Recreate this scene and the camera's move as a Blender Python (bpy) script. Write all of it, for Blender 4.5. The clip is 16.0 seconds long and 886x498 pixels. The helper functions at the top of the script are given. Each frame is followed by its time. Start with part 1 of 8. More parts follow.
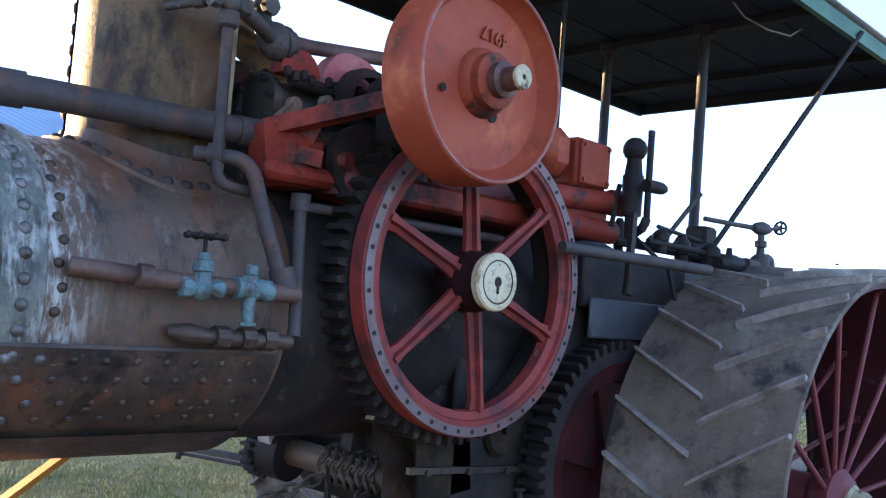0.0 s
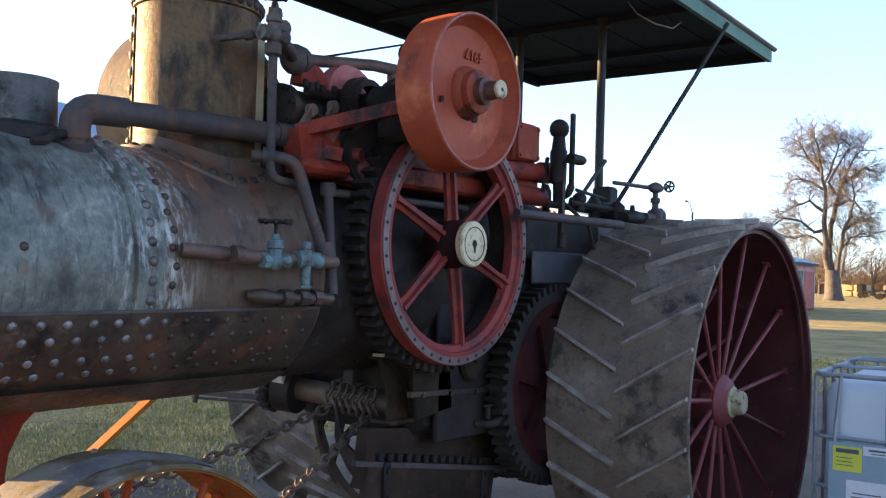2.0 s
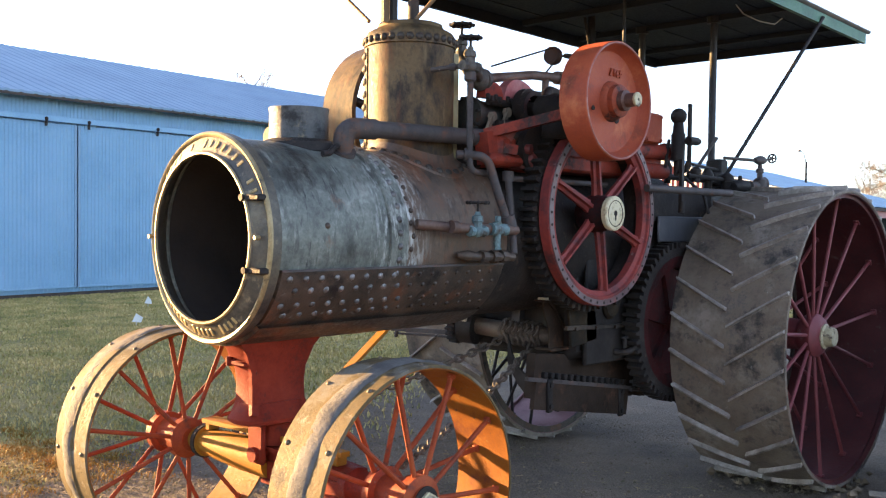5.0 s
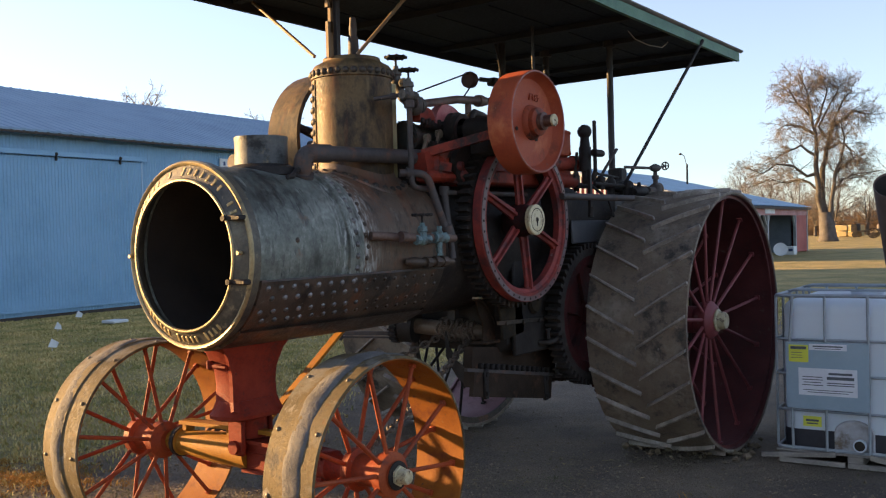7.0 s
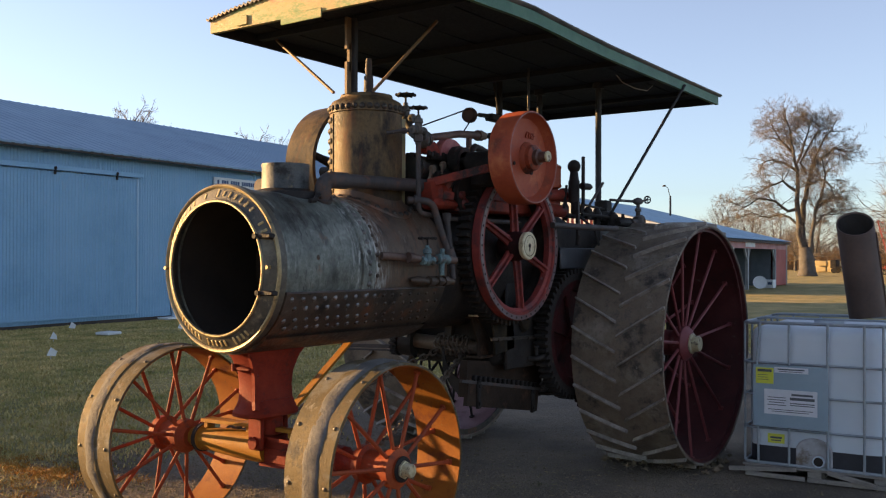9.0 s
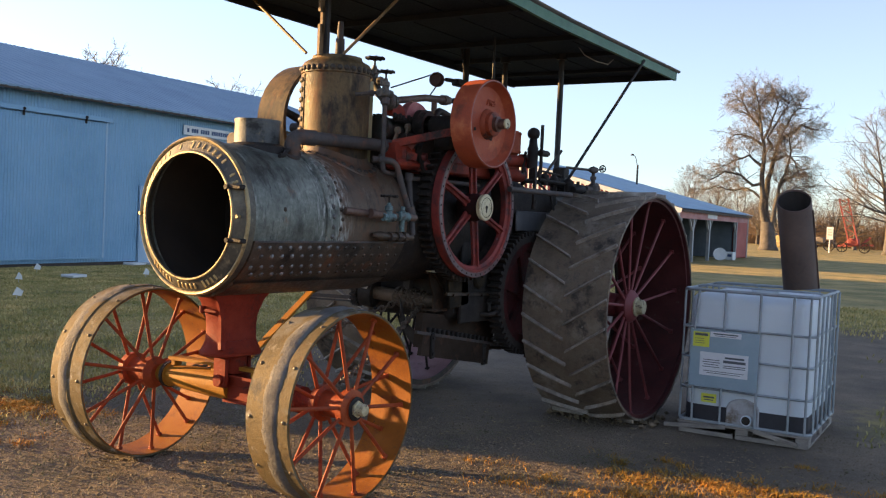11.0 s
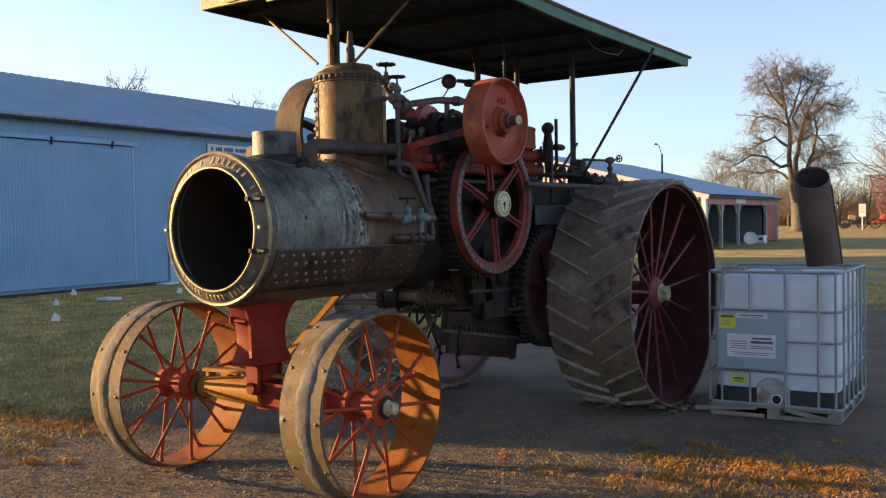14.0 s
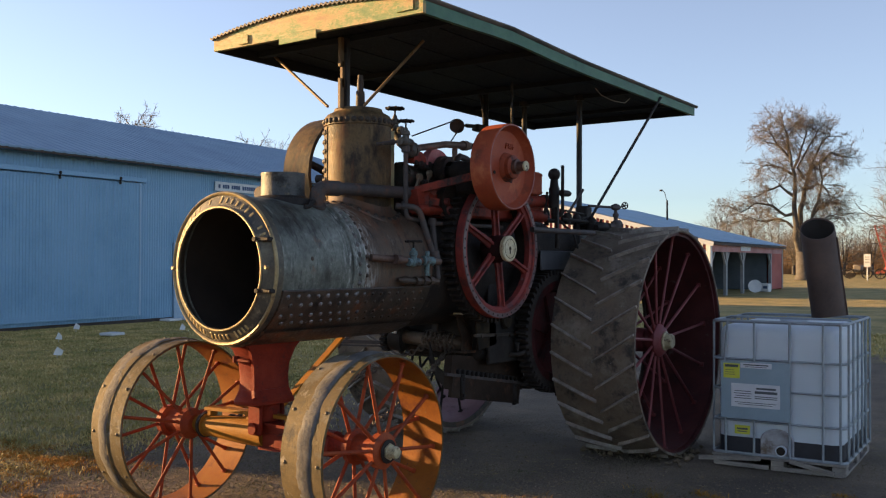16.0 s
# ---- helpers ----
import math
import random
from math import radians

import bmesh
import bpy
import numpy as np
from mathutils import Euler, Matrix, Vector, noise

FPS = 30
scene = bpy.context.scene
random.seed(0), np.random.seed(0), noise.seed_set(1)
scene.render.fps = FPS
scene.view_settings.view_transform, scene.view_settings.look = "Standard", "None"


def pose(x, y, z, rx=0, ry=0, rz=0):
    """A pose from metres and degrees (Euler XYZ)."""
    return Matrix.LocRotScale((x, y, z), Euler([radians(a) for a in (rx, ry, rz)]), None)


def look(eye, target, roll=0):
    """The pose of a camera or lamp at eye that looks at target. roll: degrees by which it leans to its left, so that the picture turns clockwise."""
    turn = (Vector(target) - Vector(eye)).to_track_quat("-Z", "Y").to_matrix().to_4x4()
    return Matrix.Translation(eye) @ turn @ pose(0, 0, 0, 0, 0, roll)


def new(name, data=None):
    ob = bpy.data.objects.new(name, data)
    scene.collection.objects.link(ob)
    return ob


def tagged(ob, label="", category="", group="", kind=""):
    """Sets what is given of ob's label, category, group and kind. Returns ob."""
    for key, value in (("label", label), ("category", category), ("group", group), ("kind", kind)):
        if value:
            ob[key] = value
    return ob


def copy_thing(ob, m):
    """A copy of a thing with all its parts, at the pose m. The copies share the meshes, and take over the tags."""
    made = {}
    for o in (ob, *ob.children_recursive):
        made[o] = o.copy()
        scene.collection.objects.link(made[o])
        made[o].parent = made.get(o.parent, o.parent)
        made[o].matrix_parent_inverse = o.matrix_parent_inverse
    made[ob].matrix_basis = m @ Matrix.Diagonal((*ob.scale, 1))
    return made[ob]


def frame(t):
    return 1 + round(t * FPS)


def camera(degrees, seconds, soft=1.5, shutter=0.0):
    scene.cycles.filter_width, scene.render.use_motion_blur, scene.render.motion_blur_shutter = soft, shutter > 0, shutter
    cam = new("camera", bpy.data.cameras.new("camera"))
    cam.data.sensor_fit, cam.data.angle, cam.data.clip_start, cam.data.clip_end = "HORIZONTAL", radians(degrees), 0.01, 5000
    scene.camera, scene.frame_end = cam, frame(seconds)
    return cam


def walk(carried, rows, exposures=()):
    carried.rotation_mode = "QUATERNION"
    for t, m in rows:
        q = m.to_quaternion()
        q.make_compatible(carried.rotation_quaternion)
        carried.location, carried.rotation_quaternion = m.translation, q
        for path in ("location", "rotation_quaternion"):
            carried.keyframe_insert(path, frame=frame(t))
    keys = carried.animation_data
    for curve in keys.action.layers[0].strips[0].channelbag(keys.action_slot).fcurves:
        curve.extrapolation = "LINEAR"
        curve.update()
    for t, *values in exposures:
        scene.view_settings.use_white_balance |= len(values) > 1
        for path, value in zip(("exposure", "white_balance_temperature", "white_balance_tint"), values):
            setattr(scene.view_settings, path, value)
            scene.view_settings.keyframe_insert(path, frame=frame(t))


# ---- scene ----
cam = camera(50.1, 16.0, 1.2)
PATH = [
    (0, (2.719, -0.157, 1.598), (1.297, 1.243, 1.735), 4.5),
    (0.5, (2.72, -0.419, 1.625), (1.381, 1.058, 1.788), 1.3),
    (1, (2.687, -0.673, 1.619), (1.449, 0.896, 1.706), 1.7),
    (1.5, (2.796, -0.856, 1.62), (1.626, 0.765, 1.68), 4.0),
    (2, (2.926, -1.095, 1.606), (1.724, 0.502, 1.649), 1.7),
    (2.5, (2.95, -1.352, 1.604), (1.81, 0.292, 1.601), -0.1),
    (3, (3.017, -1.607, 1.623), (1.866, 0.027, 1.565), -0.3),
    (3.5, (3.167, -1.736, 1.604), (1.852, -0.234, 1.479), 0.5),
    (4, (3.306, -1.884, 1.618), (1.911, -0.454, 1.534), 1.2),
    (4.2, (3.337, -1.975, 1.643), (1.95, -0.534, 1.598), 1.5),
    (6.3, (3.747, -2.646, 1.662), (2.406, -1.165, 1.575), -0.6),
    (6.5, (3.745, -2.714, 1.662), (2.444, -1.197, 1.61), -0.9),
    (7, (3.712, -2.919, 1.65), (2.513, -1.319, 1.616), -1.6),
    (7.5, (3.766, -3.064, 1.645), (2.589, -1.448, 1.616), 0.2),
    (8, (3.857, -3.174, 1.627), (2.65, -1.582, 1.534), 1.5),
    (8.5, (3.967, -3.328, 1.639), (2.715, -1.771, 1.569), 0.3),
    (9, (3.957, -3.441, 1.641), (2.787, -1.82, 1.657), 0.1),
    (9.5, (3.907, -3.563, 1.649), (2.809, -1.892, 1.586), 0.6),
    (10, (3.972, -3.632, 1.638), (2.861, -1.97, 1.558), 2.9),
    (10.2, (4.034, -3.647, 1.639), (2.921, -1.987, 1.568), 3.3),
    (12.3, (4.31, -3.792, 1.618), (3.161, -2.155, 1.569), -0.0),
    (12.5, (4.32, -3.798, 1.613), (3.148, -2.178, 1.575), 0.1),
    (13, (4.337, -3.783, 1.606), (3.157, -2.169, 1.551), -0.1),
    (13.5, (4.335, -3.773, 1.617), (3.167, -2.151, 1.546), -1.0),
    (14, (4.323, -3.76, 1.612), (3.159, -2.135, 1.549), -1.0),
    (14.5, (4.337, -3.783, 1.612), (3.164, -2.164, 1.578), -0.2),
    (15, (4.341, -3.795, 1.623), (3.153, -2.186, 1.627), 0.5),
    (15.5, (4.325, -3.785, 1.622), (3.141, -2.174, 1.643), 0.5),
    (16, (4.325, -3.778, 1.628), (3.154, -2.157, 1.652), 0.2),
]
EXPOSURES = [(0, 2.32, 5080, 10), (1.0, 1.97, 5270, 10), (1.5, 1.86, 5400, 10), (2.6, 1.88, 5520, 10), (3.6, 2.08, 5850, 10), (4.2, 2.4, 5900, 10), (6.3, 1.67, 6180, 10), (7.0, 1.3, 6160, 10), (8.0, 1.36, 6130, 10), (8.5, 1.4, 6180, 10), (9.0, 0.98, 6130, 10), (9.5, 0.99, 6080, 10), (10.2, 1.36, 6080, 10), (12.3, 1.16, 6030, 10), (14.5, 1.1, 6030, 9), (16, 0.87, 6030, 9)]
walk(cam, [(t, look(eye, target, roll)) for t, eye, target, roll in PATH], EXPOSURES)


# ---- world, sun, exposure ----
SUN_EL, SUN_AZ = radians(8.6), math.atan2(-0.305, -0.952)
sun_way = Vector((math.cos(SUN_EL) * math.cos(SUN_AZ), math.cos(SUN_EL) * math.sin(SUN_AZ), math.sin(SUN_EL)))
world = bpy.data.worlds.new("sky")
scene.world = world
world.use_nodes = True
wn = world.node_tree
sky = wn.nodes.new("ShaderNodeTexSky")
sky.sky_type, sky.sun_disc = "NISHITA", False
sky.sun_elevation, sky.sun_rotation = SUN_EL, math.pi / 2 - SUN_AZ
sky.air_density, sky.dust_density, sky.ozone_density = 0.9, 0.2, 3.0
wn.nodes["Background"].inputs["Strength"].default_value = 0.145
haze = wn.nodes.new("ShaderNodeHueSaturation")
haze.inputs["Hue"].default_value, haze.inputs["Saturation"].default_value = 0.513, 0.58
wn.links.new(sky.outputs["Color"], haze.inputs["Color"])
wn.links.new(haze.outputs["Color"], wn.nodes["Background"].inputs["Color"])
sun = new("sun", bpy.data.lights.new("sun", "SUN"))
sun.data.energy, sun.data.angle, sun.data.color = 8.0, radians(0.6), (1.0, 0.58, 0.22)
sun.matrix_world = look((0, 0, 0), -sun_way)


# ---- helpers of this scene ----
PLACE = {}          # where each thing or part stands in the world
MATS = {}


def thing(name, label, category, at=(0, 0, 0), group="", kind=""):
    ob = new(name)
    ob.empty_display_size = 0.2
    ob.matrix_basis = Matrix.Translation(at)
    PLACE[ob] = Matrix.Translation(at)
    return tagged(ob, label, category, group, kind)


def finish(me, mat, sharp=38):
    me.materials.append(mat)
    me.polygons.foreach_set("use_smooth", [True] * len(me.polygons))
    me.set_sharp_from_angle(angle=radians(sharp))
    me.update()
    return me


def to_mesh(name, bm, mat, sharp=38):
    me = bpy.data.meshes.new(name)
    bm.normal_update()
    bm.to_mesh(me)
    bm.free()
    return finish(me, mat, sharp)


def piece(name, me, parent, m=Matrix.Identity(4), label=""):
    """One object on a mesh, at the world pose m, under parent."""
    ob = new(name, me)
    ob.parent = parent
    if parent is not None:
        ob.matrix_parent_inverse = PLACE[parent].inverted()
    ob.matrix_basis = m
    PLACE[ob] = m.copy()
    return tagged(ob, label)


def part(name, bm, mat, parent, label="", sharp=38):
    """Links a bmesh in world metres as one mesh object under parent, its origin in its middle."""
    lo = Vector([min(v.co[i] for v in bm.verts) for i in range(3)])
    hi = Vector([max(v.co[i] for v in bm.verts) for i in range(3)])
    mid = (lo + hi) / 2
    bmesh.ops.translate(bm, vec=-mid, verts=bm.verts)
    return piece(name, to_mesh(name, bm, mat, sharp), parent, Matrix.Translation(mid), label)


def solid(name, bm, mat, label, category, kind="", group=""):
    """A top-level thing that is one mesh."""
    return tagged(part(name, bm, mat, None), label, category, group, kind)


def box(bm, c, s, m=None, bevel=0.0):
    """A box with centre c and size s, turned by m about its centre."""
    new_bm = bmesh.new()
    bmesh.ops.create_cube(new_bm, size=1.0)
    bmesh.ops.scale(new_bm, vec=s, verts=new_bm.verts)
    if bevel:
        bmesh.ops.bevel(new_bm, geom=new_bm.edges[:], offset=bevel, segments=1, affect="EDGES", profile=0.5)
    if m is not None:
        bmesh.ops.transform(new_bm, matrix=m.to_4x4(), verts=new_bm.verts)
    bmesh.ops.translate(new_bm, vec=c, verts=new_bm.verts)
    join(bm, new_bm)


def join(bm, other):
    vs = [bm.verts.new(v.co) for v in other.verts]
    other.verts.index_update()
    for f in other.faces:
        bm.faces.new([vs[v.index] for v in f.verts])
    other.free()


def beam(bm, a, b, w, h, up=(0, 0, 1)):
    """A bar of section w by h from a to b."""
    a, b = Vector(a), Vector(b)
    d = (b - a).normalized()
    s = d.cross(Vector(up))
    s = s.normalized() if s.length > 1e-4 else Vector((1, 0, 0))
    u = s.cross(d)
    ends = []
    for p in (a, b):
        ends.append([bm.verts.new(p + s * (i * w / 2) + u * (j * h / 2)) for i, j in ((-1, -1), (1, -1), (1, 1), (-1, 1))])
    for k in range(4):
        bm.faces.new((ends[0][k], ends[0][(k + 1) % 4], ends[1][(k + 1) % 4], ends[1][k]))
    bm.faces.new(ends[0][::-1])
    bm.faces.new(ends[1])


def tube(bm, pts, r, seg=12, cap=True):
    """A round rod or pipe along points; r may be one radius or one a point."""
    pts = [Vector(p) for p in pts]
    rs = r if isinstance(r, (list, tuple)) else [r] * len(pts)
    rings, side = [], None
    for i, p in enumerate(pts):
        d = (pts[min(i + 1, len(pts) - 1)] - pts[max(i - 1, 0)]).normalized()
        if side is None:
            side = d.cross(Vector((0, 0, 1)))
            if side.length < 1e-3:
                side = d.cross(Vector((0, 1, 0)))
        side = (side - d * side.dot(d)).normalized()
        up = d.cross(side)
        rings.append([bm.verts.new(p + rs[i] * (math.cos(a) * side + math.sin(a) * up)) for a in (2 * math.pi * k / seg for k in range(seg))])
    for a, b in zip(rings, rings[1:]):
        for k in range(seg):
            bm.faces.new((a[k], a[(k + 1) % seg], b[(k + 1) % seg], b[k]))
    if cap:
        bm.faces.new(rings[0][::-1])
        bm.faces.new(rings[-1])


def bend(a, corner, b, r, n=5):
    """Points from a round a corner of radius r to b."""
    a, c, b = Vector(a), Vector(corner), Vector(b)
    p, q = c + (a - c).normalized() * r, c + (b - c).normalized() * r
    mid = [p.lerp(c, k / n).lerp(c.lerp(q, k / n), k / n) for k in range(n + 1)]
    return [a, *mid, b]


def lathe(bm, profile, axis, seg=48, closed=True, arc=None):
    """Turns (r, h) points round the z of the pose axis; a closed profile gives a ring with thickness."""
    rings = []
    n = seg
    span = 2 * math.pi
    if arc:
        span = arc[1] - arc[0]
    for r, h in profile:
        if r < 1e-6:
            rings.append([bm.verts.new(axis @ Vector((0, 0, h)))])
        else:
            a0 = arc[0] if arc else 0
            cnt = n + 1 if arc else n
            rings.append([bm.verts.new(axis @ Vector((r * math.cos(a0 + span * k / n), r * math.sin(a0 + span * k / n), h))) for k in range(cnt)])
    pairs = list(zip(rings, rings[1:]))
    if closed:
        pairs.append((rings[-1], rings[0]))
    for a, b in pairs:
        m = max(len(a), len(b))
        if m == 1:
            continue
        for k in range(m if not arc else m - 1):
            j = (k + 1) % m
            f = [a[k], a[j], b[j], b[k]] if len(a) == len(b) else ([a[k], a[j], b[0]] if len(b) == 1 else [a[0], b[j], b[k]])
            bm.faces.new(f)


def ball(bm, c, r, seg=12, squash=(1, 1, 1)):
    prof = [(math.sin(math.pi * k / (seg // 2)) * r if 0 < k < seg // 2 else 0.0, -math.cos(math.pi * k / (seg // 2)) * r) for k in range(seg // 2 + 1)]
    lathe(bm, prof, Matrix.Translation(c) @ Matrix.Diagonal((*squash, 1)), seg, closed=False)


def along_x(x, y, z):
    """A pose whose z runs along the world's x."""
    return Matrix.Translation((x, y, z)) @ Matrix.Rotation(math.pi / 2, 4, "Y")


def along_y(x, y, z):
    """A pose whose z runs along the world's y."""
    return Matrix.Translation((x, y, z)) @ Matrix.Rotation(-math.pi / 2, 4, "X")


def upright(x, y, z):
    return Matrix.Translation((x, y, z))


# ---- materials ----
def material(name, colours, rough=(0.5, 0.8), metal=0.0, grain=60.0, patch=4.0, bump=0.15, bump_size=None, stretch=(1, 1, 1), spec=0.5, spread=0.35, over=()):
    """A surface of two to four colours, laid out by coarse patches and fine grain, with relief and uneven gloss."""
    if name in MATS:
        return MATS[name]
    m = bpy.data.materials.new(name)
    m.use_nodes = True
    nt = m.node_tree
    bs = nt.nodes["Principled BSDF"]
    mp = nt.nodes.new("ShaderNodeMapping")
    mp.inputs["Scale"].default_value = stretch
    geo = nt.nodes.new("ShaderNodeNewGeometry")
    nt.links.new(geo.outputs["Position"], mp.inputs["Vector"])

    def noise_tex(scale, detail, rough_):
        n = nt.nodes.new("ShaderNodeTexNoise")
        n.inputs["Scale"].default_value, n.inputs["Detail"].default_value, n.inputs["Roughness"].default_value = scale, detail, rough_
        nt.links.new(mp.outputs["Vector"], n.inputs["Vector"])
        return n
    big, fine = noise_tex(patch, 6.0, 0.6), noise_tex(grain, 4.0, 0.65)
    mix = nt.nodes.new("ShaderNodeMix")
    mix.inputs["Factor"].default_value = spread
    nt.links.new(big.outputs["Fac"], mix.inputs["A"])
    nt.links.new(fine.outputs["Fac"], mix.inputs["B"])
    ramp = nt.nodes.new("ShaderNodeValToRGB")
    el = ramp.color_ramp.elements
    n = len(colours)
    lo, hi = 0.36, 0.64
    el[0].position, el[1].position = lo, hi
    el[0].color, el[1].color = (*colours[0], 1), (*colours[-1], 1)
    for k in range(1, n - 1):
        e = el.new(lo + (hi - lo) * k / (n - 1))
        e.color = (*colours[k], 1)
    nt.links.new(mix.outputs["Result"], ramp.inputs["Fac"])
    colour = ramp.outputs["Color"]
    for tone, scale3, size, low, high, *belt in over:      # stains, streaks and chips, each with its own scale; a belt (y, half width) bounds it
        mo = nt.nodes.new("ShaderNodeMapping")
        mo.inputs["Scale"].default_value = scale3
        mo.inputs["Location"].default_value = (len(name) * 0.37, size, low * 9)
        nt.links.new(geo.outputs["Position"], mo.inputs["Vector"])
        no = nt.nodes.new("ShaderNodeTexNoise")
        no.inputs["Scale"].default_value, no.inputs["Detail"].default_value, no.inputs["Roughness"].default_value = size, 7.0, 0.68
        nt.links.new(mo.outputs["Vector"], no.inputs["Vector"])
        cut = nt.nodes.new("ShaderNodeMapRange")
        cut.inputs["From Min"].default_value, cut.inputs["From Max"].default_value = low, high
        nt.links.new(no.outputs["Fac"], cut.inputs["Value"])
        cover = cut.outputs["Result"]
        if belt:
            xyz = nt.nodes.new("ShaderNodeSeparateXYZ")
            nt.links.new(geo.outputs["Position"], xyz.inputs[0])
            near = nt.nodes.new("ShaderNodeMath")
            near.operation = "SUBTRACT"
            near.inputs[1].default_value = belt[0]
            nt.links.new(xyz.outputs["Y"], near.inputs[0])
            gap = nt.nodes.new("ShaderNodeMath")
            gap.operation = "ABSOLUTE"
            nt.links.new(near.outputs[0], gap.inputs[0])
            ins = nt.nodes.new("ShaderNodeMapRange")
            ins.inputs["From Min"].default_value, ins.inputs["From Max"].default_value = belt[1], belt[1] * 0.3
            nt.links.new(gap.outputs[0], ins.inputs["Value"])
            both = nt.nodes.new("ShaderNodeMath")
            both.operation = "MULTIPLY"
            nt.links.new(ins.outputs["Result"], both.inputs[0])
            nt.links.new(cover, both.inputs[1])
            cover = both.outputs[0]
        lay = nt.nodes.new("ShaderNodeMix")
        lay.data_type = "RGBA"
        nt.links.new(cover, lay.inputs[0])
        nt.links.new(colour, lay.inputs[6])
        lay.inputs[7].default_value = (*tone, 1)
        colour = lay.outputs[2]
    nt.links.new(colour, bs.inputs["Base Color"])
    rr = nt.nodes.new("ShaderNodeMapRange")
    rr.inputs["From Min"].default_value, rr.inputs["From Max"].default_value = 0.3, 0.7
    rr.inputs["To Min"].default_value, rr.inputs["To Max"].default_value = rough
    nt.links.new(fine.outputs["Fac"], rr.inputs["Value"])
    nt.links.new(rr.outputs["Result"], bs.inputs["Roughness"])
    bs.inputs["Metallic"].default_value = metal
    bs.inputs["Specular IOR Level"].default_value = spec
    if bump:
        bp = nt.nodes.new("ShaderNodeBump")
        bp.inputs["Strength"].default_value, bp.inputs["Distance"].default_value = bump, 0.01
        relief = noise_tex(bump_size or grain, 5.0, 0.7)
        nt.links.new(relief.outputs["Fac"], bp.inputs["Height"])
        nt.links.new(bp.outputs["Normal"], bs.inputs["Normal"])
    MATS[name] = m
    return m


RUST = material("rusty_boiler_iron", [(0.050, 0.039, 0.030), (0.096, 0.070, 0.050), (0.132, 0.092, 0.064), (0.18, 0.15, 0.118)], (0.42, 0.75), 0.25, 45, 2.6, 0.3,
                over=[((0.165, 0.074, 0.038), (1, 2.2, 0.7), 3.0, 0.48, 0.66), ((0.025, 0.022, 0.02), (3.5, 3.5, 0.7), 3.5, 0.54, 0.70), ((0.25, 0.22, 0.185), (5, 5, 0.5), 3.0, 0.60, 0.78), ((0.30, 0.29, 0.27), (1.4, 6, 1.4), 5.0, 0.66, 0.82), ((0.42, 0.43, 0.40), (5, 9, 2.5), 4.0, 0.47, 0.62, 0.79, 0.13)])
SMOKEBOX = material("bare_smokebox_iron", [(0.055, 0.061, 0.053), (0.105, 0.114, 0.098), (0.175, 0.189, 0.162), (0.29, 0.31, 0.27)], (0.42, 0.7), 0.35, 40, 3.4, 0.32,
                    over=[((0.035, 0.034, 0.029), (1, 1.6, 0.8), 3.2, 0.50, 0.64), ((0.36, 0.385, 0.335), (1.4, 5, 1.4), 3.0, 0.60, 0.76), ((0.33, 0.355, 0.31), (6, 1.2, 6), 2.6, 0.62, 0.76), ((0.035, 0.038, 0.038), (1.2, 7, 1.2), 6.0, 0.57, 0.70), ((0.16, 0.10, 0.065), (1, 1, 1), 9.0, 0.62, 0.76), ((0.45, 0.465, 0.43), (5, 9, 2.5), 4.0, 0.50, 0.68, 0.68, 0.15)])
SOOT = material("soot", [(0.013, 0.010, 0.008), (0.028, 0.021, 0.015)], (0.8, 0.95), 0.0, 50, 5, 0.3)
BLACK = material("oily_black_iron", [(0.013, 0.0115, 0.011), (0.026, 0.023, 0.021), (0.047, 0.040, 0.035)], (0.45, 0.8), 0.1, 60, 5, 0.25, spec=0.18, over=[((0.10, 0.07, 0.05), (1, 1, 1), 14, 0.60, 0.74)])
BELLY = material("dark_belly_plate", [(0.026, 0.022, 0.018), (0.054, 0.042, 0.032), (0.088, 0.063, 0.045), (0.135, 0.106, 0.082)], (0.36, 0.7), 0.35, 50, 4.0, 0.3, over=[((0.16, 0.065, 0.032), (1, 1, 1), 4.5, 0.55, 0.70), ((0.013, 0.012, 0.012), (1, 1, 1), 7, 0.55, 0.66), ((0.24, 0.24, 0.23), (2, 1.2, 2), 14, 0.63, 0.74)])
DOME = material("weathered_dome_iron", [(0.05, 0.034, 0.018), (0.10, 0.066, 0.030), (0.145, 0.10, 0.047), (0.075, 0.058, 0.040)], (0.5, 0.75), 0.1, 50, 3.0, 0.22, spec=0.3, over=[((0.024, 0.019, 0.015), (1.6, 1.6, 0.8), 3.4, 0.46, 0.60), ((0.13, 0.05, 0.02), (2, 2, 0.5), 3, 0.54, 0.7), ((0.22, 0.165, 0.085), (5, 5, 0.7), 3, 0.6, 0.8)])
RING = material("cast_iron_ring", [(0.05, 0.048, 0.042), (0.085, 0.078, 0.062), (0.14, 0.122, 0.085)], (0.36, 0.62), 0.4, 60, 6, 0.35, over=[((0.028, 0.03, 0.032), (1, 1, 1), 6, 0.50, 0.66), ((0.30, 0.25, 0.16), (1, 1, 1), 12, 0.58, 0.70), ((0.16, 0.145, 0.105), (1, 1, 1), 5, 0.56, 0.66)])
# worn iron, its golden tone taken from sun on the edges
RINGEDGE = material("rubbed_bright_iron_edge", [(0.18, 0.14, 0.07), (0.30, 0.235, 0.12), (0.40, 0.32, 0.17)], (0.35, 0.55), 0.45, 80, 12, 0.2, over=[((0.06, 0.055, 0.05), (1, 1, 1), 14, 0.57, 0.68)])
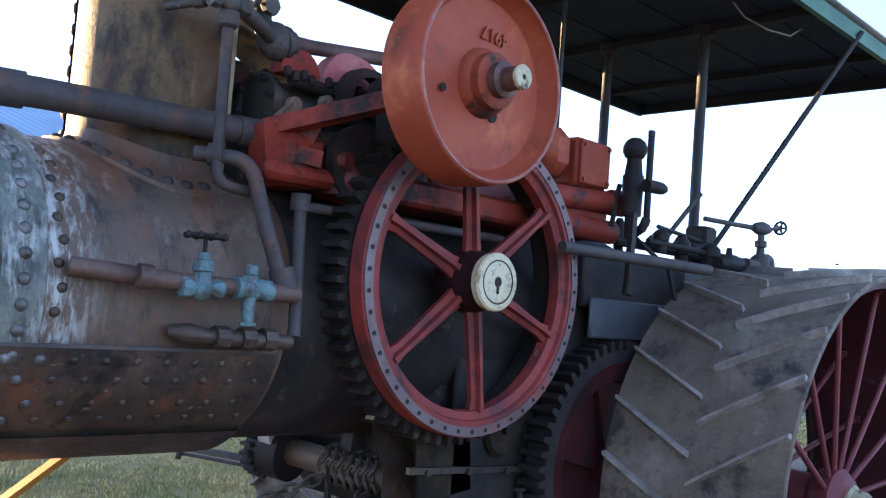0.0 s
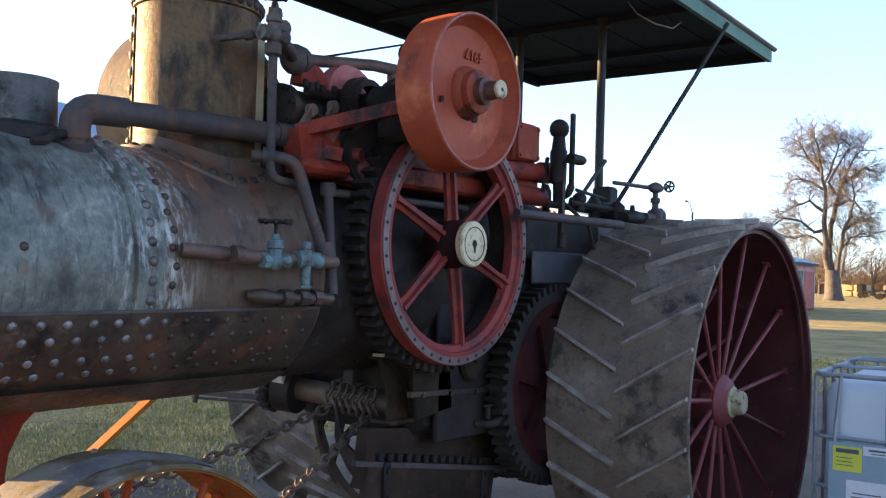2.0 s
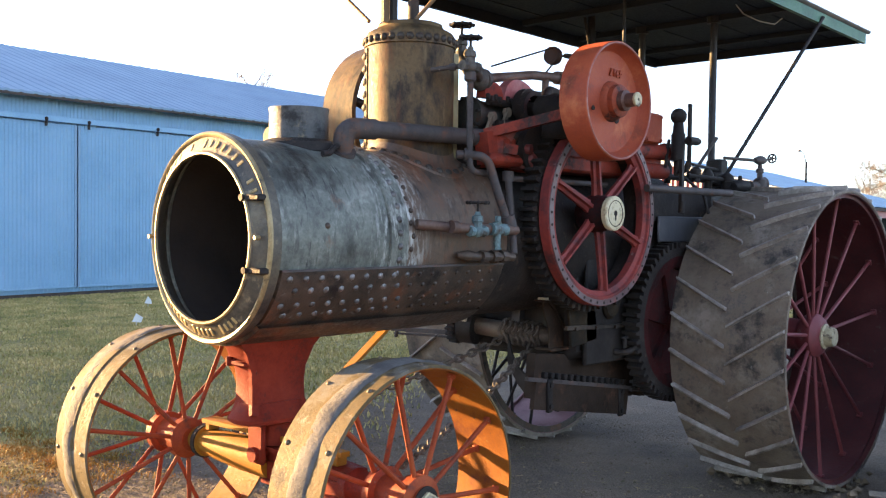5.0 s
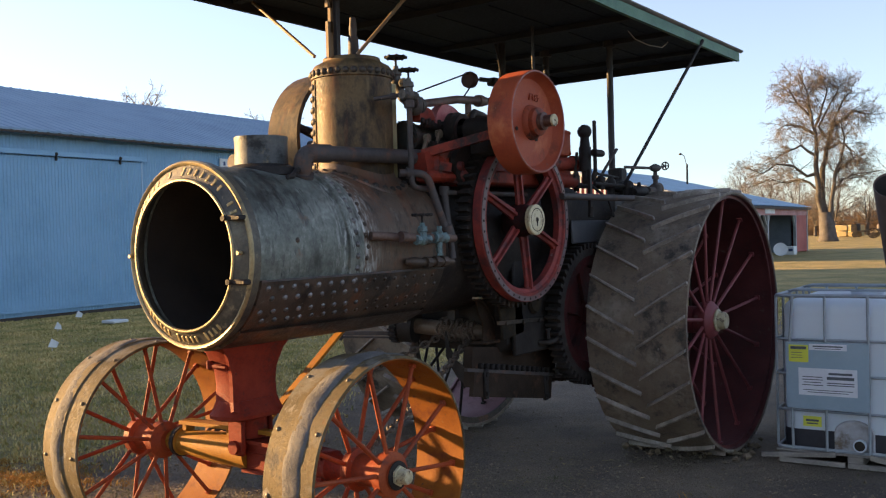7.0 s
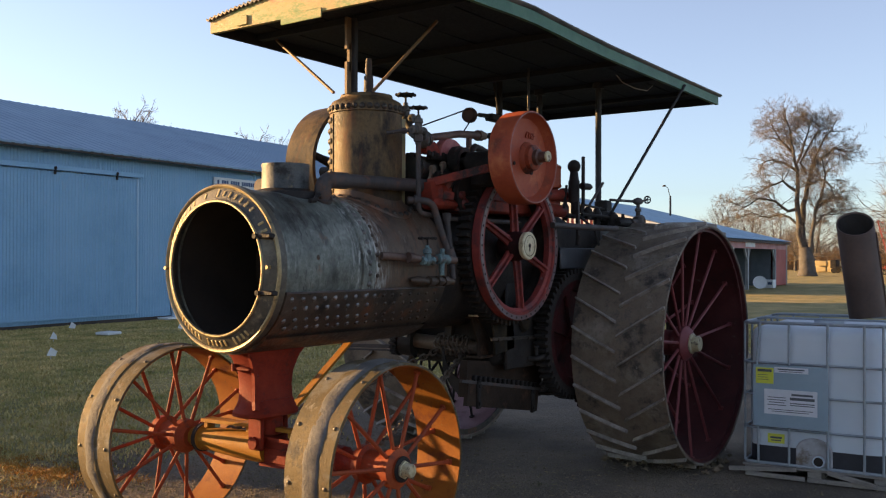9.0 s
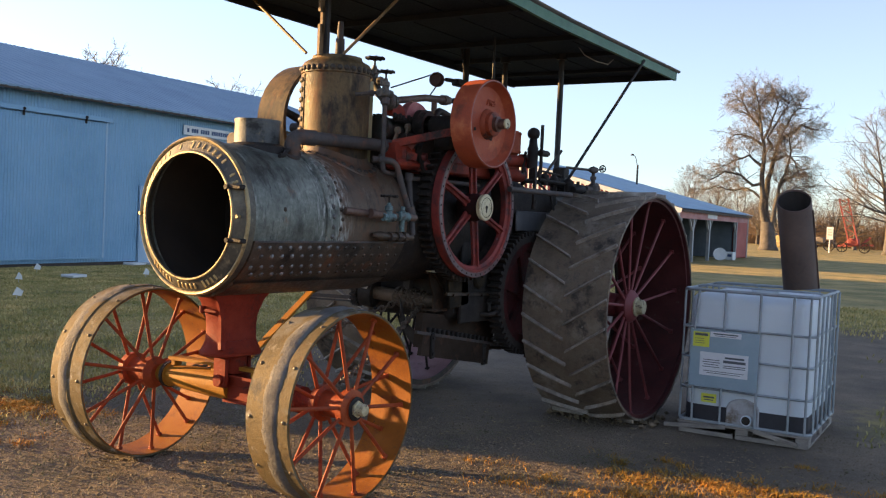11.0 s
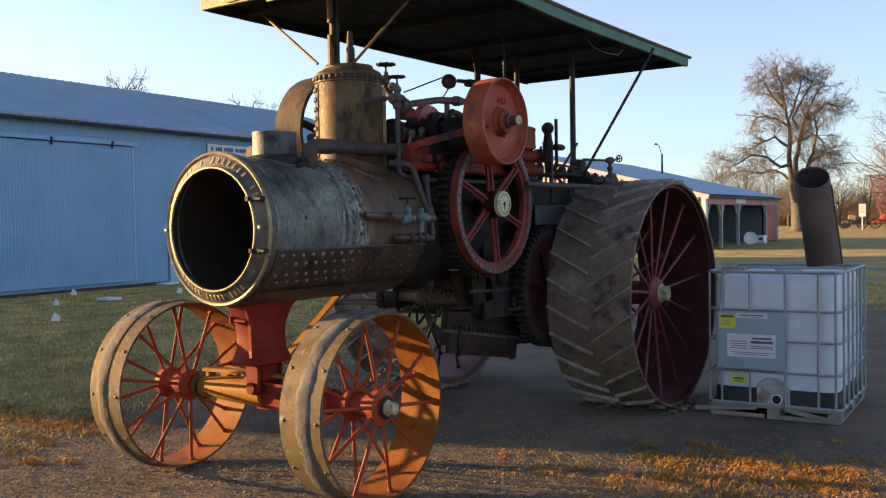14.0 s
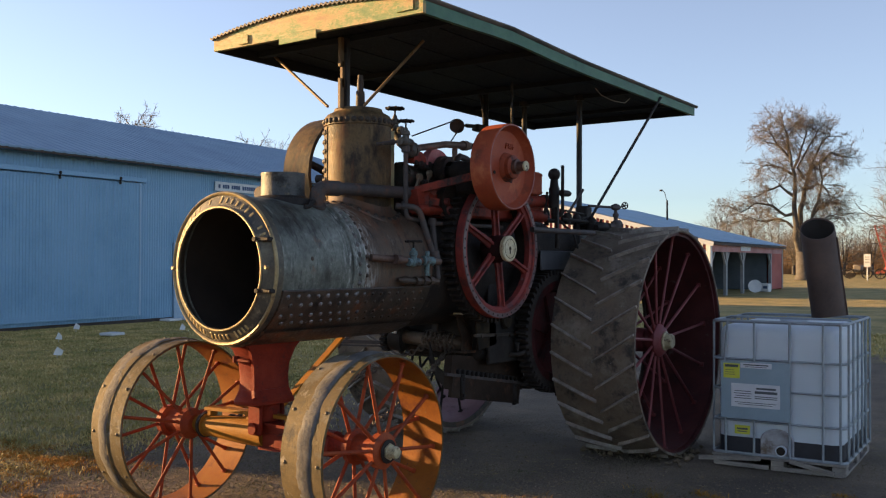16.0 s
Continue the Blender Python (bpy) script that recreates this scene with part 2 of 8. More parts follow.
RED = material("faded_red_paint", [(0.13, 0.020, 0.012), (0.21, 0.030, 0.016), (0.26, 0.046, 0.025)], (0.5, 0.75), 0.0, 70, 5, 0.2, spec=0.25, over=[((0.022, 0.016, 0.015), (1, 1, 1), 6, 0.49, 0.62), ((0.05, 0.03, 0.026), (1, 1, 1), 17, 0.56, 0.72), ((0.22, 0.13, 0.10), (1, 1, 1), 22, 0.64, 0.74)])
PEDRED = material("dark_red_casting_paint", [(0.10, 0.014, 0.007), (0.17, 0.022, 0.010), (0.215, 0.034, 0.015)], (0.5, 0.75), 0.0, 70, 5, 0.25, spec=0.12, over=[((0.03, 0.02, 0.017), (1, 1, 1), 7, 0.57, 0.70), ((0.14, 0.075, 0.05), (1, 1, 1), 26, 0.64, 0.72)])
PULLEY = material("orange_red_pulley_paint", [(0.225, 0.041, 0.018), (0.30, 0.059, 0.024), (0.35, 0.082, 0.033)], (0.48, 0.7), 0.0, 80, 4, 0.14, spec=0.3, over=[((0.10, 0.032, 0.016), (1, 1, 1), 4, 0.56, 0.72), ((0.13, 0.06, 0.045), (1, 1, 1), 9, 0.62, 0.76), ((0.30, 0.20, 0.16), (1, 1, 1), 30, 0.68, 0.76), ((0.46, 0.14, 0.055), (1, 1, 1), 5, 0.56, 0.72), ((0.16, 0.10, 0.075), (1, 1, 1), 14, 0.66, 0.72)])
GEARRED = material("worn_red_gear_paint", [(0.12, 0.026, 0.024), (0.20, 0.036, 0.030), (0.27, 0.048, 0.036)], (0.45, 0.72), 0.05, 60, 6, 0.2, spec=0.25, over=[((0.045, 0.028, 0.03), (1, 1, 1), 6, 0.50, 0.68), ((0.26, 0.20, 0.20), (1, 1, 1), 18, 0.63, 0.76)])
RIMGREY = material("worn_gear_rim_iron", [(0.108, 0.056, 0.054), (0.144, 0.104, 0.104), (0.18, 0.149, 0.149)], (0.4, 0.6), 0.4, 60, 5, 0.15, over=[((0.24, 0.06, 0.05), (1, 1, 1), 5, 0.54, 0.66)])
ORANGE = material("orange_axle_paint", [(0.20, 0.082, 0.006), (0.27, 0.115, 0.009), (0.29, 0.14, 0.014)], (0.55, 0.8), 0.0, 70, 6, 0.25, spec=0.2, over=[((0.20, 0.06, 0.028), (1, 1, 1), 7, 0.58, 0.74), ((0.30, 0.20, 0.10), (1, 1, 1), 24, 0.68, 0.78)])
SPOKEORANGE = material("red_orange_spoke_paint", [(0.18, 0.030, 0.010), (0.26, 0.048, 0.014), (0.31, 0.072, 0.022)], (0.5, 0.75), 0.0, 70, 6, 0.2, spec=0.22, over=[((0.08, 0.035, 0.025), (1, 1, 1), 9, 0.56, 0.70), ((0.24, 0.16, 0.11), (1, 1, 1), 30, 0.66, 0.74)])
BANDORANGE = material("orange_red_rim_paint", [(0.18, 0.058, 0.006), (0.24, 0.083, 0.009), (0.26, 0.105, 0.013)], (0.55, 0.8), 0.0, 70, 6, 0.25, spec=0.2, over=[((0.12, 0.032, 0.018), (1, 1, 1), 6, 0.54, 0.68), ((0.06, 0.04, 0.03), (1, 1, 1), 28, 0.62, 0.70), ((0.22, 0.15, 0.06), (1, 1, 1), 10, 0.64, 0.74)])
WHEELRIM = material("chalky_wheel_rim", [(0.066, 0.048, 0.022), (0.100, 0.073, 0.032), (0.130, 0.094, 0.042), (0.095, 0.077, 0.050)], (0.6, 0.85), 0.05, 60, 5, 0.4, spec=0.25, over=[((0.05, 0.043, 0.036), (1, 1, 1), 5, 0.55, 0.66), ((0.15, 0.135, 0.105), (1, 1, 1), 3.5, 0.53, 0.63), ((0.24, 0.215, 0.17), (1, 1, 1), 9, 0.60, 0.70), ((0.13, 0.075, 0.03), (1, 1, 1), 13, 0.60, 0.68)])
RIVETGREY = material("worn_rivet_heads", [(0.08, 0.062, 0.036), (0.15, 0.115, 0.07)], (0.4, 0.6), 0.2, 60, 9, 0.1)
MUDBAND = material("caked_mud", [(0.05, 0.046, 0.042), (0.088, 0.082, 0.075), (0.145, 0.135, 0.12)], (0.75, 0.95), 0.0, 45, 7, 0.7)
WINE = material("dark_wine_wheel_paint", [(0.046, 0.011, 0.011), (0.080, 0.016, 0.016), (0.115, 0.029, 0.028)], (0.5, 0.75), 0.0, 60, 4, 0.25, over=[((0.17, 0.14, 0.12), (1, 1, 1), 8, 0.60, 0.76)])
# dusty rim paint, lightened to carry the sky light falling on it
SKYLITPINK = material("dusty_pink_rim_paint", [(0.16, 0.08, 0.082), (0.22, 0.12, 0.124), (0.26, 0.165, 0.168)], (0.6, 0.85), 0.0, 50, 4, 0.25, over=[((0.10, 0.05, 0.05), (1, 1, 1), 6, 0.56, 0.70)])
SPOKERED = material("rose_red_spoke_paint", [(0.15, 0.030, 0.034), (0.23, 0.055, 0.058)], (0.45, 0.7), 0.0, 60, 8, 0.15, over=[((0.30, 0.20, 0.18), (1, 1, 1), 12, 0.62, 0.76)])
TREAD = material("muddy_iron_tread", [(0.092, 0.072, 0.052), (0.140, 0.109, 0.078), (0.184, 0.146, 0.106), (0.136, 0.116, 0.095)], (0.6, 0.9), 0.1, 55, 5, 0.9, over=[((0.26, 0.225, 0.18), (1, 1, 1), 3, 0.53, 0.66), ((0.045, 0.04, 0.035), (1, 1, 1), 4, 0.55, 0.64), ((0.06, 0.05, 0.042), (1, 1, 1), 7, 0.58, 0.74), ((0.38, 0.36, 0.33), (1, 1, 1), 30, 0.66, 0.74)])
CREAM = material("cream_paint", [(0.42, 0.36, 0.20), (0.56, 0.50, 0.31), (0.62, 0.57, 0.40)], (0.45, 0.65), 0.0, 80, 8, 0.15, over=[((0.16, 0.11, 0.06), (1, 1, 1), 20, 0.54, 0.70), ((0.10, 0.07, 0.045), (1, 1, 1), 45, 0.58, 0.70)])
DIRTYCREAM = material("greasy_cream_paint", [(0.32, 0.27, 0.15), (0.46, 0.41, 0.25), (0.56, 0.52, 0.37)], (0.45, 0.65), 0.0, 80, 16, 0.2, over=[((0.09, 0.065, 0.04), (1, 1, 1), 24, 0.55, 0.64)])
PIPE = material("grey_pipe_iron", [(0.032, 0.028, 0.027), (0.062, 0.053, 0.050), (0.086, 0.072, 0.066)], (0.58, 0.82), 0.2, 70, 7, 0.2, over=[((0.13, 0.062, 0.036), (1, 1, 1), 9, 0.54, 0.70), ((0.03, 0.027, 0.025), (1, 1, 1), 13, 0.57, 0.70), ((0.24, 0.22, 0.20), (1, 1, 1), 25, 0.66, 0.74)])
BRASSGREEN = material("verdigris_brass", [(0.06, 0.085, 0.085), (0.115, 0.18, 0.185), (0.18, 0.29, 0.30)], (0.5, 0.75), 0.2, 90, 14, 0.25, over=[((0.06, 0.045, 0.035), (1, 1, 1), 22, 0.50, 0.64)])
BRASS = material("dull_brass", [(0.35, 0.22, 0.08), (0.5, 0.33, 0.13)], (0.3, 0.5), 0.8, 60, 8, 0.1)
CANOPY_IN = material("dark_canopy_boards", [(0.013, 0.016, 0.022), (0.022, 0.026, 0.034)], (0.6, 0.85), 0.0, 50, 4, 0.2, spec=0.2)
GREEN = material("flaking_green_paint", [(0.03, 0.09, 0.055), (0.05, 0.14, 0.08), (0.08, 0.18, 0.10)], (0.45, 0.7), 0.0, 60, 5, 0.2)
FASCIA = material("peeling_green_fascia", [(0.34, 0.20, 0.09), (0.40, 0.30, 0.12), (0.20, 0.26, 0.09), (0.13, 0.22, 0.08)], (0.5, 0.75), 0.0, 50, 5, 0.3, stretch=(1, 1, 2.2))
GALV = material("galvanised_steel", [(0.40, 0.43, 0.45), (0.52, 0.55, 0.57), (0.60, 0.63, 0.65)], (0.35, 0.55), 0.3, 80, 10, 0.05)

# ---- ground, sky line, buildings ----
def ground_material():
    m = bpy.data.materials.new("gravel_yard_and_winter_grass")
    m.use_nodes = True
    nt = m.node_tree
    bs = nt.nodes["Principled BSDF"]
    geo = nt.nodes.new("ShaderNodeNewGeometry")

    def tex(scale, detail=6.0, rough=0.6):
        n = nt.nodes.new("ShaderNodeTexNoise")
        n.inputs["Scale"].default_value, n.inputs["Detail"].default_value, n.inputs["Roughness"].default_value = scale, detail, rough
        nt.links.new(geo.outputs["Position"], n.inputs["Vector"])
        return n

    def ramp(src, stops):
        r = nt.nodes.new("ShaderNodeValToRGB")
        e = r.color_ramp.elements
        e[0].position, e[0].color = stops[0][0], (*stops[0][1], 1)
        e[1].position, e[1].color = stops[-1][0], (*stops[-1][1], 1)
        for p, c in stops[1:-1]:
            k = e.new(p)
            k.color = (*c, 1)
        nt.links.new(src, r.inputs["Fac"])
        return r.outputs["Color"]

    def blend(fac, a, b, kind="MIX"):
        x = nt.nodes.new("ShaderNodeMix")
        x.data_type, x.blend_type = "RGBA", kind
        nt.links.new(fac, x.inputs[0]) if not isinstance(fac, float) else setattr(x.inputs[0], "default_value", fac)
        nt.links.new(a, x.inputs[6])
        nt.links.new(b, x.inputs[7])
        return x.outputs[2]

    def maths(op, a, b=None):
        x = nt.nodes.new("ShaderNodeMath")
        x.operation = op
        for i, v in enumerate((a, b)):
            if v is None:
                continue
            if isinstance(v, (int, float)):
                x.inputs[i].default_value = v
            else:
                nt.links.new(v, x.inputs[i])
        return x.outputs[0]
    gravel = ramp(tex(90, 5, 0.75).outputs["Fac"], [(0.30, (0.11, 0.089, 0.066)), (0.5, (0.21, 0.174, 0.130)), (0.62, (0.27, 0.228, 0.176)), (0.72, (0.36, 0.314, 0.25))])
    stain = ramp(tex(1.1, 6).outputs["Fac"], [(0.35, (0.62, 0.62, 0.64)), (0.65, (1.12, 1.07, 1.0))])
    dirt = blend(1.0, gravel, stain, "MULTIPLY")
    blades = ramp(tex(120, 4, 0.7).outputs["Fac"], [(0.3, (0.27, 0.235, 0.11)), (0.5, (0.40, 0.34, 0.165)), (0.7, (0.54, 0.46, 0.24))])
    tint = ramp(tex(0.7, 7, 0.65).outputs["Fac"], [(0.35, (0.48, 0.54, 0.42)), (0.5, (0.78, 0.76, 0.66)), (0.65, (1.1, 0.98, 0.8))])
    grass = blend(1.0, blades, tint, "MULTIPLY")
    sep = nt.nodes.new("ShaderNodeSeparateXYZ")
    nt.links.new(geo.outputs["Position"], sep.inputs[0])
    # the yard: a strip of gravel beside the barn; grass beyond its edges
    left = maths("SUBTRACT", maths("MULTIPLY", sep.outputs["X"], -1.0), maths("ADD", maths("MULTIPLY", sep.outputs["Y"], 0.14), 2.55))
    far = maths("MULTIPLY", maths("SUBTRACT", sep.outputs["Y"], 14.0), 0.35)
    right = maths("MINIMUM", maths("SUBTRACT", sep.outputs["X"], 2.9), maths("MULTIPLY", maths("SUBTRACT", sep.outputs["Y"], 4.4), 0.8))
    edge = maths("MAXIMUM", maths("MAXIMUM", left, far), right)
    ragged = maths("MULTIPLY", maths("SUBTRACT", tex(0.9, 8, 0.7).outputs["Fac"], 0.5), 3.4)
    mask = nt.nodes.new("ShaderNodeMapRange")
    mask.inputs["From Min"].default_value, mask.inputs["From Max"].default_value = -0.25, 0.35
    nt.links.new(maths("ADD", edge, ragged), mask.inputs["Value"])
    nt.links.new(blend(mask.outputs["Result"], dirt, grass), bs.inputs["Base Color"])
    bs.inputs["Roughness"].default_value = 0.92
    bs.inputs["Specular IOR Level"].default_value = 0.25
    bp = nt.nodes.new("ShaderNodeBump")
    bp.inputs["Strength"].default_value, bp.inputs["Distance"].default_value = 0.85, 0.03
    peb = nt.nodes.new("ShaderNodeTexVoronoi")
    peb.inputs["Scale"].default_value = 55.0
    nt.links.new(geo.outputs["Position"], peb.inputs["Vector"])
    relief = maths("ADD", tex(45, 8, 0.8).outputs["Fac"], maths("MULTIPLY", tex(6, 6).outputs["Fac"], 1.6))
    nt.links.new(maths("SUBTRACT", relief, maths("MULTIPLY", peb.outputs["Distance"], 0.45)), bp.inputs["Height"])
    nt.links.new(bp.outputs["Normal"], bs.inputs["Normal"])
    return m


def height(x, y):
    """The lie of the yard: nearly flat, a little uneven."""
    d = math.hypot(x, y - 2)
    near = 1.0 if -3.2 < x < 5.2 and -2.2 < y < 4.2 else 0.0
    fine = near * (noise.noise((x * 8.0, y * 8.0, 1.0)) * 0.006 + noise.noise((x * 21.0, y * 21.0, 7.0)) * 0.0038)
    return fine + (noise.noise((x * 0.55, y * 0.55, 0.3)) * 0.018 + noise.noise((x * 2.1, y * 2.1, 4.0)) * 0.007) * min(1.0, max(0.25, d / 3)) - 0.008


def build_ground():
    bm = bmesh.new()
    wide = [-900, -400, -200, -120, -80, -60, -45, -34, -26, -20, -16] + [-13 + 0.5 * k for k in range(53)] + [14, 16, 20, 26, 34, 45, 60, 80, 120, 200, 400, 900]
    xs = sorted({round(v, 3) for v in wide if not -3 < v < 5} | {round(-3 + 0.035 * k, 3) for k in range(229)})
    ys = sorted({round(v + 2, 3) for v in wide if not -2 < v + 2 < 4} | {round(-2 + 0.035 * k, 3) for k in range(172)})
    grid = [[bm.verts.new((x, y, height(x, y) if abs(x) < 15 and abs(y - 2) < 15 else -0.004)) for x in xs] for y in ys]
    for j in range(len(ys) - 1):
        for i in range(len(xs) - 1):
            bm.faces.new((grid[j][i], grid[j][i + 1], grid[j + 1][i + 1], grid[j + 1][i]))
    me = to_mesh("ground", bm, ground_material(), 180)
    return tagged(piece("ground", me, None), "gravel and dirt farm yard running into winter grass", "ground", kind="structure")


BARNBLUE = material("blue_grey_ribbed_siding", [(0.16, 0.305, 0.45), (0.195, 0.35, 0.505), (0.22, 0.375, 0.535)], (0.4, 0.6), 0.1, 20, 0.8, 0.03)
BARNROOF = material("blue_grey_steel_roof", [(0.145, 0.235, 0.335), (0.18, 0.28, 0.385), (0.21, 0.315, 0.42)], (0.42, 0.6), 0.1, 15, 0.7, 0.03)
PALEBLUE = material("pale_blue_trim", [(0.28, 0.40, 0.52), (0.34, 0.46, 0.58)], (0.45, 0.6), 0.05, 30, 2, 0.05)
WHITE = material("white_painted_board", [(0.58, 0.60, 0.60), (0.72, 0.73, 0.72)], (0.5, 0.7), 0.0, 40, 3, 0.08)
DARKGAP = material("dark_plinth", [(0.03, 0.025, 0.02), (0.07, 0.05, 0.04)], (0.7, 0.9), 0.0, 30, 3, 0.2)
SIGNINK = material("blue_sign_ink", [(0.03, 0.06, 0.14), (0.05, 0.09, 0.19)], (0.5, 0.7), 0.0, 40, 3, 0.0)


def ribbed_wall(bm, x, y0, y1, z0, z1, pitch=0.085, depth=0.020, face=1):
    """Corrugated sheet standing on the plane x, its waves running up, with a flat back; every tenth wave laps proud."""
    n = max(4, int((y1 - y0) / pitch))
    low, top = [], []
    for k in range(4 * n + 1):
        d = depth * (0.5 - 0.5 * math.cos(math.pi / 2 * k)) + (0.004 if (k // 40) % 2 else 0.0)
        y = y0 + (y1 - y0) * k / (4 * n)
        low.append(bm.verts.new((x + face * d, y, z0)))
        top.append(bm.verts.new((x + face * d, y, z1)))
    for k in range(4 * n):
        bm.faces.new((low[k], low[k + 1], top[k + 1], top[k]))
    q = [bm.verts.new((x - face * 0.12, y, z)) for y, z in ((y0, z0), (y1, z0), (y1, z1), (y0, z1))]
    bm.faces.new(q[::-1])


BARN_X, BARN_Y0, BARN_Y1, EAVE, RIDGE = -16.4, -3.25, 25.6, 4.20, 6.10


def build_barn():
    barn = thing("barn", "long blue-grey steel machine barn with low gable roof", "barn", (BARN_X - 6, 10, 0))
    bm = bmesh.new()
    ribbed_wall(bm, BARN_X, BARN_Y0, BARN_Y1, 0.08, EAVE)
    part("wall", bm, BARNBLUE, barn, "blue-grey ribbed steel wall", 20)
    bm = bmesh.new()
    for y in (BARN_Y0, BARN_Y1):
        q = [bm.verts.new((x, y, z)) for x, z in ((BARN_X, 0), (BARN_X, EAVE), (BARN_X - 6, RIDGE), (BARN_X - 12, EAVE), (BARN_X - 12, 0))]
        r = [bm.verts.new(v.co + Vector((0, 0.1 if y < 0 else -0.1, 0))) for v in q]
        bm.faces.new(q)
        bm.faces.new(r[::-1])
        for k in range(5):
            bm.faces.new((q[k], q[(k + 1) % 5], r[(k + 1) % 5], r[k]))
    box(bm, (BARN_X - 11.9, (BARN_Y0 + BARN_Y1) / 2, EAVE / 2), (0.1, BARN_Y1 - BARN_Y0, EAVE))
    part("gable_wall", bm, BARNBLUE, barn)
    bm = bmesh.new()
    box(bm, (BARN_X - 0.05, (BARN_Y0 + BARN_Y1) / 2, 0.06), (0.08, BARN_Y1 - BARN_Y0, 0.16))
    part("plinth", bm, DARKGAP, barn, "dark gap and base board under the siding")
    for side in (1, -1):
        bm = bmesh.new()
        slope = (RIDGE - EAVE) / 6.0
        n = int((BARN_Y1 - BARN_Y0 + 0.8) / 0.3)
        ys = []
        for k in range(n):
            y = BARN_Y0 - 0.4 + k * 0.3
            ys += [(y, 0), (y + 0.2, 0), (y + 0.225, 0.012), (y + 0.275, 0.012)]
        e, r = BARN_X - 6 + side * 6.35, BARN_X - 6
        for a, b in zip(ys, ys[1:]):
            up = [bm.verts.new((x, y, z + d)) for (y, d), x, z in ((a, e, EAVE + 0.06 - 0.35 * slope), (b, e, EAVE + 0.06 - 0.35 * slope), (b, r, RIDGE + 0.06), (a, r, RIDGE + 0.06))]
            dn = [bm.verts.new(v.co - Vector((0, 0, 0.05))) for v in up]
            bm.faces.new(up if side > 0 else up[::-1])
            bm.faces.new((dn[0], dn[1], up[1], up[0]))
        under = [bm.verts.new((x, y, z)) for x, y, z in ((e, BARN_Y0 - 0.4, EAVE - 0.05 - 0.35 * slope), (e, BARN_Y1 + 0.4, EAVE - 0.05 - 0.35 * slope), (r, BARN_Y1 + 0.4, RIDGE - 0.05), (r, BARN_Y0 - 0.4, RIDGE - 0.05))]
        bm.faces.new(under)
        bmesh.ops.remove_doubles(bm, verts=bm.verts, dist=0.002)
        part("roof", bm, BARNROOF, barn, "ribbed blue-grey steel roof sheets", 20)
    bm = bmesh.new()
    box(bm, (BARN_X + 0.33, (BARN_Y0 + BARN_Y1) / 2, EAVE - 0.10), (0.03, BARN_Y1 - BARN_Y0 + 0.8, 0.10))
    part("eave_trim", bm, DARKGAP, barn, "dark eave trim")
    # sliding doors on their track
    for k, (y0, y1) in enumerate(((2.42, 6.93), (6.97, 11.42))):
        bm = bmesh.new()
        ribbed_wall(bm, BARN_X + 0.10, y0, y1, 0.2, 3.58)
        box(bm, (BARN_X + 0.09, (y0 + y1) / 2, 0.2), (0.05, y1 - y0, 0.05))
        leaf = part("sliding_door", bm, BARNBLUE, barn, "closed ribbed steel sliding door", 20)
        for y in (y0 + 0.02, y1 - 0.02):
            bm = bmesh.new()
            beam(bm, (BARN_X + 0.11, y, 0.2), (BARN_X + 0.11, y, 3.58), 0.045, 0.06, (1, 0, 0))
            part("door_edge", bm, PALEBLUE if k and y > y0 + 1 else BARNROOF, leaf, "pale edge trim" if k and y > y0 + 1 else "darker edge trim")
        for y in (y0 + 0.23, (y0 + y1) / 2 - 0.27, y1 - 0.70):
            bm = bmesh.new()
            box(bm, (BARN_X + 0.16, y, 3.6), (0.05, 0.05, 0.18), bevel=0.01)
            ball(bm, (BARN_X + 0.18, y, 3.66), 0.04, 10)
            part("roller", bm, BLACK, leaf, "dark track roller")
    bm = bmesh.new()
    box(bm, (BARN_X + 0.13, 6.9, 3.70), (0.06, 9.3, 0.05))
    box(bm, (BARN_X + 0.165, 6.9, 3.665), (0.01, 9.3, 0.10))
    part("door_track", bm, BARNBLUE, barn, "blue-grey door track")
    # a hinged white walk door and the name board
    bm = bmesh.new()
    box(bm, (BARN_X + 0.05, 13.12, 1.06), (0.06, 0.95, 2.05), bevel=0.01)
    door = part("door", bm, PALEBLUE, barn, "pale blue-grey walk door")
    bm = bmesh.new()
    ball(bm, (BARN_X + 0.11, 13.47, 1.0), 0.035, 10)
    part("knob", bm, BRASS, door)
    bm = bmesh.new()
    box(bm, (BARN_X + 0.06, 15.5, 3.72), (0.03, 2.6, 0.26))
    board = part("name_board", bm, WHITE, barn, "long white board with blue lettering")
    random.seed(5)
    y = 14.33
    for word in (1, 3, 4, 8, 4):
        for k in range(word):
            bm = bmesh.new()
            box(bm, (BARN_X + 0.08, y + 0.035, 3.72), (0.008, 0.07, 0.11))
            part("letter_bar", bm, SIGNINK, board)
            y += 0.095
        y += 0.08
    # the barn stands a little askew to the engine
    pivot = Matrix.Translation((BARN_X, 11.5, 0))
    barn.matrix_basis = pivot @ Matrix.Rotation(math.atan(0.11), 4, "Z") @ pivot.inverted() @ barn.matrix_basis


build_ground()
build_barn()

SHEDRED = material("barn_red_boards", [(0.24, 0.05, 0.045), (0.33, 0.075, 0.062), (0.38, 0.10, 0.08)], (0.6, 0.8), 0.0, 20, 1.2, 0.05)
SHEDROOF = material("pale_steel_shed_roof", [(0.34, 0.47, 0.58), (0.43, 0.57, 0.68)], (0.35, 0.55), 0.3, 12, 0.6, 0.03)
TIMBER = material("grey_timber_posts", [(0.26, 0.24, 0.22), (0.42, 0.39, 0.36)], (0.7, 0.9), 0.0, 40, 3, 0.2)
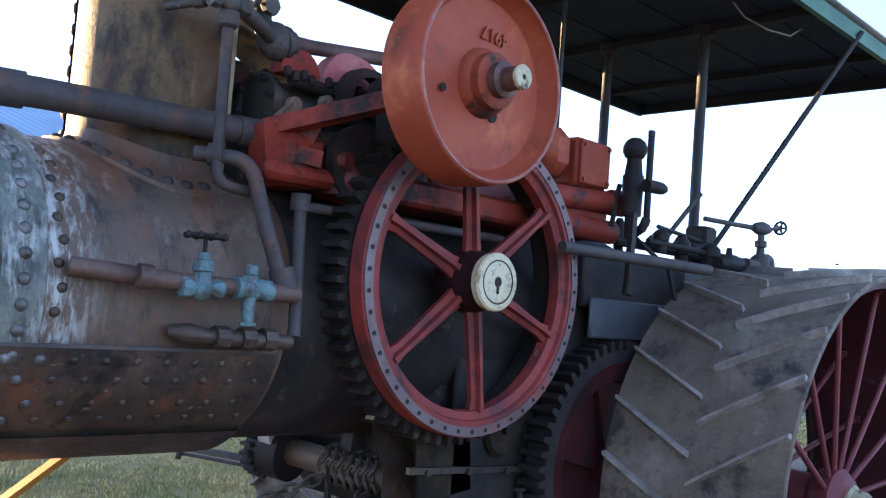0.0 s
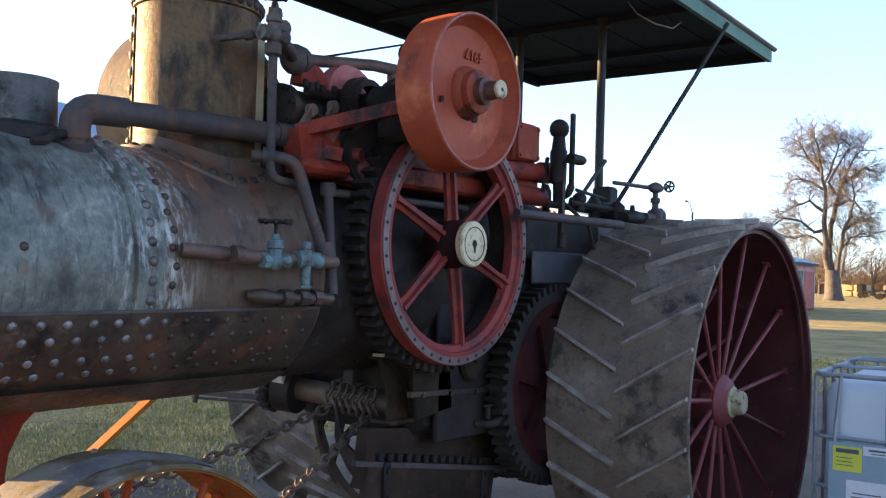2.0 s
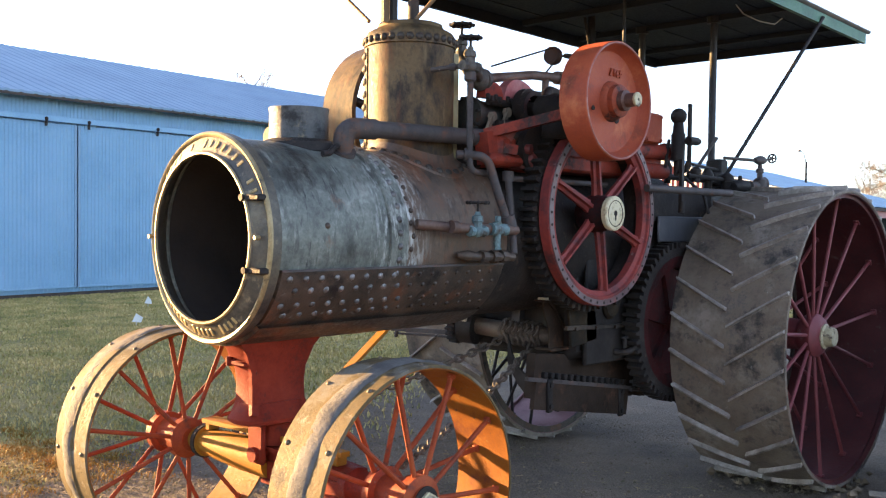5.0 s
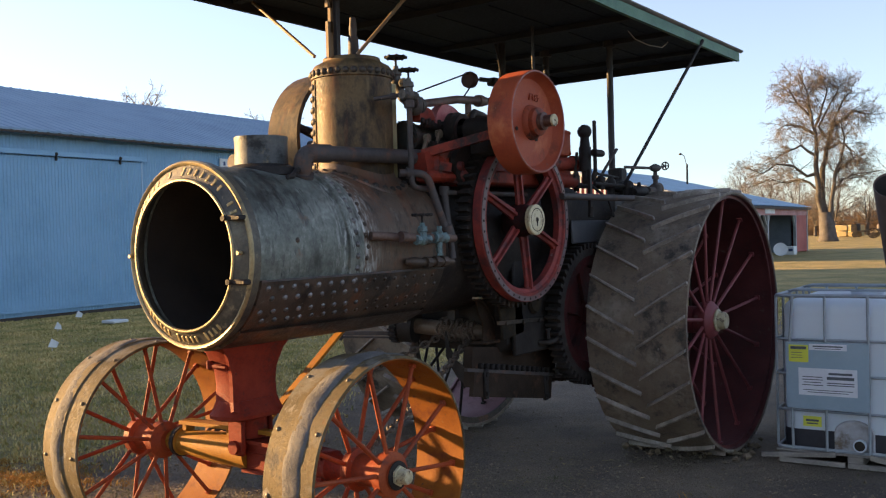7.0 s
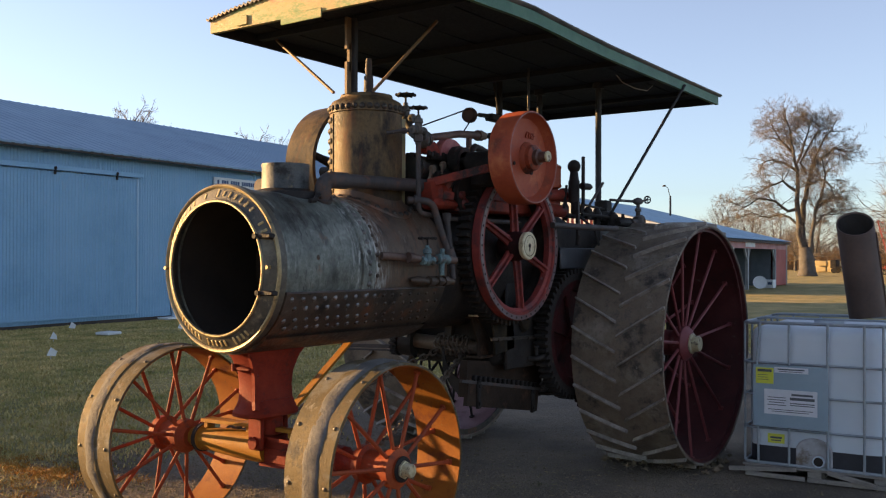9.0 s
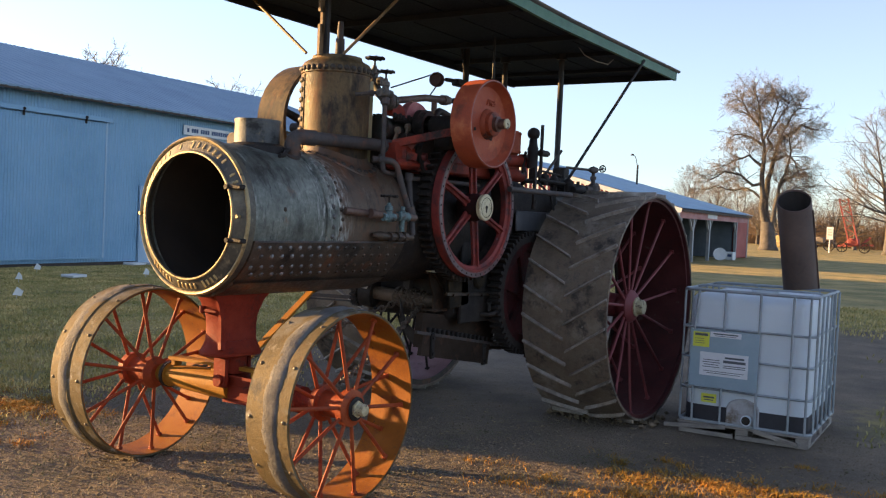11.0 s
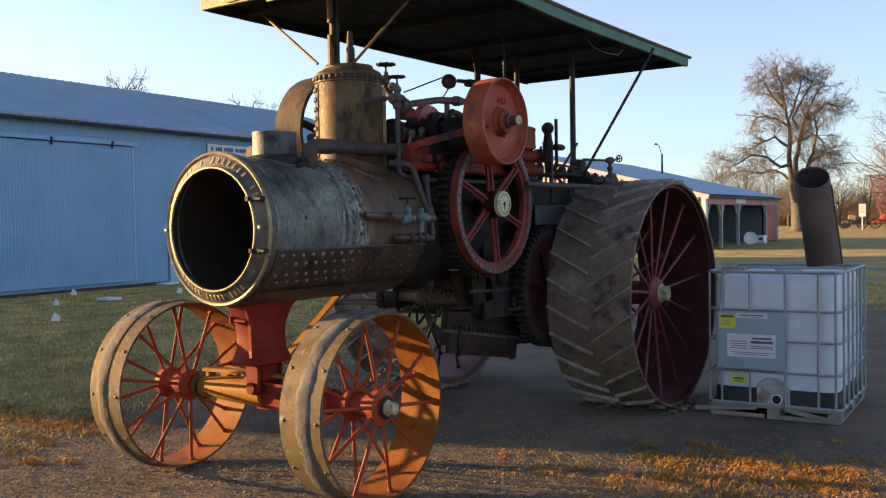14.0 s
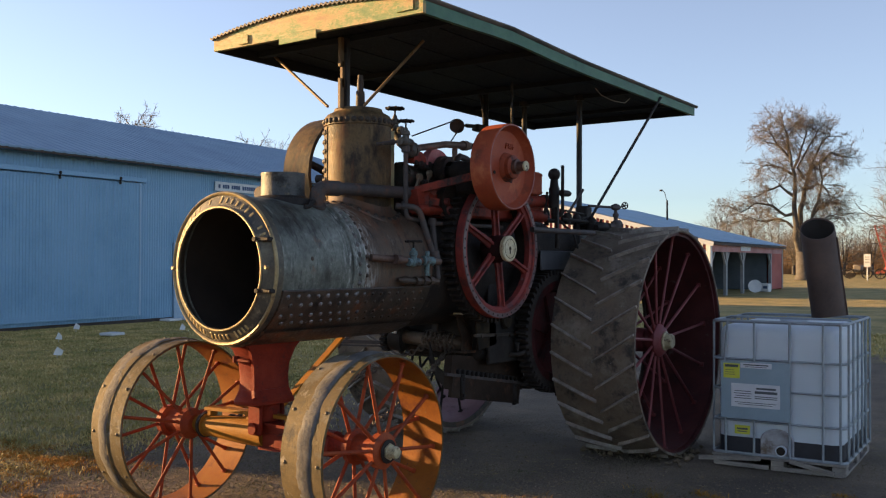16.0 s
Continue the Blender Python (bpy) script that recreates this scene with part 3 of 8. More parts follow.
SHEDPINK = material("weathered_pink_header", [(0.30, 0.13, 0.125), (0.40, 0.19, 0.18), (0.46, 0.27, 0.26)], (0.6, 0.85), 0.0, 20, 1.2, 0.1)
POSTS = material("weathered_pale_posts", [(0.26, 0.27, 0.28), (0.38, 0.39, 0.39)], (0.7, 0.9), 0.0, 40, 3, 0.2)
SHEDDARK = material("weathered_inner_boards", [(0.10, 0.125, 0.15), (0.17, 0.20, 0.23)], (0.7, 0.9), 0.0, 20, 1.5, 0.1)


def build_shed():
    """A gabled pole barn: a boarded gable in the sun, open bays along its side."""
    shed = thing("pole_shed", "red and white gabled pole barn with open bays", "shed", (-14, 40, 0))
    eave, pitch, half, s0, s1 = 2.50, 0.25, 9.2, 10.15, 25.8

    def at(s, off, z):
        """s metres along the open side, off metres behind it, z metres up."""
        return Vector((-11.05 - 0.085 * (s - s0) - off, 28.0 + s - 0.085 * off, z))

    def rake(off):
        return eave + pitch * (half - abs(half - off))
    # ribbed roof sheets on the two slopes
    for sgn in (1, -1):
        bm = bmesh.new()
        n = int((s1 - s0 + 0.1) / 0.45)
        ys = []
        for k in range(n + 1):
            b = s0 - 0.12 + k * 0.45
            ys += [(b, 0), (b + 0.37, 0), (b + 0.39, 0.02), (b + 0.43, 0.02)]
        e, r = (-0.22, half) if sgn > 0 else (2 * half + 0.22, half)
        for a, b in zip(ys, ys[1:]):
            q = [bm.verts.new(at(s, o, rake(half) + 0.10 - pitch * abs(half - o) + d)) for (s, d), o in ((a, e), (b, e), (b, r), (a, r))]
            bm.faces.new(q if sgn > 0 else q[::-1])
        low = [bm.verts.new(at(s, o, rake(half) + 0.03 - pitch * abs(half - o))) for s, o in ((s0 - 0.12, e), (s1 + 0.06, e), (s1 + 0.06, r), (s0 - 0.12, r))]
        bm.faces.new(low[::-1] if sgn > 0 else low)
        bmesh.ops.remove_doubles(bm, verts=bm.verts, dist=0.002)
        part("roof", bm, SHEDROOF, shed, "pale blue steel roof sheets", 20)
    # gable walls: red boards under white battens
    for s in (s0, s1 - 0.1):
        bm = bmesh.new()
        q = [bm.verts.new(at(s, o, z)) for o, z in ((0.02, 0), (2 * half - 0.02, 0), (2 * half - 0.02, eave), (half, rake(half)), (0.02, eave))]
        r = [bm.verts.new(v.co + Vector((0, 0.08, 0))) for v in q]
        bm.faces.new(q)
        bm.faces.new(r[::-1])
        for k in range(5):
            bm.faces.new((q[k], q[(k + 1) % 5], r[(k + 1) % 5], r[k]))
        part("gable_wall", bm, SHEDRED, shed, "red boarded gable wall")
    for k in range(73):
        o = 0.33 + 0.245 * k
        bm = bmesh.new()
        beam(bm, at(s0 - 0.03, o, 0.02), at(s0 - 0.03, o, rake(o) - 0.06), 0.085, 0.05, (0, 1, 0))
        part("batten", bm, WHITE, shed)
    for o0, o1 in ((-0.22, half), (2 * half + 0.22, half)):
        bm = bmesh.new()
        beam(bm, at(s0 - 0.13, o0, eave - pitch * 0.22 - 0.03), at(s0 - 0.13, o1, rake(half) - 0.03), 0.04, 0.20)
        part("rake_board", bm, WHITE, shed, "white rake board")
    bm = bmesh.new()
    beam(bm, at(s0 - 0.04, 0.06, 0), at(s0 - 0.04, 0.06, eave), 0.17, 0.06, (0, 1, 0))
    beam(bm, at(s0 + 0.02, -0.04, 0), at(s0 + 0.02, -0.04, eave), 0.06, 0.22, (0, 1, 0))
    part("corner_board", bm, WHITE, shed, "white corner board")
    for o in (4.6, 2 * half):
        bm = bmesh.new()
        h = rake(o) if o < half else eave
        beam(bm, at(s0 + 0.1, o, h / 2), at(s1 - 0.1, o, h / 2), 0.08, h - 0.06)
        wall = part("back_wall", bm, SHEDDARK, shed, "blue-grey weathered inner wall")
        if o < half:
            for k in range(50):
                bm = bmesh.new()
                beam(bm, at(s0 + 0.3 + 0.305 * k, o - 0.05, 0.02), at(s0 + 0.3 + 0.305 * k, o - 0.05, h - 0.1), 0.05, 0.03, (0, 1, 0))
                part("batten", bm, SHEDDARK, wall)
    for s in (22.9, s0 + 0.22):
        bm = bmesh.new()
        beam(bm, at(s, 0.25, 1.2), at(s, 4.5, 1.2), 0.07, 2.36)
        part("lining", bm, SHEDDARK, shed, "blue-grey boards closing the open bays")
    bm = bmesh.new()
    beam(bm, at(22.9, 0, 1.2), at(25.72, 0, 1.2), 0.06, 2.3)
    part("side_wall", bm, SHEDRED, shed, "faded red end bay wall")
    bm = bmesh.new()
    beam(bm, at(25.6, -0.05, 1.2), at(25.78, -0.05, 1.2), 0.05, 2.36)
    part("corner_board", bm, POSTS, shed, "pale corner board")
    bm = bmesh.new()
    beam(bm, at(s0 + 0.15, -0.02, eave - 0.24), at(s1, -0.02, eave - 0.24), 0.08, 0.36)
    part("fascia", bm, SHEDPINK, shed, "weathered pink header board")
    bm = bmesh.new()
    beam(bm, at(15.6, -0.08, eave - 0.19), at(17.6, -0.08, eave - 0.19), 0.02, 0.3)
    part("blank_panel", bm, WHITE, shed, "blank white panel")
    bm = bmesh.new()
    beam(bm, at(s0 - 0.12, -0.23, eave - 0.06), at(s1 + 0.06, -0.23, eave - 0.06), 0.03, 0.12)
    part("eave_trim", bm, DARKGAP, shed, "dark eave trim")
    for s in (10.4, 13.0, 16.3, 22.75):
        bm = bmesh.new()
        beam(bm, at(s, 0.02, 0), at(s, 0.02, eave - 0.05), 0.15, 0.15, (1, 0, 0))
        for g in (-0.75, 0.75):
            if s0 < s + g < 23:
                beam(bm, at(s, 0.02, eave - 1.05), at(s + g, 0.02, eave - 0.25), 0.09, 0.09)
        part("post", bm, POSTS, shed, "pale grey timber post with knee braces")
    # what stands in the open bays
    bm = bmesh.new()
    lathe(bm, [(0.0, -0.01), (0.32, 0.05), (0.34, 0.08), (0.0, 0.02)], Matrix.Translation(at(17.0, -0.45, 0.34)) @ Vector((0.35, -0.9, 0.3)).to_track_quat("Z", "Y").to_matrix().to_4x4(), 24, False)
    solid("round_dish", bm, WHITE, "round pale dish leaning at the shed's open bay", "dish")
    bm = bmesh.new()
    box(bm, at(19.3, -0.35, 0.23), (0.72, 0.5, 0.44), bevel=0.03)
    crate = solid("crate", bm, WHITE, "white box with dark printed bars beside the shed", "box")
    for s, z in ((-0.16, 0.26), (0.16, 0.26)):
        bm = bmesh.new()
        box(bm, at(19.04, -0.35 + s, z), (0.22, 0.012, 0.14))
        part("printed_bar", bm, SIGNINK, crate)
    for s, z in ((13.9, 1.0), (13.9, 1.7)):
        bm = bmesh.new()
        box(bm, at(s, 3.0, z), (0.7, 2.0, 0.06))
        for q in (-0.9, 0.9):
            beam(bm, at(s + q, 3.0, 0), at(s + q, 3.0, z), 0.06, 0.06, (1, 0, 0))
        solid("storage_rack", bm, TIMBER, "timber rack in the shed's shaded bay", "rack")


build_shed()

# ---- bare trees ----
BARK = material("grey_brown_bark", [(0.05, 0.045, 0.040), (0.085, 0.076, 0.067), (0.12, 0.108, 0.095)], (0.75, 0.95), 0.0, 30, 2.5, 0.3)
TWIG = material("reddish_bare_twigs", [(0.115, 0.092, 0.070), (0.175, 0.142, 0.108), (0.225, 0.185, 0.143)], (0.8, 0.95), 0.0, 10, 0.8, 0.0)


def bare_tree(at, tall, wide, seed, label, leaders=2, fork=0.25, thick=0.42, depth=4):
    """A leafless tree: tapered trunk, leaders that run up through the crown, side limbs and many fine twigs."""
    rng = random.Random(seed)
    base = Vector(at)
    tree = thing("bare_tree", label, "tree", at, "leafless trees")
    wood, fine = bmesh.new(), bmesh.new()

    def wander(p, d, length, n, sway, lift):
        pts = [p.copy()]
        for k in range(n):
            d = (d + Vector((rng.uniform(-1, 1), rng.uniform(-1, 1), rng.uniform(-1, 1))) * sway + Vector((0, 0, lift))).normalized()
            pts.append(pts[-1] + d * (length / n))
        return pts, d

    def twig(p, d, length, r, lev):
        n = 4 if lev == 1 else (3 if lev == 2 else 2)
        pts, end = wander(p, d, length, n, 0.20 + 0.05 * lev, 0.05)
        tube(wood if lev < 2 else fine, pts, [r * (1 - 0.62 * k / n) for k in range(n + 1)], (8, 6, 4, 3, 3, 3)[min(lev, 5)], False)
        if lev >= depth:
            return
        kids = (7, 7, 6, 5, 4)[min(lev, 4)]
        for k in range(kids):
            f = 0.25 + 0.75 * (k + rng.random()) / kids
            i = min(int(f * n), n - 1)
            q = pts[i].lerp(pts[i + 1], f * n - i)
            axis = (pts[i + 1] - pts[i]).normalized()
            side = axis.cross(Vector((rng.uniform(-1, 1), rng.uniform(-1, 1), rng.uniform(-1, 1)))).normalized()
            a = rng.uniform(0.45, 1.0)
            twig(q, (axis * math.cos(a) + side * math.sin(a)).normalized(), length * rng.uniform(0.34, 0.55) * (1.15 - 0.4 * f), max(r * 0.42, 0.011), lev + 1)
    h0 = tall * fork
    tube(wood, [base + Vector((0, 0, -0.1)), base + Vector((0.0, 0, 0.25)), base + Vector((0.05, 0, h0 * 0.6)), base + Vector((0.04, 0.0, h0))], [thick * 1.5, thick * 1.08, thick * 0.9, thick * 0.82], 12)
    for k in range(leaders):
        a = 2 * math.pi * k / leaders + seed
        lean = Vector((math.cos(a) * 0.14, math.sin(a) * 0.14, 1)).normalized()
        n = 8
        run = (tall - h0) * (0.92 if k == 0 else rng.uniform(0.62, 0.85))
        pts, _ = wander(base + Vector((0, 0, h0 - 0.15)), lean, run, n, 0.085, 0.02)
        r0 = thick * (0.62 if k == 0 else 0.5)
        tube(wood, pts, [r0 * (1 - 0.90 * j / n) for j in range(n + 1)], 9, False)
        count = 17
        for j in range(count):
            f = (j + rng.random()) / count
            i = min(int(f * n), n - 1)
            q = pts[i].lerp(pts[i + 1], f * n - i)
            b = rng.uniform(0, 2 * math.pi)
            up = 0.25 + 0.9 * f
            d = Vector((math.cos(b), math.sin(b), up)).normalized()
            reach = wide * 0.5 * (0.98 - 0.62 * f) * rng.uniform(0.7, 1.12)
            twig(q, d, reach, max(r0 * 0.34 * (1 - 0.6 * f), 0.03), 1)
    part("trunk", wood, BARK, tree, "grey trunk and main limbs", 180)
    part("crown", fine, TWIG, tree, "fine bare twigs", 180)
    return tree


def old_tree(at, limbs, label, seed=3):
    """A leafless tree whose trunk forks near the ground; each limb is (radius at its root, at its tip, then reach and height along it)."""
    rng = random.Random(seed)
    tree = thing("bare_tree", label, "tree", at, "leafless trees")
    base, across, deep = Vector(at), Vector((0.965, 0.262, 0)), Vector((-0.262, 0.965, 0))
    wood, fine = bmesh.new(), bmesh.new()

    def twig(p, d, length, r, lev):
        n = 3 if lev < 3 else 2
        pts = [p]
        for k in range(n):
            d = (d + Vector((rng.uniform(-1, 1), rng.uniform(-1, 1), rng.uniform(-1, 1) - 0.12)) * 0.24).normalized()
            pts.append(pts[-1] + d * (length / n))
        tube(wood if lev < 2 else fine, pts, [r * (1 - 0.7 * k / n) for k in range(n + 1)], (6, 5, 3, 3, 3)[lev], False)
        if lev == 4:
            return
        for k in range((8, 7, 5, 3)[lev]):
            f = 0.2 + 0.8 * rng.random()
            i = min(int(f * n), n - 1)
            q = pts[i].lerp(pts[i + 1], f * n - i)
            axis = (pts[i + 1] - pts[i]).normalized()
            side = axis.cross(Vector((rng.uniform(-1, 1), rng.uniform(-1, 1), rng.uniform(-1, 1)))).normalized()
            a = rng.uniform(0.4, 0.95)
            twig(q, (axis * math.cos(a) + side * math.sin(a)).normalized(), length * rng.uniform(0.42, 0.68), max(r * 0.42, 0.0072), lev + 1)
    tube(wood, [base + Vector((0, 0, -0.1)), base + Vector((0, 0, 0.3)), base + Vector((-0.05, 0, 1.0)), base + Vector((-0.15, 0, 1.9))], [0.74, 0.56, 0.50, 0.42], 14)
    for r0, r1, *way in limbs:
        slope = rng.uniform(-0.5, 0.5) if r0 < 0.2 else rng.uniform(-0.12, 0.12)
        pts, run = [], 0.0
        for k, (u, z) in enumerate(way):
            u, z = u * (0.86 if u < 0 else 0.68), z * 0.92
            run += math.dist(way[k - 1], way[k]) if k else 0.0
            pts.append(base + across * u + Vector((0, 0, z)) + deep * (slope * run + rng.uniform(-0.12, 0.12)))
        smooth = [pts[0]]
        for a, b in zip(pts, pts[1:]):
            mid = a.lerp(b, 0.5) + Vector((rng.uniform(-1, 1), rng.uniform(-1, 1), rng.uniform(-1, 1))) * 0.09
            smooth += [mid, b]
        n = len(smooth) - 1
        tube(wood, smooth, [r0 + (r1 * 0.7 - r0) * (k / n) ** 0.8 for k in range(n + 1)], 8, False)
        count = int(2.9 * run) + 3
        for k in range(count):
            f = (0.12 if r0 < 0.2 else 0.42) + (0.88 if r0 < 0.2 else 0.58) * (k + rng.random()) / count
            f = min(f, 0.999)
            i = int(f * n)
            q = smooth[i].lerp(smooth[i + 1], f * n - i)
            axis = (smooth[i + 1] - smooth[i]).normalized()
            b = rng.uniform(0, 2 * math.pi)
            d = (axis * 0.7 + Vector((math.cos(b), math.sin(b), rng.uniform(-0.35, 0.75)))).normalized()
            twig(q, d, rng.uniform(0.7, 1.55), 0.030, 1)
    part("trunk", wood, BARK, tree, "grey forked trunk and crooked limbs", 180)
    part("crown", fine, TWIG, tree, "fine drooping bare twigs", 180)
    tree.matrix_basis = Matrix.Translation(at) @ Matrix.Scale(1.31, 4)
    return tree


OLD_LIMBS = [
    (0.25, 0.05, (-0.2, 1.6), (-0.6, 3.1), (-0.7, 4.7), (-0.7, 6.1), (-0.7, 7.6), (-1.0, 9.0), (-1.2, 10.4), (-1.6, 11.4)),
    (0.24, 0.10, (-0.1, 1.7), (-0.4, 3.6), (-0.3, 5.2), (0.0, 6.5), (0.4, 7.9), (1.4, 8.6), (2.5, 9.3), (3.5, 9.0)),
    (0.17, 0.05, (0.3, 1.0), (0.4, 3.1), (0.7, 4.7), (1.2, 5.6), (1.6, 7.2), (1.3, 8.3)),
    (0.10, 0.03, (0.6, 3.6), (1.4, 4.4), (2.3, 4.7), (3.5, 4.9)),
    (0.13, 0.03, (-0.7, 4.9), (-1.4, 4.7), (-2.3, 5.4), (-3.6, 5.6), (-4.6, 4.9), (-5.7, 5.4)),
    (0.12, 0.03, (-0.7, 6.1), (-1.8, 6.9), (-2.8, 6.5), (-3.9, 5.9)),
    (0.11, 0.03, (-0.7, 7.6), (-1.8, 8.3), (-2.8, 8.5), (-3.5, 8.2)),
    (0.10, 0.03, (-1.0, 8.9), (-2.0, 9.9), (-2.5, 10.8), (-2.8, 11.1)),
    (0.11, 0.03, (0.0, 6.6), (1.2, 7.0), (2.1, 6.5), (2.6, 5.4)),
    (0.11, 0.03, (-0.1, 7.4), (-0.5, 8.2), (0.4, 9.7), (1.1, 10.7), (1.4, 11.1)),
    (0.10, 0.03, (-0.8, 8.1), (-0.2, 9.7), (0.2, 10.8), (-0.1, 11.6)),
    (0.09, 0.03, (-0.8, 3.8), (-1.8, 4.5), (-2.8, 4.3), (-4.1, 4.7), (-5.3, 4.3)),
    (0.08, 0.03, (0.7, 4.7), (1.8, 5.4), (2.7, 6.1)),
    (0.09, 0.03, (-1.0, 8.8), (-1.5, 10.2), (-1.9, 11.5)),
    (0.09, 0.03, (0.4, 7.9), (1.2, 9.3), (2.0, 10.3), (2.3, 10.6)),
]
shade_tree = old_tree((-18.6, 82.0, 0), OLD_LIMBS, "large old leafless tree with forked trunk past the shed")
yard_tree = bare_tree((-10.4, 92.0, 0), 13.5, 15.0, 5, "leafless tree beyond the yard", 4, 0.2, 0.42, 3)
barn_tree = bare_tree((-45.0, 33.0, 0), 11.0, 8.6, 11, "leafless tree with a rounded crown behind the barn", 10, 0.3, 0.26, 3)
copy_thing(barn_tree, Matrix.Translation((-45.0, 42.8, -0.6)) @ Matrix.Rotation(0.7, 4, "Z"))
random.seed(21)
for x, y, s in ((-32, 119, 0.5), (-26, 113, 0.55), (-21, 121, 0.45), (-17, 112, 0.5), (-12, 117, 0.55), (-7, 124, 0.55), (0, 116, 0.62), (5, 127, 0.8), (11, 110, 0.7), (-44, 134, 0.7), (-38, 127, 0.6), (-29, 116, 0.4), (-23.5, 118, 0.42)):
    tagged(copy_thing(yard_tree, Matrix.Translation((x, y, 0)) @ Matrix.Rotation(random.uniform(0, 6.28), 4, "Z") @ Matrix.Diagonal((s * 1.15, s * 1.15, s, 1))), "leafless tree in the brown tree line far behind")


BRUSH = material("brown_brush", [(0.11, 0.068, 0.036), (0.20, 0.125, 0.066), (0.27, 0.18, 0.105)], (0.8, 0.95), 0.0, 6, 0.5, 0.0)


def build_brush():
    """The brown hedge of brush along the far edge of the lawn: thousands of thin stems."""
    rng = random.Random(8)
    verts, faces = [], []
    for k in range(20000):
        x = rng.uniform(-85, 45)
        y = 128 + rng.uniform(-7, 12) + 4 * math.sin(x * 0.2)
        h = rng.uniform(0.9, 5.0) * (0.6 + 0.4 * math.sin(x * 0.37 + 1.0) ** 2)
        dx, dy, w = rng.gauss(0, 0.8), rng.gauss(0, 0.8), rng.uniform(0.025, 0.09)
        i = len(verts)
        verts += [(x - w, y, 0), (x + w, y, 0), (x + dx + w * 0.3, y + dy, h), (x + dx - w * 0.3, y + dy, h)]
        faces.append((i, i + 1, i + 2, i + 3))
    me = bpy.data.meshes.new("brush")
    me.from_pydata(verts, [], faces)
    finish(me, BRUSH, 180)
    tagged(piece("brush", me, None), "brown winter brush along the far edge of the lawn", "brush", kind="stuff")


build_brush()


def far_things():
    """Small things at the far side of the lawn."""
    STRAW = material("pale_straw_bales", [(0.36, 0.27, 0.12), (0.50, 0.38, 0.18)], (0.8, 0.95), 0.0, 8, 1.0, 0.1)
    stack = thing("bale_stack", "low stack of pale straw bales in far sunlight", "bales", (-22.4, 105, 0))
    for k in range(2):
        for j in range(2):
            bm = bmesh.new()
            box(bm, (-23.1 + 1.32 * k + 0.06 * j, 105 + 0.05 * k, 0.34 + 0.62 * j), (1.28, 2.0, 0.60), None, 0.07)
            part("bale", bm, STRAW, stack)
    cart = thing("flat_wagon", "small dark flat farm wagon on the far lawn", "wagon", (-19.6, 100, 0))
    bm = bmesh.new()
    box(bm, (-19.6, 100, 0.62), (2.6, 1.6, 0.14), None, 0.03)
    box(bm, (-20.6, 100, 1.0), (0.6, 1.5, 0.75), None, 0.05)
    part("bed", bm, BLACK, cart)
    for x in (-20.5, -18.8):
        for y in (99.2, 100.8):
            bm = bmesh.new()
            lathe(bm, [(0.0, -0.1), (0.30, -0.1), (0.32, 0.0), (0.30, 0.1), (0.0, 0.1)], Matrix.Translation((x, y, 0.31)) @ Matrix.Rotation(math.pi / 2, 4, "X"), 20, False)
            part("wheel", bm, BLACK, cart)
    IMPL = material("dusty_machine_iron", [(0.10, 0.09, 0.08), (0.17, 0.15, 0.125), (0.24, 0.19, 0.13)], (0.6, 0.85), 0.1, 12, 1.5, 0.1)
    for px, py, s in ((-16.6, 94.0, 0.8), (-13.4, 93.0, 1.0)):
        imp = thing("farm_implement", "dusty old farm implement parked on the far lawn", "implement", (px, py, 0), "parked implements")
        bm = bmesh.new()
        beam(bm, (px - 1.6 * s, py, 0.6), (px + 1.6 * s, py, 0.8), 0.18, 0.18)
        beam(bm, (px - 1.2 * s, py, 0.6), (px - 0.6 * s, py, 1.3 * s), 0.12, 0.12)
        beam(bm, (px + 0.4 * s, py, 0.7), (px + 1.3 * s, py, 1.5 * s), 0.14, 0.2)
        box(bm, (px - 0.2, py, 1.0), (1.0 * s, 0.9, 0.7), None, 0.1)
        part("frame", bm, SHEDRED if s == 1.0 else IMPL, imp)
        for x in (-1.1 * s, 0.9 * s):
            bm = bmesh.new()
            lathe(bm, [(0.42, -0.08), (0.5, -0.08), (0.5, 0.08), (0.42, 0.08)], Matrix.Translation((px + x, py - 0.6, 0.5)) @ Matrix.Rotation(math.pi / 2, 4, "X"), 24)
            for k in range(4):
                a = math.pi / 4 * k
                beam(bm, (px + x + 0.45 * math.cos(a), py - 0.6, 0.5 + 0.45 * math.sin(a)), (px + x - 0.45 * math.cos(a), py - 0.6, 0.5 - 0.45 * math.sin(a)), 0.04, 0.04)
            part("wheel", bm, BLACK, imp)
        if s == 1.0:
            # a lattice elevator boom leaning up over it
            for d in (-0.4, 0.4):
                bm = bmesh.new()
                beam(bm, (-13.5 + d, 92.4, 0.9), (-14.6 + d, 92.4, 5.1), 0.12, 0.12)
                part("boom_rail", bm, SHEDRED, imp, "rusty red boom rail")
            for k in range(9):
                bm = bmesh.new()
                f, sg = k / 9, 1 if k % 2 else -1
                beam(bm, (-13.5 - 1.1 * f - 0.4 * sg, 92.4, 0.9 + 4.2 * f), (-13.5 - 1.1 * (f + 0.11) + 0.4 * sg, 92.4, 0.9 + 4.2 * (f + 0.11)), 0.06, 0.06)
                part("boom_brace", bm, SHEDRED, imp)
    post = thing("marker_post", "white marker board on a thin post on the far lawn", "sign", (-14.1, 85, 0))
    bm = bmesh.new()
    tube(bm, [(-14.1, 85, 0), (-14.1, 85, 1.3)], 0.05, 8)
    part("post", bm, GALV, post)
    bm = bmesh.new()
    box(bm, (-14.1, 84.95, 1.75), (0.55, 0.05, 1.1))
    board = part("board", bm, WHITE, post)
    for z in (2.05, 1.85, 1.6):
        bm = bmesh.new()
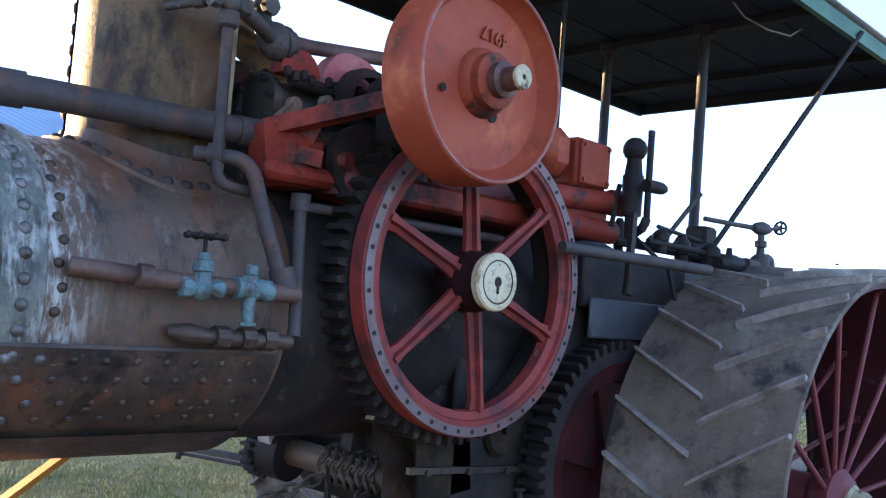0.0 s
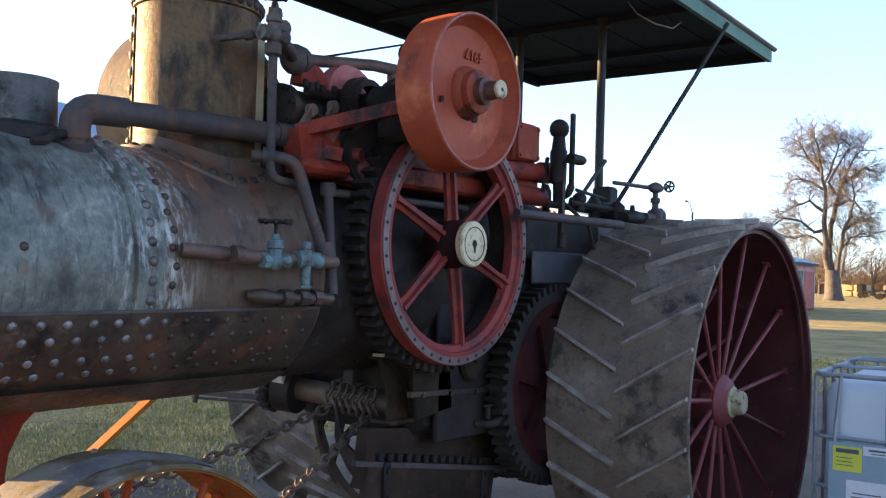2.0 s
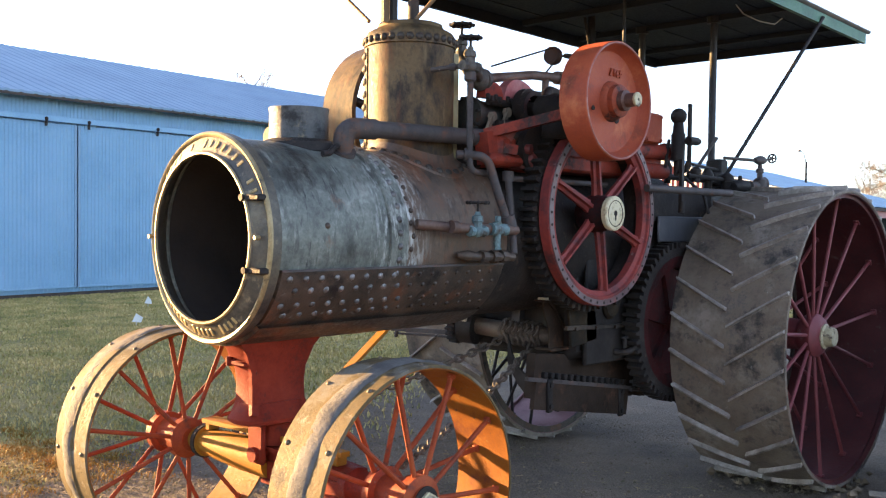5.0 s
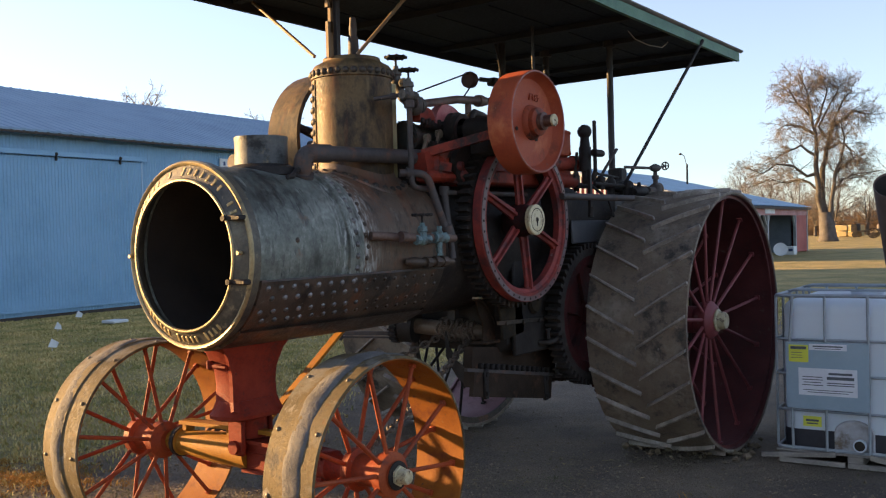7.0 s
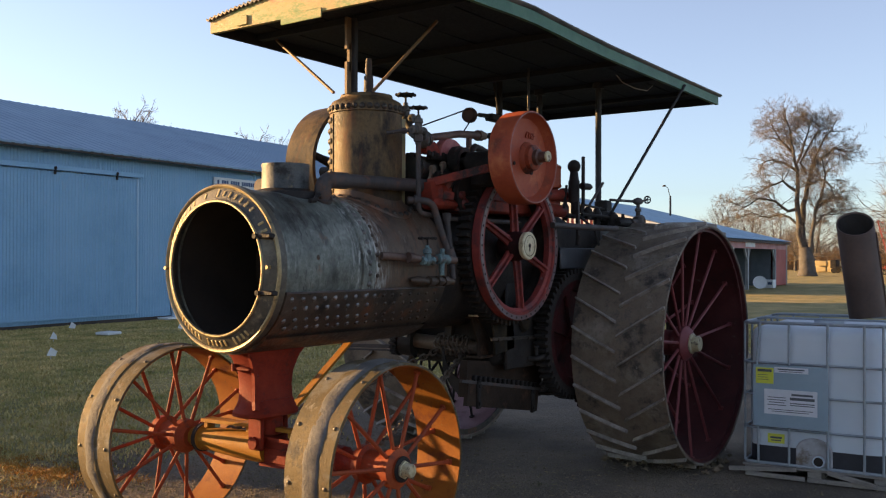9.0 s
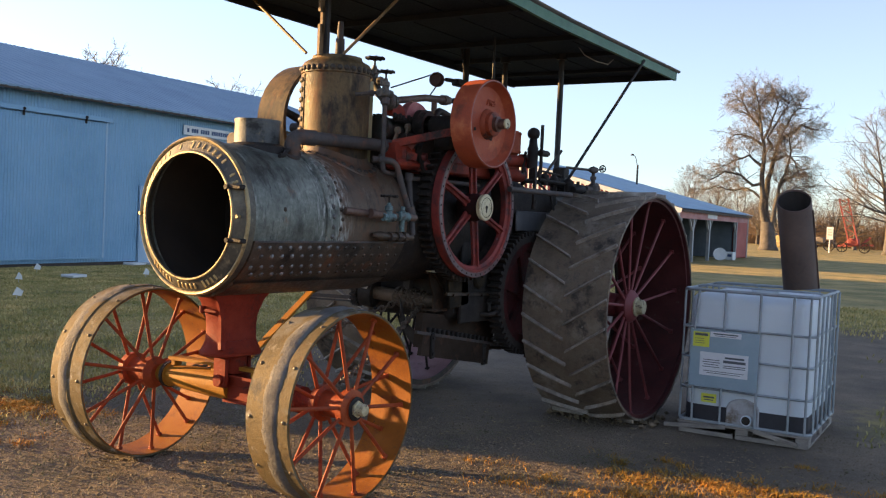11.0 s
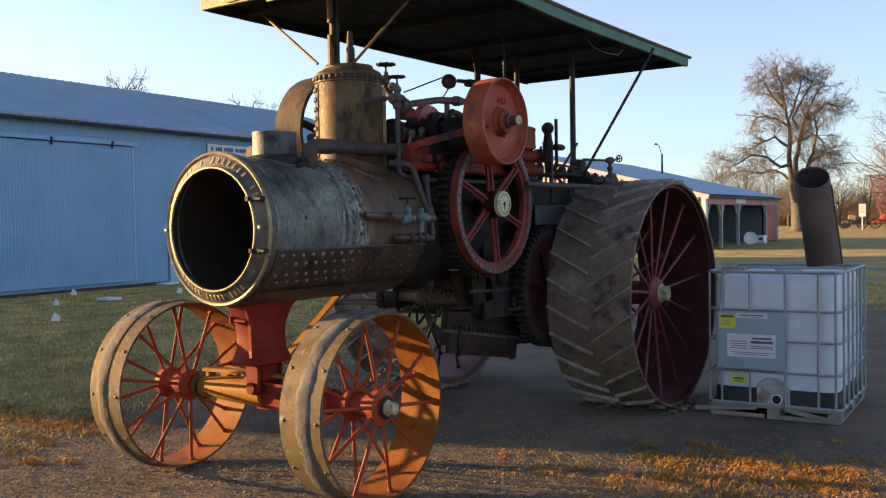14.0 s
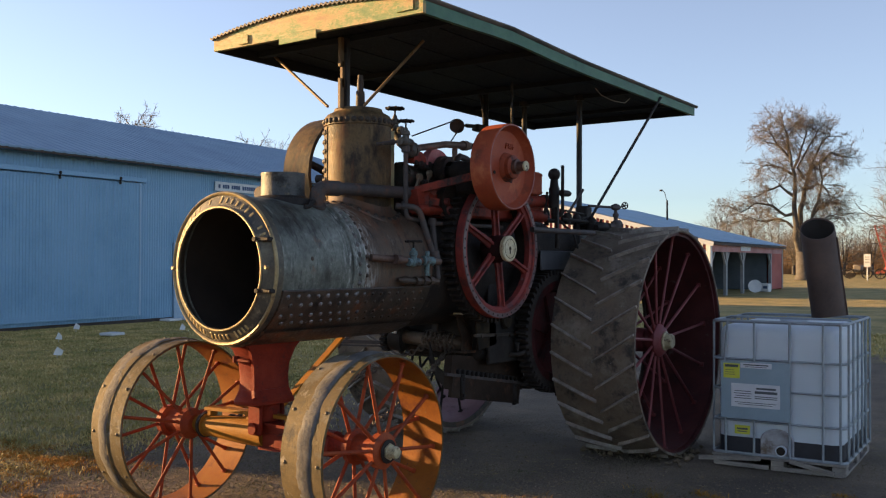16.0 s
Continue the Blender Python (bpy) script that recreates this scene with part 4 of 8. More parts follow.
        box(bm, (-14.1, 84.92, z), (0.36, 0.012, 0.07))
        part("printed_bar", bm, POSTS, board)
    pole = thing("yard_light_pole", "grey wooden pole with a small yard light behind the shed", "light pole", (-18.2, 50.5, 0))
    bm = bmesh.new()
    tube(bm, [(-18.2, 50.5, 0), (-18.2, 50.5, 5.3)], [0.09, 0.055], 10)
    part("pole", bm, DARKGAP, pole)
    bm = bmesh.new()
    tube(bm, [(-18.2, 50.5, 5.15), (-18.33, 50.45, 5.75), (-18.5, 50.4, 5.95)], 0.02, 8)
    lathe(bm, [(0.0, 0.0), (0.11, 0.0), (0.07, 0.09), (0.0, 0.11)], Matrix.Translation((-18.55, 50.4, 5.86)), 14, False)
    part("lamp_arm", bm, DARKGAP, pole)
    FLAG = material("white_flag_plastic", [(0.70, 0.72, 0.74), (0.80, 0.82, 0.84)], (0.5, 0.6), 0.0, 30, 4, 0.0)
    for x, y, tilt in ((-9.75, 5.03, 0.25), (-12.5, 6.78, -0.2), (-14.65, 8.55, 0.15), (-12.7, 9.9, 0.0)):
        f = thing("marker_flag", "small white marker flag on a wire in the grass", "flag", (x, y, 0), "marker flags in the grass")
        bm = bmesh.new()
        tube(bm, [(x, y, -0.02), (x + 0.02, y, 0.20)], 0.005, 6)
        part("wire", bm, GALV, f)
        bm = bmesh.new()
        q = [bm.verts.new((x + dx, y + dy, z)) for dx, dy, z in ((0.0, -0.07, 0.08), (0.01, 0.07, 0.06), (0.04, 0.06 + tilt * 0.1, 0.14), (0.03, -0.02, 0.21))]
        r = [bm.verts.new(v.co + Vector((0.006, 0.004, 0))) for v in q]
        bm.faces.new(q)
        bm.faces.new(r[::-1])
        for k in range(4):
            bm.faces.new((q[k], q[(k + 1) % 4], r[(k + 1) % 4], r[k]))
        part("flag", bm, FLAG, f)
    for x, y, w in ((-13.1, 8.4, 0.4), (-16.0, 12.2, 0.5), (-16.0, 12.9, 0.7)):
        bm = bmesh.new()
        box(bm, (x, y, 0.05), (0.35, w, 0.06), Matrix.Rotation(0.2, 3, "Z"), 0.015)
        solid("board_scrap", bm, WHITE, "pale scrap board lying on the grass by the barn", "board")


far_things()

# ---- the traction engine ----
ZC, RS = 1.575, 0.435                       # boiler axis height, smokebox radius
engine = thing("traction_engine", "rusty antique steam traction engine with red gears, on gravel", "traction engine", (0, 2.2, 0))


def rivet_mesh(name, r, mat):
    bm = bmesh.new()
    lathe(bm, [(r * 1.25, -0.004), (r * 1.2, 0.002), (r, r * 0.35), (r * 0.62, r * 0.66), (0.0, r * 0.8)], Matrix.Identity(4), 8, False)
    return to_mesh(name, bm, mat, 60)


def on_shell(y, angle, r):
    """A pose on the boiler's skin: angle from the +x side upwards, z pointing out."""
    n = Vector((math.cos(angle), 0, math.sin(angle)))
    return Matrix.Translation(Vector((0, y, ZC)) + n * r) @ n.to_track_quat("Z", "Y").to_matrix().to_4x4()


def build_boiler():
    # smokebox: an open drum with thick walls
    bm = bmesh.new()
    lathe(bm, [(RS, 0.03), (RS, 0.70), (RS - 0.012, 0.70), (RS - 0.012, 0.69), (RS - 0.03, 0.68), (RS - 0.03, 0.03)], along_y(0, 0, ZC), 72)
    smokebox = part("smokebox", bm, SMOKEBOX, engine, "bare grey scuffed iron smokebox")
    bm = bmesh.new()
    lathe(bm, [(0.0, 0.62), (RS - 0.032, 0.62), (RS - 0.032, 0.635), (0.0, 0.635)], along_y(0, 0, ZC), 48, False)
    lathe(bm, [(RS - 0.034, 0.05), (RS - 0.034, 0.62), (RS - 0.030, 0.62), (RS - 0.030, 0.05)], along_y(0, 0, ZC), 48)
    part("tube_sheet", bm, SOOT, smokebox, "sooty black inside of the smokebox")
    # barrel
    bm = bmesh.new()
    lathe(bm, [(0.0, 0.66), (RS - 0.005, 0.66), (RS - 0.005, 1.50), (0.0, 1.50)], along_y(0, 0, ZC), 72, False)
    barrel = part("barrel", bm, RUST, engine, "rusty brown riveted boiler barrel")
    # lap band between smokebox and barrel
    bm = bmesh.new()
    lathe(bm, [(RS + 0.004, 0.655), (RS + 0.012, 0.66), (RS + 0.012, 0.765), (RS + 0.004, 0.77), (RS - 0.004, 0.77), (RS - 0.004, 0.655)], along_y(0, 0, ZC), 72)
    band = part("lap_band", bm, SMOKEBOX, engine, "riveted lap band")
    # lower wrapper plate, a little proud, along the whole barrel
    lo = -radians(11)
    bm = bmesh.new()
    prof = [(RS + 0.003, 0.06), (RS + 0.017, 0.065), (RS + 0.017, 1.46), (RS + 0.003, 1.465)]
    rot = along_y(0, 0, ZC)
    lathe(bm, prof, rot, 48, True, (radians(16.4), radians(163.6)))
    lathe(bm, [(RS + 0.018, 0.05), (RS + 0.034, 0.055), (RS + 0.034, 1.44), (RS + 0.018, 1.45)], rot, 24, True, (radians(52), radians(128)))
    plate = part("belly_plate", bm, BELLY, engine, "dark riveted belly plate", 60)
    bm = bmesh.new()
    beam(bm, (RS - 0.008, 0.06, ZC - 0.126), (RS - 0.008, 1.46, ZC - 0.126), 0.018, 0.010)
    part("lap_seam", bm, PIPE, plate, "scraped lap seam edge")
    STUDS = material("dull_rivet_iron", [(0.05, 0.047, 0.045), (0.13, 0.125, 0.12), (0.27, 0.26, 0.255)], (0.35, 0.6), 0.5, 60, 9, 0.1)
    rv = rivet_mesh("rivet", 0.0128, STUDS)
    rb = rivet_mesh("rivet", 0.0135, STUDS)
    rd = rivet_mesh("rivet", 0.0115, BELLY)
    for k in range(30):
        a = radians(-20 + 230 * k / 29)
        for y in (0.713,):
            piece("rivet", rb, band, on_shell(y, a, RS + 0.012))
    rs = rivet_mesh("rivet", 0.0095, BELLY)
    for row, a in enumerate((-21, -28, -37.5, -45)):
        n = 16
        for k in range(n):
            y = 0.11 + (k + 0.5 * (row % 2)) * 1.34 / n
            piece("rivet", rv if y < 0.80 else rs, plate, on_shell(y, radians(a), RS + 0.017))
    for k in range(9):
        piece("rivet", rd, barrel, on_shell(0.80 + 0.012 * (k % 2), radians(-6 + 8 * k), RS - 0.005))
    for y, a in ((0.30, 8), (0.88, 9), (0.93, 9), (0.99, 8.5)):
        piece("bolt_head", rd, barrel, on_shell(y, radians(a), RS))


def build_ring():
    """The cast front ring: a dished face that rises to an inner rim, with raised lettering bars and hinge lugs."""
    bm = bmesh.new()
    prof = [(0.40, 0.03), (0.356, -0.034), (0.354, -0.042), (0.358, -0.048), (0.364, -0.048), (0.369, -0.043), (0.372, -0.036), (0.434, -0.004), (0.440, -0.012), (0.448, -0.014), (0.455, -0.006), (0.455, 0.045), (0.44, 0.05)]
    lathe(bm, prof, along_y(0, 0, ZC), 96)
    ring = part("front_ring", bm, RING, engine, "dished cast iron smokebox ring, sunlit ochre, grey with wear", 30)
    # beads painted golden for wear and for the sun along the edges
    for name, prof in (("inner_bead", [(0.3535, -0.040), (0.3575, -0.0495), (0.3645, -0.0495), (0.370, -0.0435), (0.364, -0.042)]), ("outer_bead", [(0.433, -0.0065), (0.4395, -0.0135), (0.4485, -0.0155), (0.4565, -0.007), (0.4565, 0.002), (0.445, -0.005)])):
        bm = bmesh.new()
        lathe(bm, prof, along_y(0, 0, ZC), 96)
        part(name, bm, RINGEDGE, ring, "worn edge bead, golden sunlight put in its tone")
    tilt = Matrix.Rotation(math.atan2(0.032, 0.062), 4, "Z")
    # raised lettering as plain bars
    GILT = material("gilt_raised_lettering", [(0.30, 0.22, 0.09), (0.44, 0.33, 0.14), (0.52, 0.40, 0.19)], (0.4, 0.6), 0.2, 80, 20, 0.15, over=[((0.10, 0.085, 0.05), (1, 1, 1), 22, 0.58, 0.70)])
    def bars(start, stop, groups):
        total = sum(groups) + (len(groups) - 1) * 1.2
        pos = 0.0
        for g in groups:
            for k in range(g):
                a = radians(start + (stop - start) * (pos + 0.5) / total)
                pos += 1
                m = Matrix.Translation((0, 0, ZC)) @ Matrix.Rotation(-a, 4, "Y") @ Matrix.Translation((0.403, -0.0205, 0)) @ tilt
                tall = 0.046 if k == 0 and g > 3 else 0.034
                bm = bmesh.new()
                box(bm, (0, 0, 0), (tall, 0.007, 0.015), None, 0.0028)
                bmesh.ops.transform(bm, matrix=m, verts=bm.verts)
                part("letter_bar", bm, GILT, ring)
            pos += 1.2
    bars(162, 26, (7, 1, 7, 2))
    bars(222, 306, (6, 5, 4))
    for z in (1.745, 1.452):
        bm = bmesh.new()
        x = math.sqrt(0.362 ** 2 - (z - ZC) ** 2)
        box(bm, (x + 0.05, -0.026, z), (0.10, 0.045, 0.026), None, 0.006)
        tube(bm, [(x - 0.004, -0.060, z), (x - 0.004, -0.02, z)], 0.014, 10)
        part("hinge_lug", bm, BLACK, ring, "dark hinge lug")
    for a in (1.5, 180):
        bm = bmesh.new()
        c = Vector((0.405 * math.cos(radians(a)), -0.03, ZC + 0.405 * math.sin(radians(a))))
        tube(bm, [c + Vector((0, -0.025, 0)), c], 0.010, 8)
        part("stud", bm, RINGEDGE, ring)


def build_dome():
    bm = bmesh.new()
    lathe(bm, [(0.228, -0.40), (0.228, 0.38), (0.0, 0.38)], upright(0, 1.20, 2.22), 64, False)
    dome = part("steam_dome", bm, DOME, engine, "weathered riveted steam dome, sunlit on one flank")
    bm = bmesh.new()
    lathe(bm, [(0.229, 0.0), (0.238, 0.004), (0.238, 0.050), (0.218, 0.078), (0.17, 0.104), (0.165, 0.125), (0.14, 0.130), (0.0, 0.130)], upright(0, 1.20, 2.545), 64, False)
    cap = part("dome_cap", bm, DOME, dome, "dished riveted dome cap")
    rv = rivet_mesh("rivet", 0.0165, material("dark_rivet", [(0.03, 0.025, 0.02), (0.06, 0.05, 0.04)], (0.5, 0.7), 0.3, 60, 8, 0.1))
    for k in range(32):
        a = 2 * math.pi * k / 32
        n = Vector((math.cos(a), math.sin(a), 0))
        piece("rivet", rv, cap, Matrix.Translation(Vector((0, 1.20, 2.575)) + n * 0.238) @ n.to_track_quat("Z", "Y").to_matrix().to_4x4())
    bm = bmesh.new()
    lathe(bm, [(0.228, -0.36), (0.235, -0.35), (0.235, 0.32), (0.228, 0.32)], upright(0, 1.20, 2.22), 10, True, (radians(222), radians(246)))
    strap = part("lap_strap", bm, DOME, dome, "vertical lap joint")
    for k in range(9):
        for off in (-4.5, 4.5):
            a = radians(234 + off * 1.3)
            n = Vector((math.cos(a), math.sin(a), 0))
            piece("rivet", rv, strap, Matrix.Translation(Vector((0, 1.20, 1.98 + 0.065 * k)) + n * 0.235) @ n.to_track_quat("Z", "Y").to_matrix().to_4x4())
    bm = bmesh.new()
    def on_barrel(a, r, up):
        x = r * math.cos(a)
        return Vector((x, 1.20 + r * math.sin(a), ZC + math.sqrt((RS - 0.005) ** 2 - x * x) + up))
    rows = [[bm.verts.new(on_barrel(2 * math.pi * k / 64, r, up)) for k in range(64)] for r, up in ((0.227, 0.055), (0.236, 0.022), (0.250, 0.012), (0.305, 0.010), (0.309, -0.004))]
    for p, q in zip(rows, rows[1:]):
        for k in range(64):
            bm.faces.new((p[k], q[k], q[(k + 1) % 64], p[(k + 1) % 64]))
    saddle = part("dome_flange", bm, RUST, dome, "riveted saddle flange")
    for k in range(30):
        a = 2 * math.pi * k / 30
        p = on_barrel(a, 0.283, 0.008)
        n = Vector((p.x, 0, p.z - ZC)).normalized()
        piece("rivet", rv, saddle, Matrix.Translation(p) @ n.to_track_quat("Z", "Y").to_matrix().to_4x4())
    # corner strap on the right flank of the dome
    bm = bmesh.new()
    beam(bm, (0.163, 1.365, 1.98), (0.163, 1.365, 2.53), 0.04, 0.02, (1, 0, 0))
    part("edge_strip", bm, material("olive_edge_strip", [(0.22, 0.20, 0.10), (0.33, 0.29, 0.15)], (0.5, 0.7), 0.1, 60, 8, 0.1), dome, "dull olive edge strip")
    # chimney base
    bm = bmesh.new()
    lathe(bm, [(0.139, -0.06), (0.136, 0.105), (0.139, 0.115), (0.139, 0.128), (0.122, 0.128), (0.118, -0.06)], upright(0, 0.48, 2.045), 48)
    lathe(bm, [(0.0, 0.0), (0.125, 0.0), (0.125, 0.01), (0.0, 0.01)], upright(0, 0.48, 2.01), 32, False)
    stub = part("chimney_base", bm, material("dark_slate_casting", [(0.045, 0.052, 0.056), (0.085, 0.092, 0.094), (0.14, 0.145, 0.14)], (0.42, 0.7), 0.3, 50, 6, 0.35, over=[((0.02, 0.022, 0.024), (1, 1, 1), 7, 0.52, 0.64), ((0.22, 0.18, 0.10), (1, 1, 1), 9, 0.58, 0.70)]), engine, "open cast chimney base without its chimney")
    bm = bmesh.new()
    lathe(bm, [(0.136, 0.0), (0.185, -0.02), (0.20, -0.06), (0.136, -0.08)], upright(0, 0.48, 2.03), 40)
    part("saddle", bm, BLACK, stub, "dark saddle casting")
    bm = bmesh.new()
    lathe(bm, [(0.0, -0.02), (0.045, -0.02), (0.05, 0.0), (0.045, 0.02), (0.0, 0.02)], along_y(-0.165, 0.45, 2.05), 20, False)
    part("bolt_ear", bm, PIPE, stub, "rounded bolt ear")
    bm = bmesh.new()
    tube(bm, [(0.20, 0.56, 2.00), (0.23, 0.50, 1.985), (0.27, 0.44, 1.955), (0.27, 0.40, 1.95)], 0.014, 8)
    part("damper_rod", bm, BLACK, stub)


def build_firebox():
    """The dark rear body of the boiler, ash pan, and the deck behind."""
    bm = bmesh.new()
    box(bm, (0, 2.80, 1.30), (0.74, 1.30, 0.86), None, 0.05)
    lathe(bm, [(0.0, 1.49), (0.432, 1.49), (0.432, 3.40), (0.0, 3.40)], along_y(0, 0, ZC), 48, False)
    part("firebox", bm, BLACK, engine, "oily black firebox and rear boiler")
    PAN = material("brown_ash_pan", [(0.015, 0.011, 0.008), (0.029, 0.020, 0.014), (0.048, 0.033, 0.023)], (0.65, 0.9), 0.0, 50, 4, 0.25, spec=0.15, over=[((0.10, 0.05, 0.03), (1, 1, 1), 6, 0.57, 0.74)])
    bm = bmesh.new()
    beam(bm, (0.285, 1.88, 0.81), (0.285, 2.90, 0.70), 0.06, 0.25)
    box(bm, (0.05, 2.88, 0.80), (0.50, 0.06, 0.20), None, 0.01)
    pan = part("ash_pan", bm, PAN, engine, "brown sheet ash pan with a toothed grate rail")
    # the pan, its rail and its drop door all fall towards the rear
    bm = bmesh.new()
    beam(bm, (0.325, 1.80, 0.805), (0.345, 2.86, 0.633), 0.025, 0.022)
    part("rail", bm, PIPE, pan, "worn steel rail")
    tooth = bmesh.new()
    box(tooth, (0, 0, 0), (0.03, 0.034, 0.036), None, 0.005)
    tm = to_mesh("tooth", tooth, BLACK)
    for k in range(14):
        piece("tooth", tm, pan, Matrix.Translation((0.327, 1.96 + 0.062 * k, 0.809 - 0.0101 * k)) @ Matrix.Rotation(-0.16, 4, "X"))
    bm = bmesh.new()
    beam(bm, (0.318, 1.87, 0.712), (0.325, 2.80, 0.557), 0.03, 0.165)
    part("pan_door", bm, PAN, pan, "flat brown drop door")
    for y in (1.99, 2.72):
        bm = bmesh.new()
        z = 0.712 - 0.167 * (y - 1.87)
        box(bm, (0.34, y, z), (0.025, 0.045, 0.19), None, 0.006)
        for d in (-0.06, 0.06):
            tube(bm, [(0.362, y, z + d), (0.33, y, z + d)], 0.016, 8)
        part("hinge", bm, BLACK, pan)
    for k in range(4):
        bm = bmesh.new()
        beam(bm, (0.36, 2.80, 0.78 - 0.05 * k), (0.40, 3.05, 0.76 - 0.05 * k), 0.02, 0.018)
        part("grate_bar", bm, PIPE, pan, "worn grate bar end")
    bm = bmesh.new()
    beam(bm, (0.36, 2.86, 0.60), (0.40, 3.62, 0.62), 0.012, 0.12, (1, 0, 0))
    box(bm, (0.20, 3.2, 0.60), (0.40, 0.70, 0.02), None, 0.004)
    part("rear_apron", bm, PAN, pan, "dark sheet below the gears")
    bm = bmesh.new()
    tube(bm, [(0.30, 2.42, 0.90), (0.40, 2.42, 0.90)], 0.022, 10)
    tube(bm, [(0.34, 2.46, 0.98), (0.35, 2.43, 0.88)], 0.014, 8)
    part("washout_plug", bm, BLACK, engine)
    # side plates that carry the countershaft
    bm = bmesh.new()
    box(bm, (0.40, 2.62, 1.15), (0.03, 0.78, 0.62), None, 0.01)
    box(bm, (0.46, 3.20, 1.78), (0.04, 0.75, 0.22), None, 0.01)
    part("side_plate", bm, BLACK, engine, "black greasy side plate behind the gears")
    OCHRESTAIN = material("stained_throat_plate", [(0.010, 0.009, 0.007), (0.020, 0.016, 0.011), (0.048, 0.034, 0.018)], (0.6, 0.85), 0.0, 40, 6, 0.3, spec=0.15)
    bm = bmesh.new()
    lathe(bm, [(0.0, 0.0), (0.075, 0.0), (0.082, 0.012), (0.07, 0.03), (0.03, 0.034), (0.0, 0.034)], along_x(0.415, 2.46, 1.20) @ Matrix.Diagonal((1.25, 1, 1, 1)), 28, False)
    lid = part("mud_lid", bm, OCHRESTAIN, engine, "stained oval mud lid")
    bm = bmesh.new()
    tube(bm, [(0.44, 2.46, 1.20), (0.47, 2.46, 1.20)], 0.016, 6)
    part("nut", bm, BLACK, lid)
    bm = bmesh.new()
    box(bm, (0.405, 2.20, 1.12), (0.02, 0.26, 0.30), Matrix.Rotation(0.12, 3, "X"), 0.006)
    part("throat_plate", bm, OCHRESTAIN, engine, "stained brown throat plate")
    bm = bmesh.new()
    beam(bm, (0.425, 2.02, 1.075), (0.425, 2.78, 1.045), 0.02, 0.022)
    for y in (2.1, 2.3, 2.5, 2.7):
        tube(bm, [(0.42, y, 1.07 - (y - 2.02) * 0.04), (0.445, y, 1.07 - (y - 2.02) * 0.04)], 0.012, 6)
    part("stay_bar", bm, BELLY, engine, "bolted stay bar")
    bm = bmesh.new()
    tube(bm, bend((0.42, 2.52, 0.90), (0.50, 2.54, 0.90), (0.50, 2.66, 0.935), 0.04), 0.018, 10)
    tube(bm, [(0.49, 2.52, 0.93), (0.49, 2.52, 0.985)], 0.012, 8)
    box(bm, (0.49, 2.52, 0.99), (0.016, 0.06, 0.014), None, 0.004)
    part("blowdown_cock", bm, BLACK, engine, "black blow-down cock with a short lever")
    for k in range(3):
        bm = bmesh.new()
        tube(bm, [(0.43, 2.86 + 0.03 * k, 0.70 + 0.04 * k), (0.43, 3.02, 0.69 + 0.045 * k)], 0.011, 8)
        part("rod_end", bm, PIPE, engine, "worn rod end")
    bm = bmesh.new()
    box(bm, (0.0, 3.9, 1.42), (0.80, 1.5, 0.95), None, 0.02)
    part("bunker", bm, material("faded_slate_sheet", [(0.035, 0.038, 0.045), (0.06, 0.063, 0.07), (0.09, 0.09, 0.095)], (0.4, 0.65), 0.25, 40, 3, 0.12), engine, "slate black rear tank and bunker")
    bm = bmesh.new()
    box(bm, (0.50, 3.16, 1.63), (0.02, 0.62, 0.16), None, 0.008)
    part("tool_plate", bm, material("faded_slate_sheet", []), engine, "slate sheet plate")
    bm = bmesh.new()
    box(bm, (0.0, 4.55, 1.90), (0.86, 0.65, 0.05), None, 0.01)
    part("deck", bm, BLACK, engine, "steel platform")


